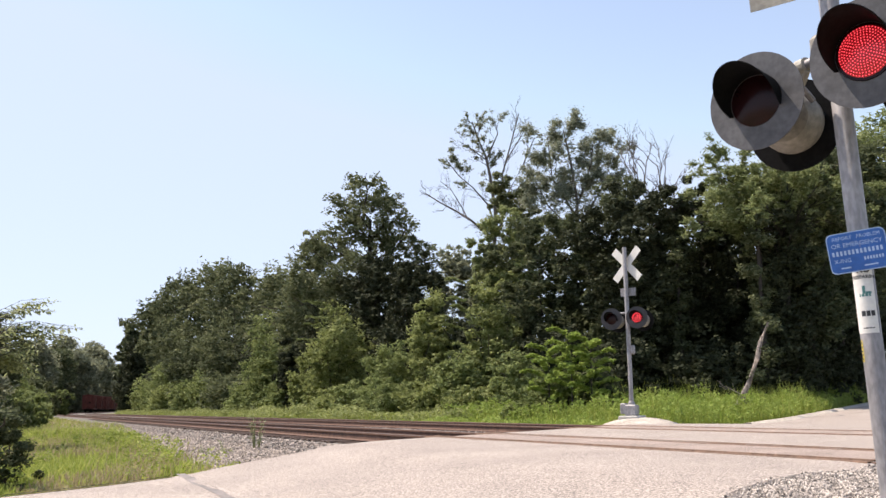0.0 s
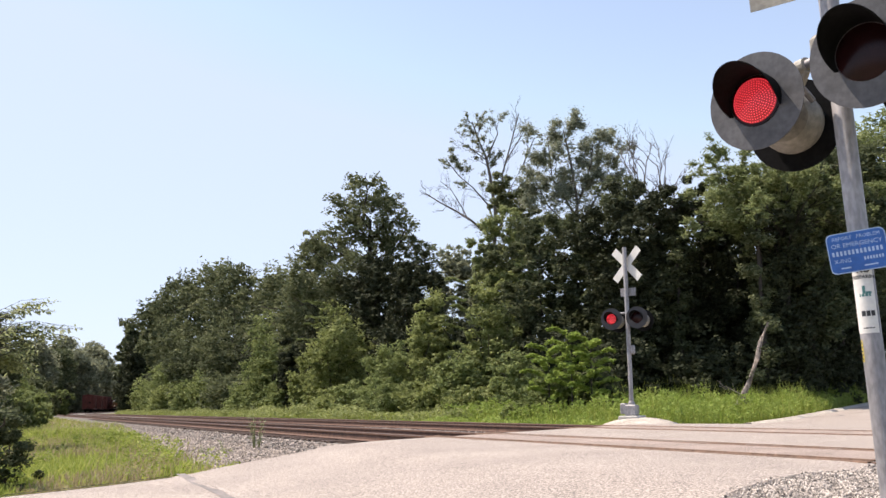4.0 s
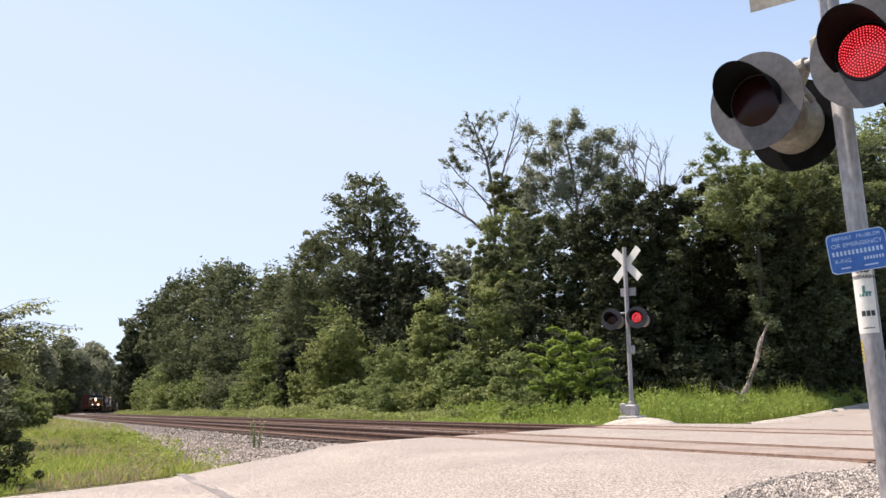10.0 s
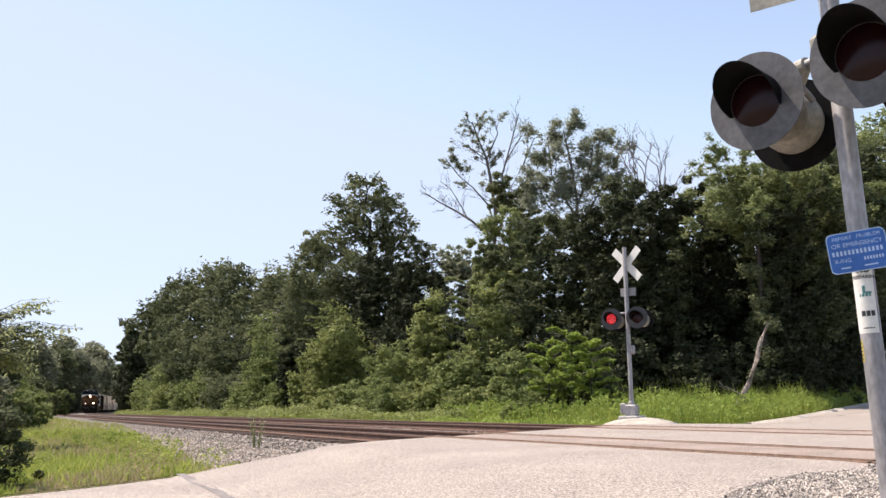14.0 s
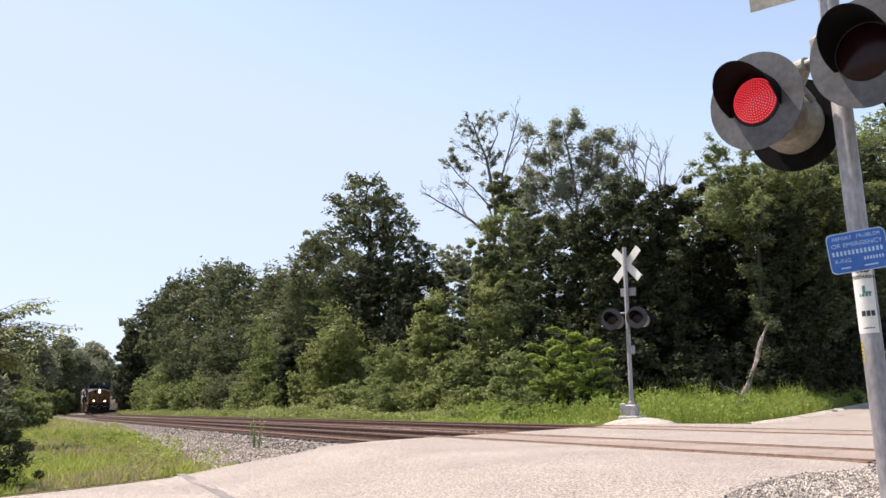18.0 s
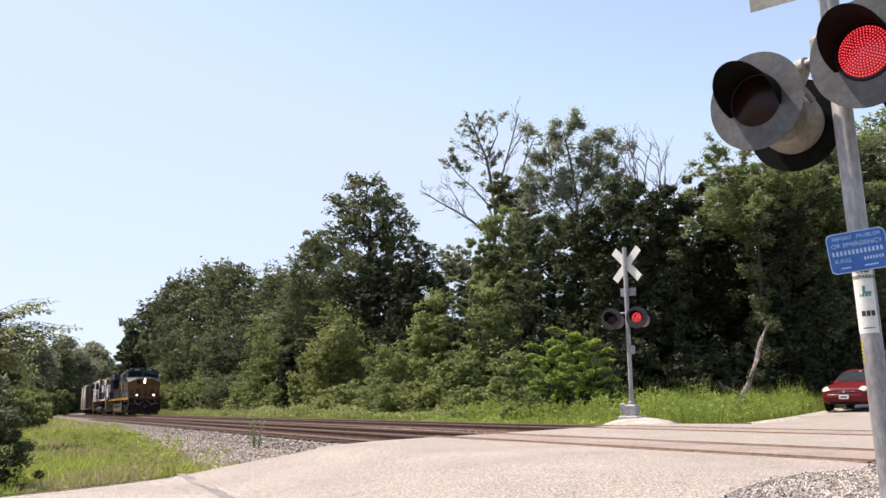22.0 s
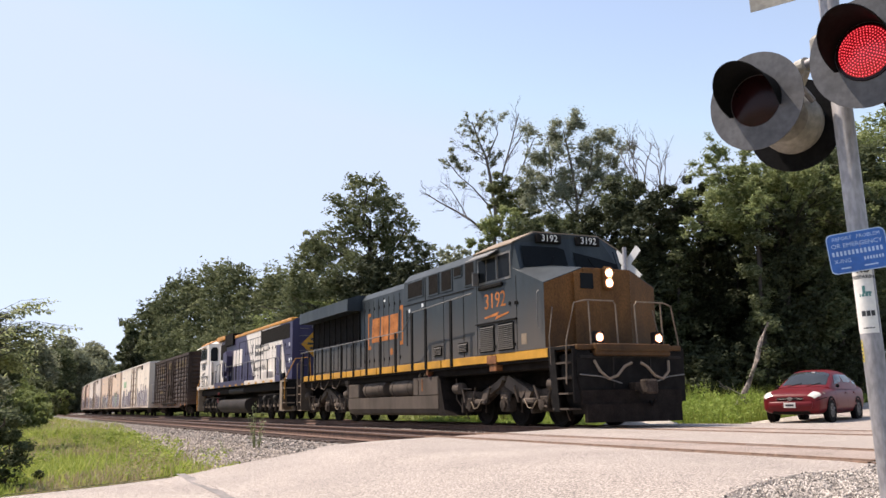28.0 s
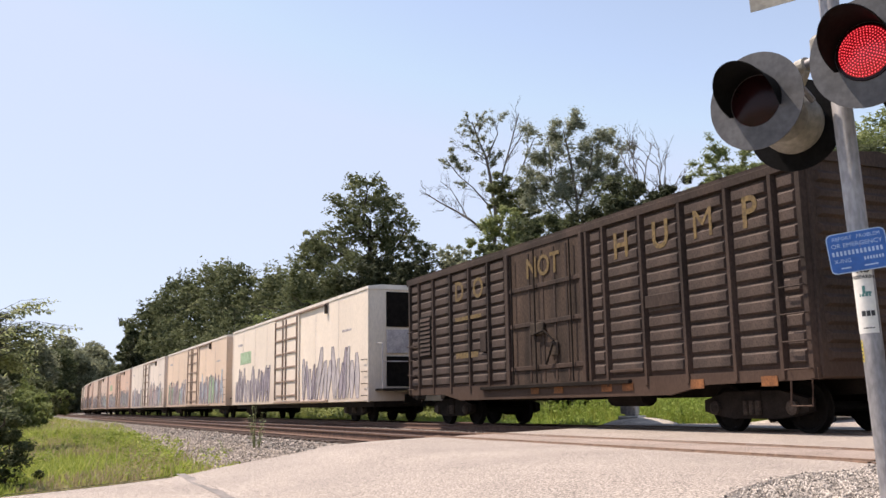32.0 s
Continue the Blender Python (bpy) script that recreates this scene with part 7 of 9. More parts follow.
        # tank
        prof = [(-0.1, 0.28), (0.95, 0.28), (1.28, 0.37), (1.45, 0.58), (1.46, 0.80), (1.36, 0.97), (1.1, 1.06), (-0.1, 1.06)]
        prof = [(k * y, z) for y, z in prof][::(1 if k > 0 else -1)]
        part("fuel_tank", Shape().prism(prof, -4.5, 2.25), M["tank_dark"], t, "dusty grey rounded fuel tank", smooth=True)
        part("air_reservoir", Shape().lathe([(0.04, -2.1), (0.16, -2.05), (0.18, -1.95), (0.18, 1.4), (0.16, 1.5), (0.04, 1.55)], (0, k * 1.2, 1.46), "x", 14), M["tank_dark"], t, smooth=True)
        part("cut_off_valve", Shape().tube([(-4.2, k * 1.49, 1.10), (-4.17, k * 1.50, 0.86)], 0.04, 8).lathe([(0.02, 1.30), (0.065, 1.32), (0.065, 1.42), (0.02, 1.44)], (-4.1, k * 1.47, 0), "z", 12), M["valve_red"], t, "red fuel cut-off valve")
        # step box at the leading end
        part("step_box", Shape().box(9.30, 9.36, *ys(k, 1.0, 1.54), 0.42, 1.70, 0.01).box(9.36, 9.9, *ys(k, 1.0, 1.06), 0.42, 1.70).box(9.28, 9.95, *ys(k, 1.0, 1.54), 1.66, 1.72), M["tan"], t, "tan painted step well")
        part("step_panel", Shape().box(9.27, 9.66, *ys(k, 1.50, 1.55), 0.40, 1.72, 0.01), M["tan"], t, "tan dusty step panel")
        for i in range(4):
            part("step", Shape().box(9.64, 9.98, *ys(k, 1.06, 1.52), 0.40 + 0.32 * i, 0.45 + 0.32 * i), M["tan"], t)
        part("end_handrail", Shape().tube([(9.98, k * 1.52, 0.9), (9.98, k * 1.52, 1.75), (9.98, k * 1.05, 2.66), (9.98, k * 0.4, 2.72), (9.98, k * 0.34, 1.8)], 0.024, 6), org, t, "orange end handrail")
        part("end_handrail", Shape().tube([(9.3, k * 1.54, 0.5), (9.3, k * 1.54, 1.9), (9.25, k * 1.5, 2.6)], 0.02, 6), M["steel"], t)
        part("nose_handrail", Shape().tube([(-10.62, k * 1.45, 0.7), (-10.62, k * 1.5, 1.9), (-10.6, k * 1.2, 2.75), (-10.62, k * 0.6, 2.8), (-10.62, k * 0.5, 1.8)], 0.022, 6), org, t, "orange nose handrail")
        part("step_box", Shape().box(-10.06, -10.0, *ys(k, 1.0, 1.5), 0.4, 1.7, 0.01).box(-10.62, -10.06, *ys(k, 1.0, 1.05), 0.4, 1.7), M["tan"], t, "tan step well")
        for i in range(4):
            part("step", Shape().box(-10.62, -10.06, *ys(k, 1.06, 1.5), 0.40 + 0.33 * i, 0.44 + 0.33 * i), M["tan"], t)
        part("nose_rail_post", Shape().box(-10.66, -10.60, *ys(k, 1.46, 1.52), 0.40, 1.95, 0.008), org, t)

    both(side)
    # leading end face
    part("end_sign", Shape().box(9.28, 9.30, -0.42, 0.42, -0.42, 0.42, 0.005).turned(Matrix.Translation((0, 0, 3.35)) @ Matrix.Rotation(math.pi / 4, 4, "X")), M["sill_yellow"], t, "gold diamond sign")
    part("end_sign", Shape().box(9.301, 9.307, -0.15, 0.15, 3.52, 3.62).box(9.301, 9.307, -0.3, 0.3, 3.32, 3.42).box(9.301, 9.307, -0.2, 0.2, 3.12, 3.22), M["letter_black"], t)
    for i in range(6):
        part("ladder_rung", Shape().tube([(9.28, -0.65, 2.4 + 0.33 * i), (9.35, -0.65, 2.4 + 0.33 * i), (9.35, -0.25, 2.4 + 0.33 * i), (9.28, -0.25, 2.4 + 0.33 * i)], 0.012, 5), M["steel"], t)
    part("end_lamp", Shape().lathe([(0.1, 9.28), (0.11, 9.35), (0.05, 9.36)], (0, 0.0, 4.15), "x", 12), M["steel"], t)
    part("end_plate", Shape().box(9.9, 9.97, -1.4, 1.4, 0.6, 1.75, 0.01), M["black"], t)
    part("end_plate", Shape().box(-10.72, -10.66, -1.45, 1.45, 0.45, 1.9, 0.01), white, t)
    coupler(t, 9.9, 1)
    coupler(t, -10.6, -1)
    six_wheel_bogie(t, 6.7, False)
    six_wheel_bogie(t, -7.3, False)
    return t


def brown_boxcar(name="boxcar", paint=None, words=True, label="weathered dark brown ribbed boxcar with worn yellow lettering", group="moving freight train"):
    paint = paint or M["boxcar"]
    t = thing(name, pose(0, 0, 0), label, "boxcar", group)
    part("body", Shape().box(-7.75, 7.80, -1.52, 1.52, 0.86, 4.22, 0.02), paint, t)
    part("roof", Shape().prism([(-1.60, 4.20), (1.60, 4.20), (1.60, 4.30), (0, 4.46), (-1.60, 4.30)], -7.82, 7.86), paint, t)
    for i in range(14):
        x = -7.2 + 1.1 * i
        part("roof_seam", Shape().prism([(-1.60, 4.305), (-1.60, 4.28), (0, 4.44), (1.60, 4.28), (1.60, 4.305), (0, 4.485)][::-1], x - 0.03, x + 0.03), paint, t)

    def side(k):
        posts = [-7.62, -6.95, -5.94, -4.81, -3.67, -2.60, -1.66, 1.85, 2.45, 3.68, 4.85, 6.05, 7.08, 7.66]
        part("top_chord", Shape().box(-7.8, 7.85, *ys(k, 1.51, 1.61), 4.10, 4.24, 0.01), paint, t)
        part("side_sill", Shape().prism([(-7.7, 0.84), (-5.3, 0.82), (-4.3, 0.66), (4.3, 0.66), (5.3, 0.82), (7.75, 0.84), (7.75, 1.02), (-7.7, 1.02)], *ys(k, 1.50, 1.58), axis="y"), paint, t)
        for x in posts:
            w = 0.07 if -7.5 < x < 7.5 else 0.09
            part("side_post", Shape().prism([(x - w, k * 1.515), (x - w * 0.5, k * 1.61), (x + w * 0.5, k * 1.61), (x + w, k * 1.515)][::(-1 if k > 0 else 1)], 0.86, 4.12, "z"), paint, t)
        for a, b in zip(posts[:-1], posts[1:]):
            if a == -1.66 or b - a < 0.3:
                continue
            if not words:
                continue
            x0, x1, y0, y1 = a + 0.09 - (a + b) / 2, b - 0.09 - (a + b) / 2, k * 1.515, k * 1.575
            vs = [(x0, y0, -0.015), (x1, y0, -0.015), (x1 - 0.05, y1, 0.02), (x0 + 0.05, y1, 0.02), (x0 + 0.05, y1, 0.17), (x1 - 0.05, y1, 0.17), (x1, y0, 0.225), (x0, y0, 0.225)]
            fs = [(0, 1, 2, 3), (3, 2, 5, 4), (4, 5, 6, 7), (0, 3, 4, 7), (1, 6, 5, 2)]
            me = Shape().add(vs, fs if k < 0 else [f[::-1] for f in fs]).mesh("corrugation", M["boxcar_rib"])
            for i in range(11):
                part("corrugation", me, M["boxcar_rib"], t).location = ((a + b) / 2, 0, 1.10 + 0.275 * i)
        # sliding doors with bars
        part("door", Shape().box(-1.52, 1.70, *ys(k, 1.52, 1.585), 0.95, 4.10, 0.01), M["boxcar_door"] if words else paint, t)
        for x in (-1.42, -0.55, 0.05, 0.55, 1.05, 1.6):
            part("door_rib", Shape().box(x - 0.035, x + 0.035, *ys(k, 1.58, 1.60), 1.05, 4.0), paint, t)
        for z in (1.35, 2.35, 3.2):
            part("door_rail", Shape().box(-1.5, 1.68, *ys(k, 1.58, 1.625), z - 0.05, z + 0.05, 0.01), paint, t)
        for x in (-1.25, -0.2, 1.3):
            part("lock_rod", Shape().tube([(x, k * 1.66, 1.0), (x, k * 1.66, 4.05)], 0.02, 6), M["grime"], t)
        part("door_handle", Shape().tube([(-0.2, k * 1.68, 2.1), (0.25, k * 1.72, 2.15), (0.6, k * 1.68, 1.9)], 0.025, 6).tube([(0.3, k * 1.7, 1.4), (0.6, k * 1.7, 1.85)], 0.025, 6), M["grime"], t)
        part("door_track", Shape().box(-3.0, 3.2, *ys(k, 1.55, 1.66), 0.90, 0.98, 0.01), M["grime"], t)
        for x in (-0.6, 0.4, 2.2, 2.9, 4.9, 6.6):
            part("rust_patch", Shape().box(x, x + 0.35, *ys(k, 1.585, 1.592), 0.76, 0.92), M["rust"], t, "orange rust patch")
        # ladder and stirrup
        for i in range(5):
            part("ladder_rung", Shape().tube([(7.2, k * 1.60, 1.0 + 0.42 * i), (7.2, k * 1.68, 1.0 + 0.42 * i), (7.68, k * 1.68, 1.0 + 0.42 * i), (7.68, k * 1.60, 1.0 + 0.42 * i)], 0.014, 5), paint, t)
            part("ladder_rung", Shape().tube([(-7.6, k * 1.60, 1.0 + 0.42 * i), (-7.6, k * 1.68, 1.0 + 0.42 * i), (-7.1, k * 1.68, 1.0 + 0.42 * i), (-7.1, k * 1.60, 1.0 + 0.42 * i)], 0.014, 5), paint, t)
        part("stirrup", Shape().tube([(7.2, k * 1.56, 0.9), (7.2, k * 1.6, 0.45), (7.62, k * 1.6, 0.45), (7.62, k * 1.56, 0.9)], 0.018, 5), paint, t)
        if words:
            part("lock_plate", Shape().box(-0.45, 0.15, *ys(k, 1.60, 1.66), 2.08, 2.36, 0.02).box(0.38, 0.68, *ys(k, 1.60, 1.64), 1.58, 1.90, 0.02), M["bogie"], t, "dark door lock plate")
            part("placard_board", Shape().box(-3.05, -2.72, *ys(k, 1.58, 1.61), 1.85, 2.35, 0.01), paint, t, "small brown placard board")
            part("placard_board", Shape().box(3.78, 4.78, *ys(k, 1.58, 1.625), 2.28, 2.52, 0.01), paint, t, "long brown placard board")
            part("placard_board", Shape().box(2.52, 3.6, *ys(k, 1.575, 1.60), 1.12, 1.18, 0.01), paint, t)
            for x in (-1.50, 1.72):
                part("door_edge", Shape().box(x - 0.06, x + 0.06, *ys(k, 1.57, 1.66), 0.95, 4.12, 0.015), paint, t)
            louvre(t, -6.85, -6.15, 1.95, 3.05, 1.575, k, paint, 9)
            yl = M["letter_yellow"]
            for ch, x, z in (("D", -4.25, 3.52), ("O", -3.15, 3.50), ("NOT", 0.08, 3.62), ("H", 3.05, 3.60), ("U", 4.28, 3.60), ("M", 5.45, 3.60), ("P", 6.58, 3.58)):
                if k < 0:
                    lettering(ch, 0.74 if ch != "NOT" else 0.66, yl, t, side_pose(x, z, 1.58 if ch != "NOT" else 1.604, k), "stencil_lettering", "worn yellow letters " + ch, 0.003, bold=0.0 if ch == "M" else 0.012)
            for x1, z0, z1 in ((-3.0, 2.75, 2.85), (-3.2, 1.75, 1.9)):
                part("number_bar", Shape().box(-4.5, x1, *ys(k, 1.578, 1.582), z0, z1), M["letter_yellow"], t, "faded unreadable bar")

    both(side)
    for d in (-1, 1):
        xe = 7.80 if d > 0 else -7.75
        for i in range(11):
            z = 1.1 + 0.275 * i
            vs = [(xe, -1.4, z), (xe, 1.4, z), (xe + d * 0.06, 1.34, z + 0.05), (xe + d * 0.06, -1.34, z + 0.05), (xe + d * 0.06, -1.34, z + 0.14), (xe + d * 0.06, 1.34, z + 0.14), (xe, 1.4, z + 0.2), (xe, -1.4, z + 0.2)]
            fs = [(0, 1, 2, 3), (3, 2, 5, 4), (4, 5, 6, 7), (0, 3, 4, 7), (1, 6, 5, 2)]
            part("corrugation", Shape().add(vs, fs if d > 0 else [f[::-1] for f in fs]), paint, t)
        part("brake_wheel", Shape().lathe([(0.24, xe + d * 0.18), (0.27, xe + d * 0.2), (0.24, xe + d * 0.22)], (0, 0.6, 2.4), "x", 14), M["grime"], t)
        coupler(t, xe - d * 0.1, d)
        part("draft_gear", Shape().box(min(xe - d * 1.2, xe + d * 0.7), max(xe - d * 1.2, xe + d * 0.7), -0.22, 0.22, 0.72, 0.98, 0.02), M["grime"], t)
        four_wheel_bogie(t, d * 5.85)
    part("centre_sill", Shape().box(-7.5, 7.5, -0.3, 0.3, 0.62, 0.9), M["grime"], t)
    part("brake_reservoir", Shape().lathe([(0.05, 1.5), (0.2, 1.55), (0.2, 2.7), (0.05, 2.75)], (0, -0.8, 0.66), "x", 12), M["grime"], t)
    return t


def refrigerator_car(k0):
    """White insulated car; the index changes its shade and its scrawls."""
    shade = ((0.76, 0.65, 0.55), (0.70, 0.53, 0.41), (0.72, 0.62, 0.55), (0.66, 0.46, 0.37), (0.66, 0.50, 0.42), (0.60, 0.43, 0.36))[k0 % 6]
    paint = mat("dirty_white_insulated_panel", shade, 0.6, var=0.10, scale=0.5, fine=20, bump=0.04, stretch=(1, 1, 0.35), tint=tuple(c * 1.12 for c in shade), dust=((0.42, 0.30, 0.25), 0.7, 2.2, 0.45))
    t = thing("refrigerator_car", pose(0, 0, 0), ("dirty white" if k0 % 3 == 0 else "cream-coloured" if k0 % 3 == 1 else "off-white") + " refrigerator car with graffiti along its lower side", "refrigerator car", "moving freight train")
    part("body", Shape().box(-10.38, 10.32, -1.54, 1.54, 0.70, 4.50, 0.02), paint, t)
    part("roof", Shape().prism([(-1.57, 4.48), (1.57, 4.48), (1.57, 4.58), (1.1, 4.64), (-1.1, 4.64), (-1.57, 4.58)], -10.42, 10.36), M["white"], t)
    part("underframe", Shape().box(-10.2, 10.2, -1.3, 1.3, 0.52, 0.72).box(-10.6, 10.6, -0.25, 0.25, 0.62, 0.92), M["grime"], t)
    rng = np.random.default_rng(300 + k0)
    hues = [M["scrawl_violet"], M["scrawl_grey"], M["scrawl_green"], M["scrawl_blue"], M["scrawl_pink"]]

    def side(k):
        part("door", Shape().box(-1.42, 2.24, *ys(k, 1.54, 1.60), 0.80, 4.38, 0.015), paint, t)
        for x in (-1.38, -0.15, 0.35, 2.0):
            part("door_bar", Shape().box(x - 0.035, x + 0.035, *ys(k, 1.59, 1.66), 0.85, 4.33, 0.01), M["door_brown"], t)
        for i in range(6):
            z = 1.05 + 0.6 * i
            part("door_rail", Shape().box(-1.4, 2.05, *ys(k, 1.59, 1.64), z - 0.035, z + 0.035, 0.008), M["door_brown"], t)
        part("door_track", Shape().box(-1.6, 6.0, *ys(k, 1.54, 1.63), 4.38, 4.45, 0.01).box(-1.6, 6.0, *ys(k, 1.54, 1.63), 0.72, 0.79, 0.01), M["door_brown"], t)
        part("track_stop", Shape().box(5.8, 5.95, *ys(k, 1.56, 1.66), 4.05, 4.42, 0.01), M["bogie"], t)
        for x in (-8.0, -5.5, -3.2, 4.4, 7.2):
            part("panel_seam", Shape().box(x, x + 0.012, *ys(k, 1.538, 1.545), 0.75, 4.45), M["scrawl_grey"], t)
        for xa in (10.22, -10.39):
            part("corner_post", Shape().box(xa, xa + 0.11, *ys(k, 1.50, 1.56), 0.68, 4.52, 0.01), paint, t)
        # scrawls: rows of rounded shapes along the lower side
        count = 0
        for x0, x1, top in ((2.6, 9.9, 2.0), (-9.6, -2.2, 1.75)):
            x = x0
            while x < x1 - 0.6:
                w = rng.uniform(0.22, 0.5)
                h = top * rng.uniform(0.6, 1.0)
                lean = rng.uniform(-0.12, 0.2)
                pts = []
                for i in range(12):
                    q = 2 * math.pi * i / 12
                    j = 1 + 0.22 * rng.normal()
                    pts.append((x + w * (0.5 + 0.52 * j * math.cos(q)) + lean * h * math.sin(q), min(3.4, 0.84 + h * (0.5 + 0.5 * max(-1.0, min(1.0, 1.15 * math.sin(q)))))))
                lay = 0.0008 * (count % 5)
                count += 1
                part("graffiti", Shape().prism(pts, *ys(k, 1.541, 1.544 + lay), axis="y"), hues[int(rng.integers(0, 5))] if k0 else hues[int(rng.integers(0, 2))], t, "spray-painted scrawl")
                line = [Vector((a, k * (1.548 + lay), b)) for a, b in pts + pts[:1]]
                part("graffiti", Shape().tube(line, 0.010, 4), M["scrawl_violet"] if count % 3 else M["white"], t, "spray-painted outline")
                x += w * rng.uniform(0.85, 1.2)
        part("emblem", Shape().box(-8.6, -6.3, *ys(k, 1.541, 1.546), 2.75, 3.35), M["scrawl_green"], t, "faded green emblem") if k0 % 3 == 0 else None
        part("number_bar", Shape().box(-9.2, -8.2, *ys(k, 1.541, 1.546), 3.7, 3.82).box(7.6, 8.6, *ys(k, 1.541, 1.546), 3.2, 3.28), M["scrawl_grey"], t)

    both(side)
    # machinery end
    part("end_screen", Shape().box(10.32, 10.36, -0.9, 1.3, 3.2, 4.4, 0.01).box(10.32, 10.36, -0.9, 1.3, 1.2, 2.2, 0.01), M["mesh"], t)
    part("end_panel", Shape().box(10.32, 10.38, -0.9, 1.3, 2.3, 3.1, 0.01), M["scrawl_grey"], t)
    part("end_platform", Shape().box(10.32, 11.0, -1.3, 1.3, 1.05, 1.12), M["grime"], t)
    part("end_railing", Shape().tube([(10.98, -1.3, 1.1), (10.98, -1.3, 2.6), (10.4, -1.3, 2.65)], 0.02, 6).tube([(10.98, -1.3, 2.0), (10.98, 1.3, 2.0)], 0.02, 6), M["scrawl_grey"], t)
    for i in range(4):
        part("ladder_rung", Shape().tube([(9.8, -1.56, 0.9 + 0.4 * i), (9.8, -1.62, 0.9 + 0.4 * i), (10.25, -1.62, 0.9 + 0.4 * i), (10.25, -1.56, 0.9 + 0.4 * i)], 0.013, 5), M["bogie"], t)
    for d in (-1, 1):
        coupler(t, d * 10.35, d)
        four_wheel_bogie(t, d * 7.7)
    return t


M["scrawl_violet"] = mat("violet_spray_paint", (0.30, 0.255, 0.29), 0.7, var=0.3, scale=3, fine=25, bump=0)
M["scrawl_grey"] = mat("lilac_grey_spray_paint", (0.44, 0.39, 0.40), 0.7, var=0.25, scale=3, fine=25, bump=0)
M["scrawl_green"] = mat("faded_green_paint", (0.34, 0.46, 0.30), 0.7, var=0.3, scale=3, fine=25, bump=0)
M["scrawl_blue"] = mat("pale_blue_spray_paint", (0.40, 0.45, 0.52), 0.7, var=0.3, scale=3, fine=25, bump=0)
M["scrawl_pink"] = mat("dull_pink_spray_paint", (0.50, 0.33, 0.30), 0.7, var=0.3, scale=3, fine=25, bump=0)

train = [(grey_locomotive(), -20.35), (white_locomotive(), -42.9), (brown_boxcar(), -64.2)]
train += [(refrigerator_car(k), -85.8 - 22.3 * k) for k in range(10)]


def parked_cars():
    for i in range(4):
        ob = brown_boxcar("parked_boxcar", M["parked_red"], False, "dull red boxcar standing on the near track far along the line", "parked boxcars")
        x, y, h = on_track(-303.0 - 18.0 * i, NEAR_Y)
        ob.matrix_basis = pose(x, y, 0, 0, 0, h) @ Matrix.Diagonal((1, 1, 1.18, 1))


parked_cars()
wheelsets = [w for w in wheelsets if w[0].parent in [a[0] for a in train[:5]]]
# ---- level crossing signals ----
M["galv"] = mat("weathered_galvanised_pole", (0.31, 0.295, 0.30), 0.55, 0.3, var=0.25, scale=5, fine=40, bump=0.1, stretch=(1, 1, 0.4))
M["disc_grey"] = mat("faded_black_lamp_background", (0.088, 0.087, 0.096), 0.6, var=0.25, scale=6, fine=30, bump=0.1)
M["disc_dark"] = mat("black_lamp_background", (0.048, 0.046, 0.05), 0.6, var=0.25, scale=6, fine=30, bump=0.1)
M["hood_black"] = mat("black_lamp_hood", (0.010, 0.010, 0.011), 0.65, var=0.25, scale=6, fine=40, bump=0.08, spec=0.05)
# housing cream darkened for dirt, and for shade put into the colour
M["lamp_dirt_shade"] = mat("weathered_shaded_housing", (0.25, 0.23, 0.20), 0.65, var=0.25, scale=6, fine=30, bump=0.1)
M["lamp_cream"] = mat("cream_lamp_housing", (0.40, 0.37, 0.32), 0.6, var=0.22, scale=5, fine=30, bump=0.08)
M["lens_off"] = mat("dark_red_lens", (0.018, 0.005, 0.006), 0.22, var=0.2, scale=12, fine=120, bump=0.03, spec=0.2)
M["sign_white"] = mat("white_sign_sheeting", (0.72, 0.70, 0.66), 0.5, var=0.08, scale=4, fine=40, bump=0.03)
M["sign_blue"] = mat("blue_sign_sheeting", (0.022, 0.12, 0.42), 0.45, var=0.12, scale=6, fine=40, bump=0.03)
M["sign_pale"] = mat("pale_blue_lettering", (0.42, 0.55, 0.75), 0.5, var=0.1, scale=6, fine=40, bump=0)
M["strip_yellow"] = mat("yellow_strip", (0.65, 0.50, 0.05), 0.5, var=0.1, scale=8, fine=40, bump=0)
M["teal"] = mat("teal_print", (0.06, 0.20, 0.19), 0.6, var=0.1, scale=8, fine=40, bump=0)


def led_mat():
    """Red lamp face: bright points on a red ground."""
    m = mat("lit_red_lens", (0.25, 0.01, 0.012), 0.3, var=0.05, bump=0)
    nt = m.node_tree
    b = nt.nodes["Principled BSDF"]
    b.inputs["Emission Color"].default_value = (1.0, 0.004, 0.018, 1)
    b.inputs["Emission Strength"].default_value = 0.09
    return m


M["led_point"] = mat("bright_red_diode", (0.6, 0.05, 0.05), 0.3, var=0.05, bump=0, emit=(1.0, 0.075, 0.11), strength=1.1)
M["led"] = led_mat()
flashers = []


def ring(s, r0, r1, y0, y1, n=32, at=(0, 0)):
    """A flat ring round the y axis."""
    o = len(s.v)
    for r, y in ((r0, y0), (r1, y0), (r1, y1), (r0, y1)):
        s.v += [(at[0] + r * math.cos(2 * math.pi * i / n), y, at[1] + r * math.sin(2 * math.pi * i / n)) for i in range(n)]
    for k in range(4):
        s.f += [(o + k * n + i, o + k * n + (i + 1) % n, o + ((k + 1) % 4) * n + (i + 1) % n, o + ((k + 1) % 4) * n + i) for i in range(n)]
    return s


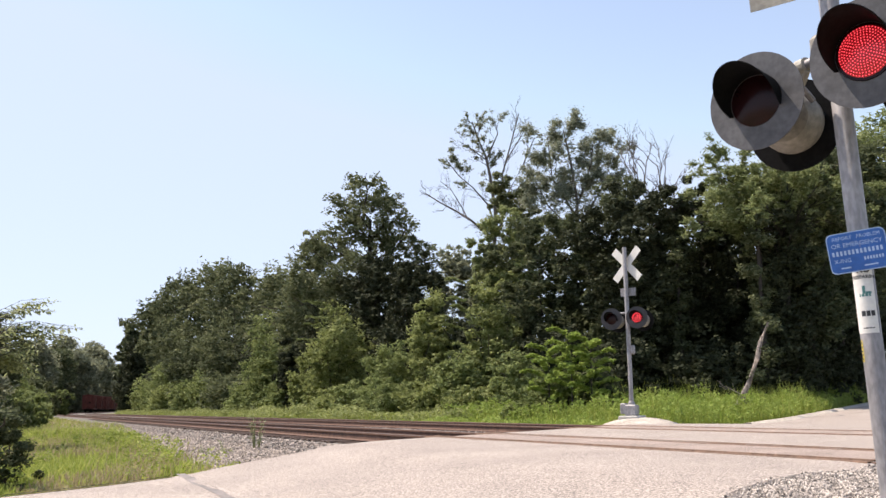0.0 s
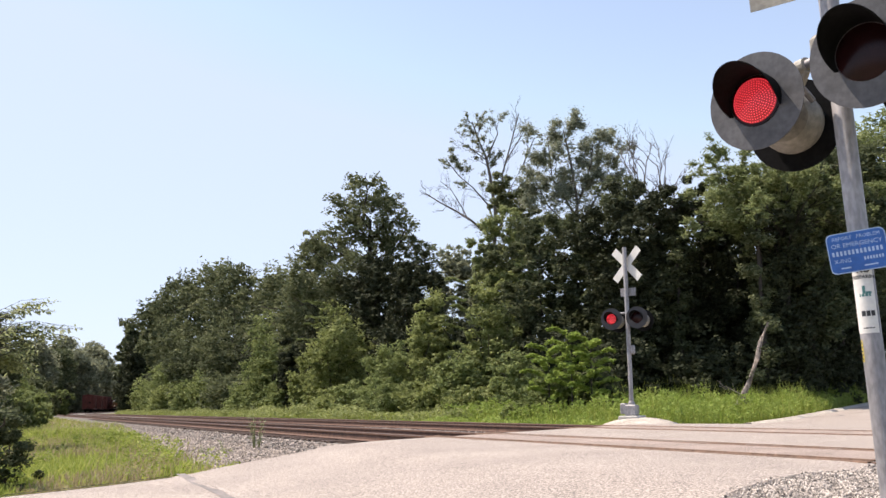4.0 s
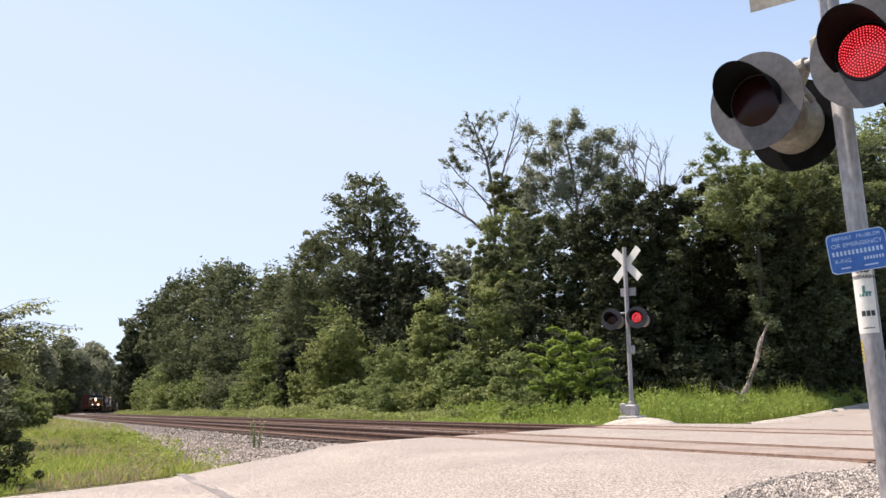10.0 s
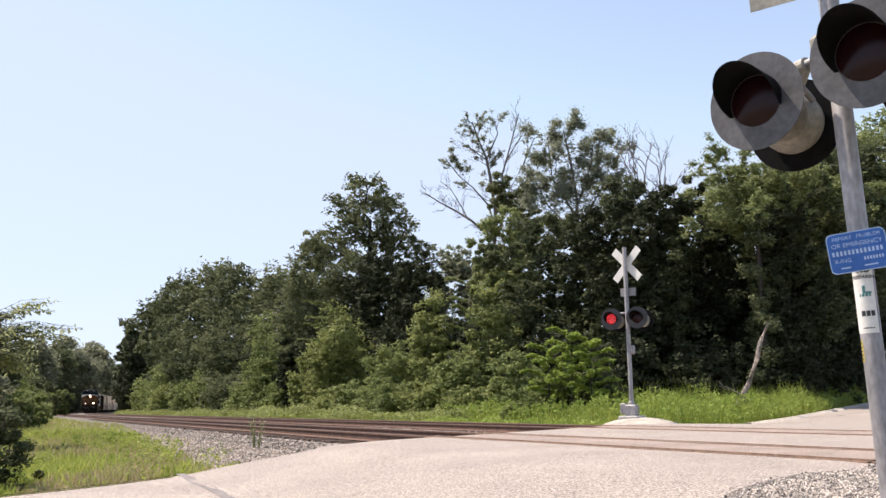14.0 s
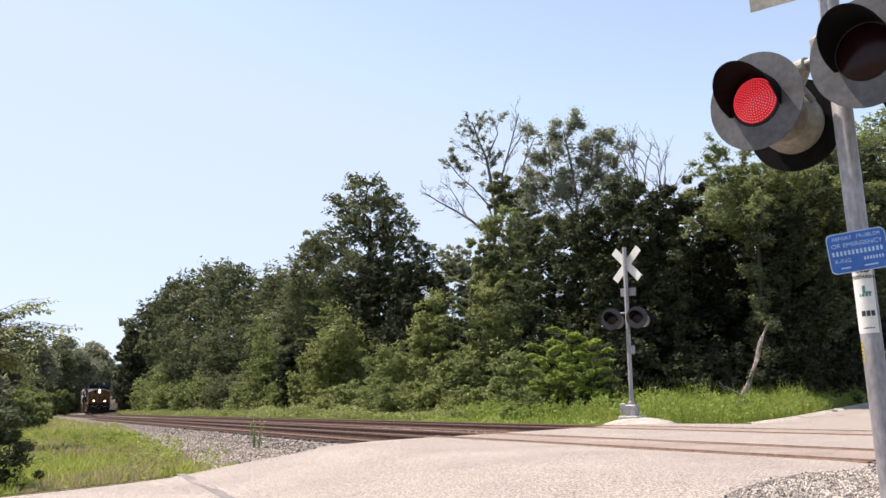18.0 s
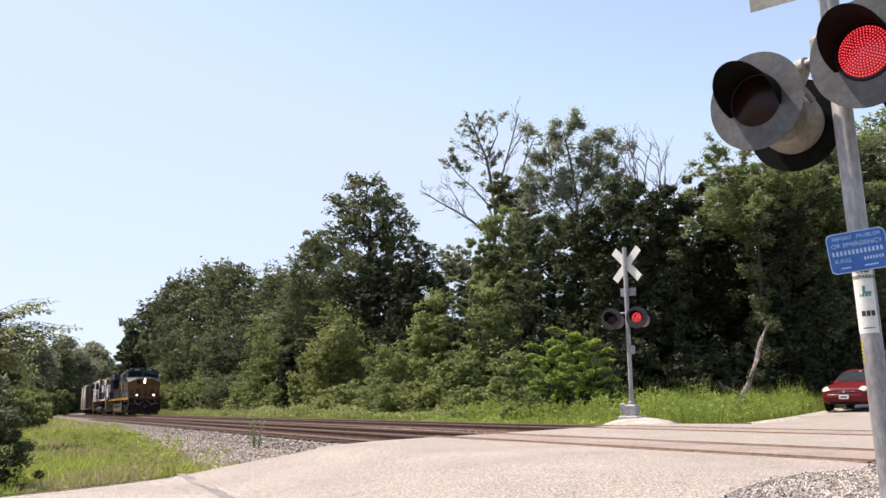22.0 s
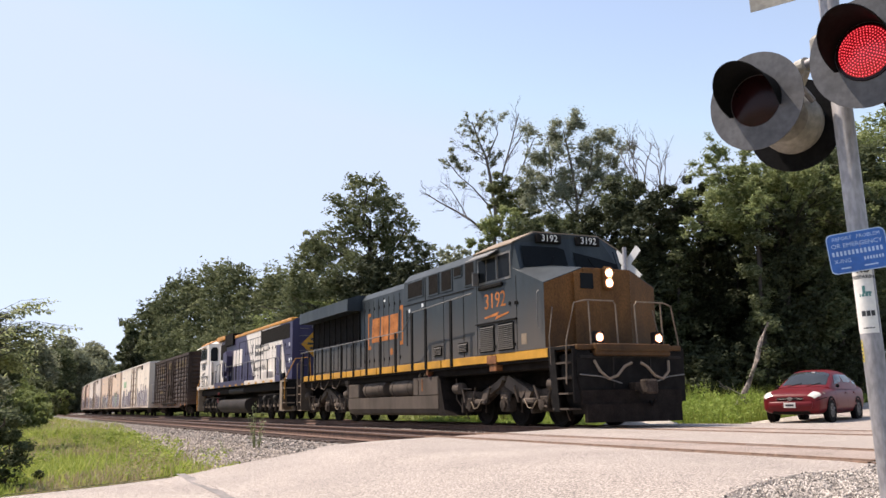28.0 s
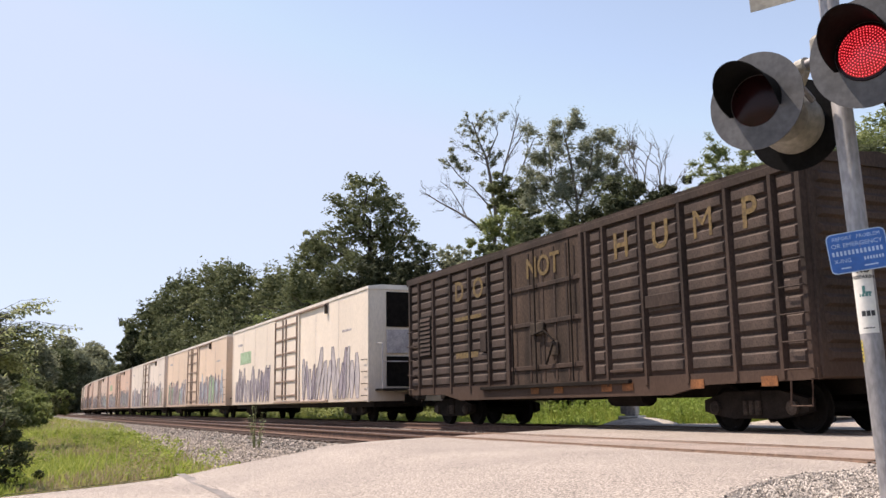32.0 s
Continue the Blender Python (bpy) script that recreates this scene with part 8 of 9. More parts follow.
def flasher(parent, m, phase, rear=False, dark=False):
    """One lamp: background disc, hood, housing and a turning lens unit; it faces -y of the pose m."""
    s = ring(Shape(), 0.160, 0.305, -0.004, 0.004, 40)
    disc = part("background_disc", s.turned(m), M["hood_black"] if rear else M["disc_dark"] if dark else M["disc_grey"], parent, "faded grey-black round background")
    s = Shape()
    n = 36
    for y, grow in ((-0.002, 0.0), (-0.30, 0.012)):
        for r in (0.163 + grow, 0.168 + grow):
            for i in range(n + 1):
                a = radians(-24 + 228 * i / n)
                reach = 1.0 if y > -0.1 else 0.10 + 0.90 * max(0.0, math.sin(radians(180 * i / n))) ** 0.8
                s.v.append((r * math.cos(a), y * reach, r * math.sin(a)))
    w = n + 1
    for i in range(n):
        s.f += [(i, i + 1, 2 * w + i + 1, 2 * w + i), (w + i, 3 * w + i, 3 * w + i + 1, w + i + 1), (2 * w + i, 2 * w + i + 1, 3 * w + i + 1, 3 * w + i)]
    part("hood", s.turned(m), M["hood_black"], parent, "black lamp hood", smooth=True)
    s = Shape().lathe([(0.165, 0.0), (0.195, 0.02), (0.195, 0.10), (0.15, 0.20), (0.07, 0.235)], (0, 0, 0), "y", 28)
    s.f = s.f[:-2] + [s.f[-1]]
    part("housing", s.turned(m), M["lamp_dirt_shade"], parent, "weathered lamp housing, its cream darkened for shade", smooth=True)
    lens = part("lens_unit", Shape().lathe([(0.02, 0.030), (0.10, 0.022), (0.150, 0.006), (0.158, 0.004), (0.158, -0.012), (0.152, -0.012)], (0, 0, 0), "y", 32), M["lens_off"], parent, "red lamp lens", smooth=True)
    lens.matrix_basis = m
    face = Shape().lathe([(0.150, -0.0045), (0.148, -0.010), (0.10, -0.026), (0.02, -0.034)], (0, 0, 0), "y", 32)
    part("lit_face", face, M["led"], lens, "glowing red lens face with bright points", smooth=True)
    s = Shape()
    for j in range(9):
        rad = 0.012 + 0.0152 * j
        yy = float(np.interp(rad, (0.02, 0.10, 0.148), (-0.0365, -0.0285, -0.0125)))
        n = max(5, int(2 * math.pi * rad / 0.0165))
        for i in range(n):
            q = 2 * math.pi * (i + 0.5 * (j % 2)) / n
            cx, cz = rad * math.cos(q), rad * math.sin(q)
            s.add([(cx + 0.0041 * math.cos(k * math.pi / 3), yy, cz + 0.0041 * math.sin(k * math.pi / 3)) for k in range(6)], [(0, 1, 2, 3, 4, 5)])
    ob = part("diode_array", s, M["led_point"], lens, "bright red points of light")
    ob["kind"] = "stuff"
    if not rear:
        flashers.append((lens, m, phase))
    return disc


def crossbuck(parent, y, z, mt, turn=0.0):
    for a in (45, -45):
        s = Shape().box(-0.61, 0.61, -0.002, 0.002, -0.114, 0.114).turned(Matrix.Rotation(radians(a), 4, "Y"))
        s.turned(pose(0, 0, 0, 0, 0, turn) @ Matrix.Translation((0, y - (0.006 if a > 0 else 0), z)))
        part("crossbuck_blade", s, mt, parent, "white reflective crossbuck blade")


def near_signal():
    x0, y0 = -3.66, 4.35
    lean = Matrix.Translation((x0, y0, 1.45)) @ Matrix.Rotation(radians(-1.8), 4, Vector((-0.64, 0.76, 0))) @ Matrix.Translation((0, 0, -1.51))
    t = thing("crossing_signal", lean, "galvanised crossing signal with hooded red flashing lamps and blue sign", "crossing signal", "crossing signals")
    part("foundation", Shape().box(-0.32, 0.32, -0.32, 0.32, -0.6, -0.14, 0.03), M["concrete"], t)
    part("mast_base", Shape().lathe([(0.12, -0.15), (0.12, -0.10), (0.075, -0.04), (0.06, 0.0)], (0, 0, 0), "z", 20), M["galv"], t, smooth=True)
    part("mast", Shape().lathe([(0.057, -0.12), (0.057, 3.9), (0.04, 3.93)], (0, 0, 0), "z", 24), M["galv"], t, smooth=True)
    zl = 2.425
    part("crossarm", Shape().tube([(-0.42, -0.02, zl + 0.20), (0.42, -0.02, zl + 0.20)], 0.03, 10), M["galv"], t, smooth=True)
    part("arm_collar", Shape().lathe([(0.032, -0.27), (0.048, -0.265), (0.048, -0.20), (0.032, -0.195)], (0, -0.02, zl + 0.20), "x", 14).tube([(-0.20, -0.02, zl + 0.17), (-0.30, 0.02, zl + 0.10), (-0.36, 0.06, zl + 0.02)], 0.024, 8), M["lamp_cream"], t, "pale elbow and collar on the arm")
    part("junction_box", Shape().box(-0.10, 0.10, -0.12, 0.10, zl + 0.08, zl + 0.32, 0.03), M["lamp_dirt_shade"], t)
    for x in (-0.385, 0.425):
        part("lamp_bracket", Shape().tube([(x, -0.02, zl + 0.12), (x, -0.10, zl + 0.08), (x + 0.02, -0.16, zl)], 0.022, 8).tube([(x * 0.75, -0.02, zl + 0.12), (x * 0.8, 0.12, zl + 0.02)], 0.02, 8), M["galv"], t)
        flasher(t, pose(x, -0.28, zl, 0, 0, 19), 0 if x > 0 else 1)
        flasher(t, pose(x * 0.85 + (0.08 if x > 0 else -0.21), 0.24 if x > 0 else 0.19, zl - 0.06, 0, 0, 205), 0, True)
    crossbuck(t, -0.07, 3.85, M["lamp_cream"], 30.0)
    part("track_count_sign", Shape().box(-0.44, 0.40, -0.075, -0.071, 2.985, 3.22).turned(pose(0, 0, 0, 0, 0, 30)), M["lamp_cream"], t, "pale weathered plate under the crossbuck")
    # emergency sign
    m = pose(0.045, -0.075, 1.42, 0, 0, 40)
    s = Shape()
    pr = []
    for cx, cz, a0 in ((0.125, 0.085, 0), (-0.125, 0.085, 90), (-0.125, -0.085, 180), (0.125, -0.085, 270)):
        pr += [(cx + 0.03 * math.cos(radians(a0 + 30 * i)), cz + 0.03 * math.sin(radians(a0 + 30 * i))) for i in range(4)]
    roll = Matrix.Rotation(radians(-4), 4, "Y")
    mr = m @ roll
    plate = part("emergency_sign", Shape().prism(pr, -0.0025, 0.0, "y").turned(mr), M["sign_pale"], t, "blue emergency notice sign with pale border")
    part("sign_face", Shape().prism([(a * 0.965, b * 0.955) for a, b in pr], -0.0045, -0.0025, "y").turned(mr), M["sign_blue"], plate)

    def line(body, size, z, x=0.0, al="CENTER"):
        lettering(body, size, M["sign_pale"], plate, mr @ pose(x, -0.005, z, 90, 0, 0), "sign_lettering", "pale words " + body, 0.0006, align=al)

    line("REPORT", 0.029, 0.082, -0.070)
    line("PROBLEM", 0.029, 0.082, 0.066)
    line("OR EMERGENCY", 0.036, 0.042)
    line("X-ING", 0.032, -0.046, -0.085)
    for i in range(13):
        part("number_bar", Shape().box(-0.134 + 0.0208 * i, -0.122 + 0.0208 * i, -0.0062, -0.0044, -0.014, 0.012).turned(mr), M["sign_pale"], plate, "pale number bar")
    for i in range(7):
        part("number_bar", Shape().box(0.025 + 0.0152 * i, 0.034 + 0.0152 * i, -0.0062, -0.0044, -0.056, -0.037).turned(mr), M["sign_pale"], plate, "pale number bar")
    part("number_bar", Shape().box(-0.10, -0.05, -0.0062, -0.0044, -0.09, -0.082).box(0.02, 0.09, -0.0062, -0.0044, -0.09, -0.082).turned(mr), M["sign_pale"], plate, "pale small print bar")
    part("sign_clamp", Shape().box(-0.06, 0.06, -0.07, 0.06, 1.44, 1.47), M["galv"], t)
    # wrapped notice
    s = Shape()
    n = 20
    for z in (0.96, 1.34):
        s.v += [(0.0585 * math.cos(radians(170 + 190 * i / n)), 0.0585 * math.sin(radians(170 + 190 * i / n)), z) for i in range(n + 1)]
    s.f = [(i, i + 1, n + 2 + i, n + 1 + i) for i in range(n)]
    notice = part("notice", s, M["sign_white"], t, "white no trespassing notice wrapped round the mast", smooth=True)

    def wrap(body, size, z, mt, bold=0.0, mid=308):
        ob = lettering(body, size, mt, notice, Matrix.Identity(4), "notice_lettering", "dark words " + body, 0.0, bold)
        for v in ob.data.vertices:
            a = radians(mid) + v.co.x / 0.0585
            v.co = (0.0592 * math.cos(a), 0.0592 * math.sin(a), z + v.co.y)

    wrap("NO", 0.045, 1.315, M["letter_black"], 0.002)
    wrap("TRESPASSING", 0.026, 1.275, M["letter_black"], 0.001)
    for body in (((-0.012, 1.18, 0.004, 1.225), (-0.03, 1.165, 0.03, 1.18), (0.005, 1.18, 0.035, 1.192)), ((-0.03, 1.055, -0.008, 1.085), (-0.004, 1.055, 0.016, 1.085), (0.02, 1.055, 0.042, 1.085)), ((-0.03, 0.985, 0.03, 0.992),)):
        s = Shape()
        for a0, z0, a1, z1 in body:
            aa = [radians(305) + (a0 + (a1 - a0) * i / 3) / 0.0585 for i in range(4)]
            o = len(s.v)
            s.v += [(0.0592 * math.cos(a), 0.0592 * math.sin(a), z) for z in (z0, z1) for a in aa]
            s.f += [(o + i, o + i + 1, o + 5 + i, o + 4 + i) for i in range(3)]
        part("notice_print", s, M["teal"] if body[0][1] > 1.1 else M["letter_black"], notice)
    s = Shape()
    for z in (0.805, 0.925):
        s.v += [(0.0585 * math.cos(radians(236 + 18 * i / 4)), 0.0585 * math.sin(radians(236 + 18 * i / 4)), z) for i in range(5)]
    s.f = [(i, i + 1, 6 + i, 5 + i) for i in range(4)]
    strip = part("yellow_label", s, M["strip_yellow"], t, "yellow and black label strip")
    for i in range(5):
        a = [radians(240), radians(250)]
        z = 0.814 + 0.022 * i
        part("label_print", Shape().add([(0.0592 * math.cos(b), 0.0592 * math.sin(b), zz) for zz in (z, z + 0.012) for b in a], [(0, 1, 3, 2)]), M["letter_black"], strip)
    return t


def far_signal():
    t = thing("crossing_signal", pose(-21.25, 15.75, 0.12, 0, 0, 30.7), "galvanised crossing signal with white crossbuck and red flashing lamps", "crossing signal", "crossing signals")
    part("foundation", Shape().box(-0.3, 0.3, -0.3, 0.3, -0.5, 0.06, 0.03), M["concrete"], t)
    part("mast_base", Shape().box(-0.17, 0.17, -0.14, 0.14, 0.05, 0.36, 0.03).lathe([(0.11, 0.3), (0.09, 0.42), (0.07, 0.45)], (0, 0, 0), "z", 16), M["galv"], t)
    part("base_box", Shape().box(-0.30, -0.14, -0.12, 0.12, 0.10, 0.40, 0.02), M["galv"], t)
    part("mast", Shape().lathe([(0.06, 0.05), (0.06, 4.77), (0.05, 4.80)], (0, 0, 0), "z", 18), M["galv"], t, smooth=True)
    part("crossarm", Shape().tube([(-0.40, 0, 2.92), (0.40, 0, 2.92)], 0.028, 8), M["galv"], t)
    for x in (-0.38, 0.38):
        part("lamp_bracket", Shape().tube([(x, 0, 2.92), (x, -0.1, 2.8), (x, -0.14, 2.72)], 0.02, 6), M["galv"], t)
        flasher(t, pose(x, -0.24, 2.75, 0, 0, 8), 0 if x > 0 else 1, dark=True)
        flasher(t, pose(x, 0.24, 2.70, 0, 0, 180), 0, True)
    crossbuck(t, 0.085, 4.31, M["sign_white"], -14.0)
    part("track_count_sign", Shape().box(-0.20, 0.26, 0.062, 0.066, 3.40, 3.63).box(-0.03, 0.03, 0.05, 0.062, 3.44, 3.58), M["galv"], t, "grey plate seen from behind")
    part("junction_box", Shape().box(0.05, 0.16, -0.08, 0.08, 1.75, 2.0, 0.02), M["galv"], t)
    s = Shape()
    n, rr = 28, 8
    for j in range(rr + 1):
        for i in range(n):
            r = 1.55 * j / rr * (1 + 0.08 * noise.noise((math.cos(i / n * 6.28), math.sin(i / n * 6.28), 4)))
            s.v.append((-21.1 + r * 1.1 * math.cos(2 * math.pi * i / n), 15.9 + r * 0.85 * math.sin(2 * math.pi * i / n), 0.13 - 0.42 * (j / rr) ** 2.2))
    for j in range(rr):
        s.f += [(j * n + i, j * n + n + i, j * n + n + (i + 1) % n, j * n + (i + 1) % n) for i in range(n)]
    tagged(part("gravel_mound", s, M["gravel_white"], None, "", True), "pale gravel mound round the signal base", "gravel mound", kind="structure")
    return t


near_signal()
far_signal()


# ---- the car ----
def red_car():
    red = mat("metallic_red_car_paint", (0.135, 0.012, 0.016), 0.38, 0.0, spec=0.18, var=0.06, scale=3, fine=200, bump=0.0)
    red.node_tree.nodes["Principled BSDF"].inputs["Coat Weight"].default_value = 0.04
    trim = M["black"]
    pane = mat("car_glass", (0.035, 0.04, 0.045), 0.08, var=0.1, scale=2, fine=20, bump=0.0, spec=0.4)
    lampm = mat("clear_headlamp", (0.75, 0.70, 0.62), 0.15, 0.1, var=0.15, scale=9, fine=60, bump=0.1)
    t = thing("car", pose(0, 0, 0), "red metallic compact saloon car waiting at the crossing", "car")

    xs_b = (-2.27, -2.24, -2.14, -1.95, -1.6, -1.2, -0.6, 0.2, 0.9, 1.3, 1.6, 1.85, 2.02, 2.14, 2.21, 2.25, 2.265)
    w_b = (0.56, 0.68, 0.77, 0.815, 0.84, 0.848, 0.853, 0.853, 0.85, 0.846, 0.838, 0.822, 0.80, 0.77, 0.725, 0.66, 0.57)
    lo_b = (0.44, 0.36, 0.29, 0.25, 0.22, 0.20, 0.19, 0.19, 0.19, 0.19, 0.20, 0.20, 0.21, 0.22, 0.25, 0.30, 0.36)
    hi_b = (0.82, 0.93, 1.0, 1.04, 1.04, 1.02, 0.99, 0.98, 0.975, 0.945, 0.915, 0.88, 0.845, 0.805, 0.765, 0.71, 0.65)
    xs_c = (-1.95, -1.75, -1.5, -1.2, -0.9, -0.5, 0.0, 0.25, 0.5, 0.8, 1.06)
    w_c = (0.68, 0.74, 0.775, 0.79, 0.795, 0.795, 0.795, 0.79, 0.785, 0.77, 0.74)
    hi_c = (1.04, 1.17, 1.31, 1.425, 1.465, 1.48, 1.472, 1.44, 1.335, 1.15, 0.975)

    def body_at(x, th, out=0.0):
        """A point of the lower body: th runs from under the sill over the flank to the middle of the top."""
        w, lo, hi = (float(np.interp(x, xs_b, q)) for q in (w_b, lo_b, hi_b))
        cs, sn = math.cos(th), math.sin(th)
        e = 2 / 4.4
        y = (w + out) * math.copysign(abs(cs) ** e, cs)
        z = (lo + hi) / 2 + ((hi - lo) / 2 + out) * math.copysign(abs(sn) ** e, sn)
        return (x + out * max(0.0, (x - 1.9) * 2.2), y, z)

    def cabin_at(x, th, out=0.0):
        w, hi = float(np.interp(x, xs_c, w_c)), float(np.interp(x, xs_c, hi_c))
        cs, sn = math.cos(th), math.sin(th)
        e = 2 / 3.9
        u = abs(sn) ** e
        tuck = 1 - 0.21 * u * min(1.0, (hi - 0.9) / 0.5)
        return (x + out * 0.6, (w * tuck + out) * math.copysign(abs(cs) ** e, cs), 0.90 + (hi - 0.90 + out) * u)

    def skin(fn, xa, t0, t1, n, close):
        s = Shape()
        for x in xa:
            s.v += [fn(x, radians(t0 + (t1 - t0) * i / n)) for i in range(n + 1)]
        w = n + 1
        for k in range(len(xa) - 1):
            s.f += [(k * w + i, k * w + w + i, k * w + w + i + 1, k * w + i + 1) for i in range(n)]
        if close:
            s.f += [tuple(range(w)), tuple((len(xa) - 1) * w + i for i in range(n, -1, -1))]
        return s

    def patch(name, fn, x0, x1, t0, t1, material, label="", nx=8, nt=8, out=0.006, lean=0.0):
        """A panel lying on the car's skin."""
        s = Shape()
        for i in range(nx + 1):
            u = i / nx
            for j in range(nt + 1):
                v = j / nt
                s.v.append(fn(x0 + (x1 - x0) * u + lean * (v - 0.5), radians(t0 + (t1 - t0) * v), out))
        w = nt + 1
        s.f = [(i * w + j, i * w + w + j, i * w + w + j + 1, i * w + j + 1) for i in range(nx) for j in range(nt)]
        if (t1 - t0) * (x1 - x0) < 0:
            s.f = [q[::-1] for q in s.f]
        return part(name, s, material, t, label, smooth=True)

    grid = list(np.interp(np.linspace(0, 1, 49), np.linspace(0, 1, len(xs_b)), xs_b))
    part("body", skin(body_at, grid, -90, 270, 48, True), red, t, smooth=True)
    grid = list(np.linspace(-1.95, 1.06, 37))
    part("cabin", skin(cabin_at, grid, 0, 180, 32, True), red, t, smooth=True)
    patch("windscreen", cabin_at, 0.33, 0.98, 44, 136, pane, "dark glass windscreen", 10, 16)
    patch("rear_window", cabin_at, -1.78, -1.22, 46, 134, pane, "", 8, 12)
    chrome = mat("bright_trim", (0.30, 0.28, 0.27), 0.35, 0.7, var=0.1, scale=9, fine=60, bump=0.02)
    for k in (0, 1):
        sg = (lambda q: q) if k == 0 else (lambda q: 180 - q)
        kk = 1 if k == 0 else -1
        for x0, x1, lean in ((-0.16, 0.46, -0.34), (-1.0, -0.24, 0.02), (-1.42, -1.08, 0.22)):
            patch("side_window", cabin_at, x0, x1, sg(7), sg(33), pane, "dark side glass", 6, 6, 0.007, lean)
        patch("headlight", body_at, 2.02, 2.25, sg(20), sg(62), lampm, "large clear glass headlight", 8, 8, 0.012)
        patch("turn_lamp", body_at, 1.77, 1.885, sg(19), sg(33), M["tan"], "amber side lamp", 4, 4, 0.010)
        patch("bumper_gap", body_at, 1.72, 2.262, sg(4.0), sg(6.0), M["black"], "", 10, 1, 0.006)
        patch("tail_light", body_at, -2.20, -2.02, sg(10), sg(50), M["lens_off"], "red tail light", 5, 6, 0.010)
        for xx in (0.86, -0.21, -1.05):
            patch("door_seam", body_at, xx, xx + 0.012, sg(-45), sg(52), M["black"], "", 1, 10, 0.003)
        patch("side_moulding", body_at, -1.0, 0.85, sg(-6), sg(-1.5), red, "", 8, 2, 0.016)
        part("door_handle", Shape().box(-0.14, 0.04, *ys(kk, 0.835, 0.872), 0.78, 0.81, 0.006), red, t)
        part("door_handle", Shape().box(-1.0, -0.84, *ys(kk, 0.835, 0.872), 0.79, 0.82, 0.006), red, t)
        part("mirror", Shape().lathe([(0.01, 0.63), (0.04, 0.64), (0.055, 0.68), (0.04, 0.71), (0.02, 0.72)], (0, kk * 0.84, 0.99), "x", 14), M["black"], t, "dark door mirror", smooth=True)
        for x in (1.36, -1.24):
            wh = part("wheel", Shape().lathe([(0.20, 0.60), (0.31, 0.62), (0.312, 0.74), (0.30, 0.79), (0.21, 0.80), (0.20, 0.785)] if kk > 0 else [(0.20, -0.785), (0.21, -0.80), (0.30, -0.79), (0.312, -0.74), (0.31, -0.62), (0.20, -0.60)], (x, kk * 0.06, 0.312), "y", 28), trim, t, "black tyre", smooth=True)
            s = Shape().lathe([(0.205, kk * 0.77), (0.19, kk * 0.79), (0.06, kk * 0.80)] if kk > 0 else [(0.06, -0.80), (0.19, -0.79), (0.205, -0.77)], (x, kk * 0.06, 0.312), "y", 28)
            for i in range(7):
                q = i * 2 * math.pi / 7
                s.tube([(x, kk * 0.865, 0.312), (x + 0.18 * math.cos(q), kk * 0.862, 0.312 + 0.18 * math.sin(q))], 0.022, 4)
            part("rim", s, M["steel"], wh, "silver wheel cover")
            part("wheel_arch", ring(Shape(), 0.322, 0.375, *ys(kk, 0.80, 0.858), 28, (x, 0.322)), M["black"], t)
    part("grille", Shape().box(2.20, 2.272, -0.36, 0.36, 0.585, 0.675, 0.012), M["black"], t, "dark grille")
    part("grille_bar", Shape().box(2.23, 2.280, -0.37, 0.37, 0.625, 0.640, 0.004), chrome, t, "chrome grille bar")
    part("emblem", Shape().lathe([(0.055, 2.265), (0.06, 2.282), (0.03, 2.286)], (0, 0, 0.635), "x", 16), chrome, t, "chrome front badge")
    part("bumper", Shape().box(2.17, 2.315, -0.60, 0.60, 0.37, 0.56, 0.045), red, t, "red bumper", smooth=True)
    patch("lower_intake", body_at, 2.14, 2.25, -118, -62, M["black"], "", 4, 12, 0.008)
    plate = part("number_plate", Shape().box(2.314, 2.325, -0.16, 0.16, 0.39, 0.53, 0.004), M["sign_white"], t, "white number plate with bars")
    part("plate_bar", Shape().box(2.324, 2.329, -0.11, 0.11, 0.435, 0.485), M["letter_black"], plate)
    for y in (-0.42, 0.1):
        part("wiper", Shape().tube([(1.05, y, 0.985), (0.93, y + 0.36, 1.075)], 0.009, 4), M["black"], t)
    part("inspection_sticker", Shape().box(0.36, 0.38, 0.08, 0.17, 1.36, 1.40).turned(Matrix.Translation((0.05, 0, 0.012))), M["sign_white"], t)
    return t


car = red_car()
SPEED = 13.25
FLASH, FIRST = 1.229, 5.745


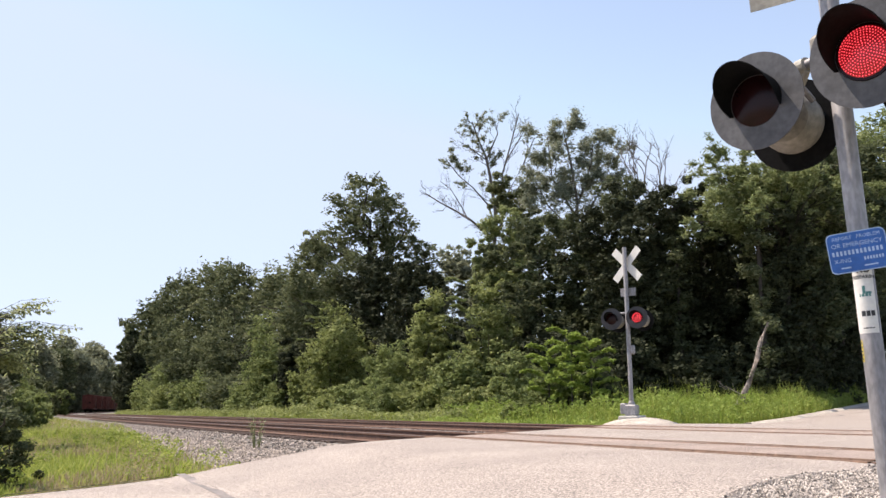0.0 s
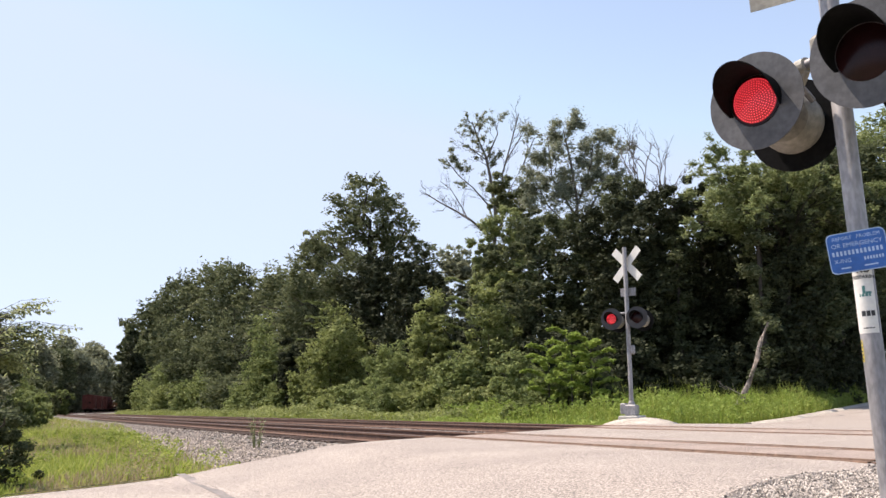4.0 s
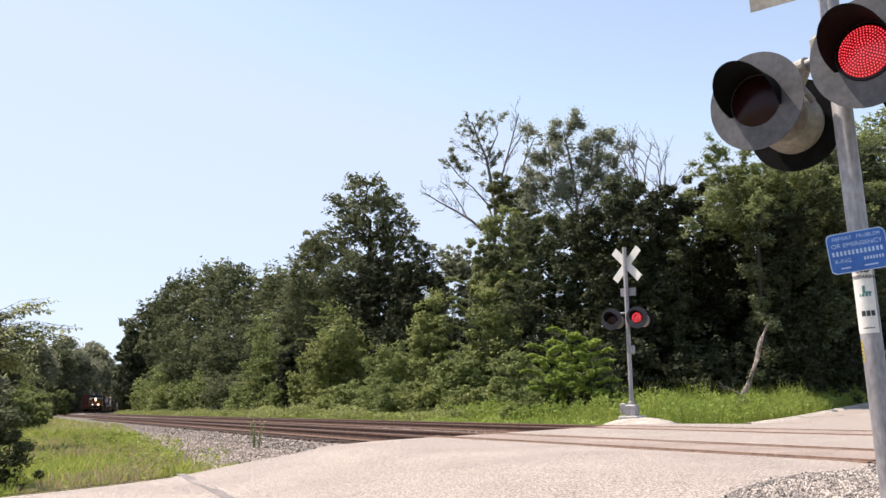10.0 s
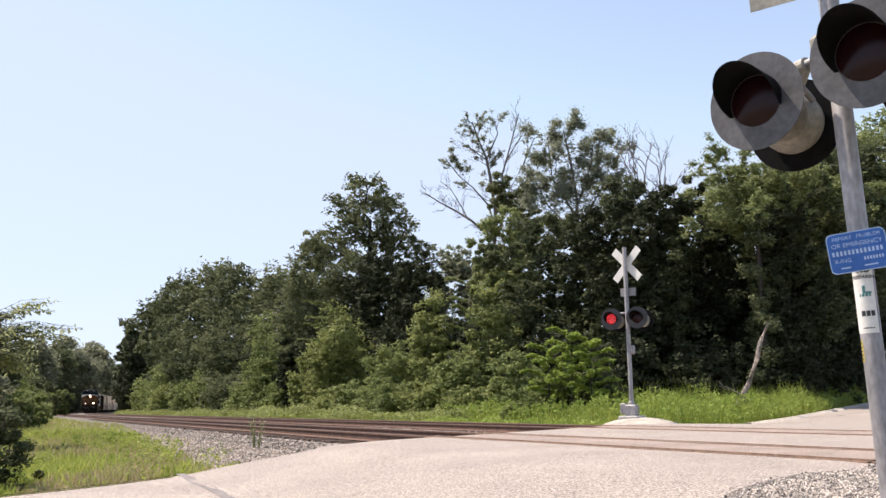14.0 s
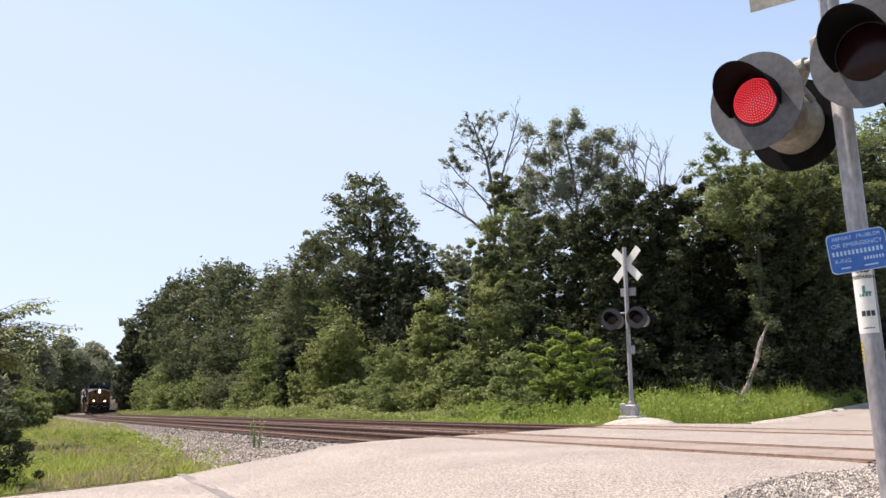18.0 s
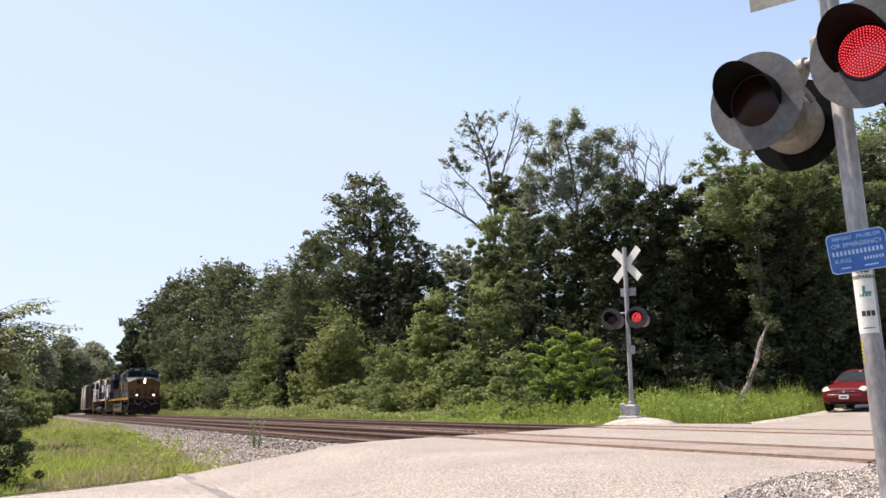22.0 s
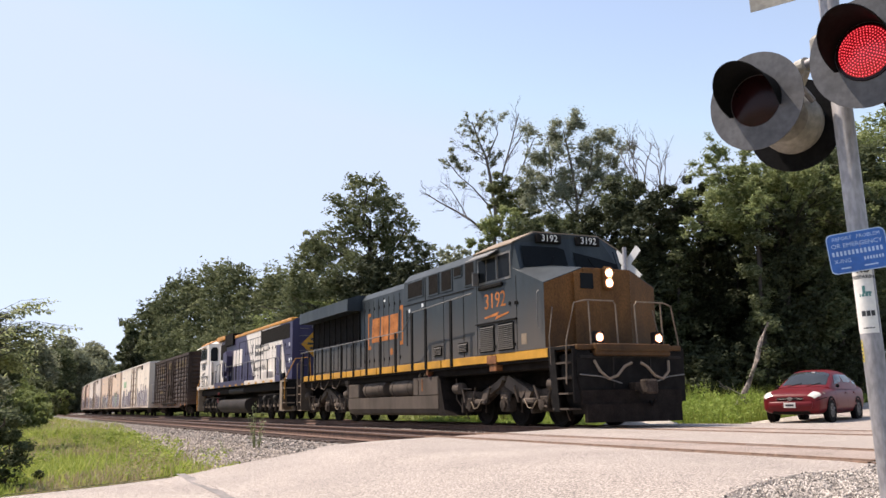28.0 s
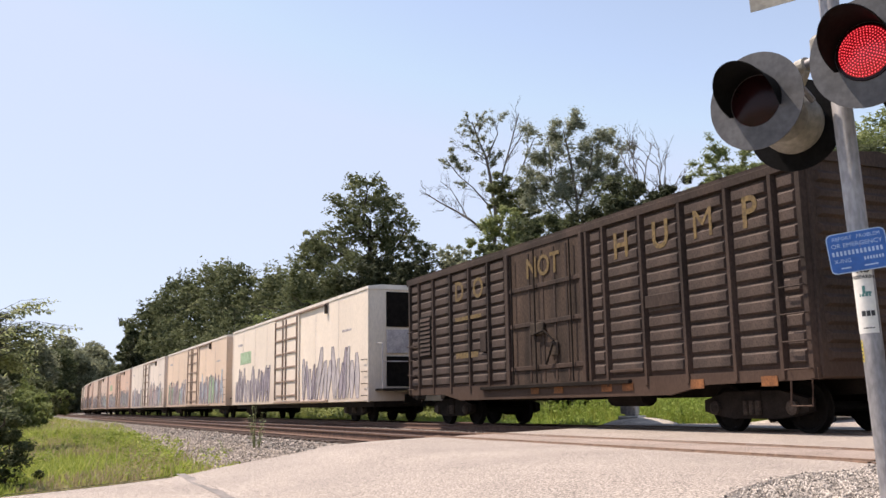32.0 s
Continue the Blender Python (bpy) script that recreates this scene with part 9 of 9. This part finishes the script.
def motions():
    for ob, a in train:
        rows = []
        for t in np.arange(0, 33, 2.0):
            x, y, h = on_track(a + SPEED * (float(t) - 28.5), FAR_Y)
            rows.append((float(t), pose(x, y, 0, 0, 0, h)))
        walk(ob, rows)
    # wheels roll while the train is close
    for ob, x, r in wheelsets:
        step = 80.0
        dt = radians(step) * r / SPEED
        n = int(5.0 / dt)
        rows = [(0.0, pose(x, 0, r + 0.004))]
        rows += [(32.0 - dt * (n - i), pose(x, 0, r + 0.004, 0, step * i, 0)) for i in range(n + 1)]
        walk(ob, rows)
    # flashing lamps: the lens unit turns its glowing or its dark face out
    for ob, m, phase in flashers:
        rows = []
        k = -5
        t = FIRST + k * FLASH + phase * FLASH / 2
        turns = []
        while t < 32.2:
            turns += [(t, True), (t + FLASH / 2, False)]
            t += FLASH
        # some flashes stay dark
        far = m.translation.z > 2.6
        spells = ((2.6, 3.4), (5.3, 6.6), (17.5, 21.6)) if far else ((13.8, 14.2), (16.9, 17.3), (28.5, 29.2))
        pairs = [q for q in zip(turns[::2], turns[1::2]) if not any(a < (q[0][0] + q[1][0]) / 2 < b for a, b in spells)]
        turns = [e for q in pairs for e in q]
        turns = [q for q in turns if 0.12 < q[0] < 31.85]
        on = not turns[0][1]
        angle = 0 if on else 180
        rows.append((0.0, m @ pose(0, 0, 0, 0, 0, angle)))
        for t, state in turns:
            f = round(t * 30) / 30
            if f - math.floor(f) < 0.1:
                f = math.floor(f) + 0.1
            for j in range(4):
                rows.append((f + (j - 2) / 30, m @ pose(0, 0, 0, 0, 0, angle + 60 * j)))
            angle = (angle + 180) % 360
        rows.append((32.0, m @ pose(0, 0, 0, 0, 0, angle)))
        walk(ob, rows)
    # the car rolls up and stops
    stops = [(0, -26.95 - 0.53 * 150, 32.65 + 0.85 * 150), (20.0, -26.95 - 0.53 * 10, 32.65 + 0.85 * 10), (21.3, -26.95, 32.65), (22.0, -24.5, 28.4), (22.5, -22.95, 25.9), (23.2, -21.45, 23.45), (24.0, -20.45, 21.85), (24.8, -20.25, 21.52), (32.0, -20.25, 21.52)]
    walk(car, [(t, pose(x + 0.04, y + 0.09, road_z(y) + 0.01, 0, 0, -64.0)) for t, x, y in stops])


motions()
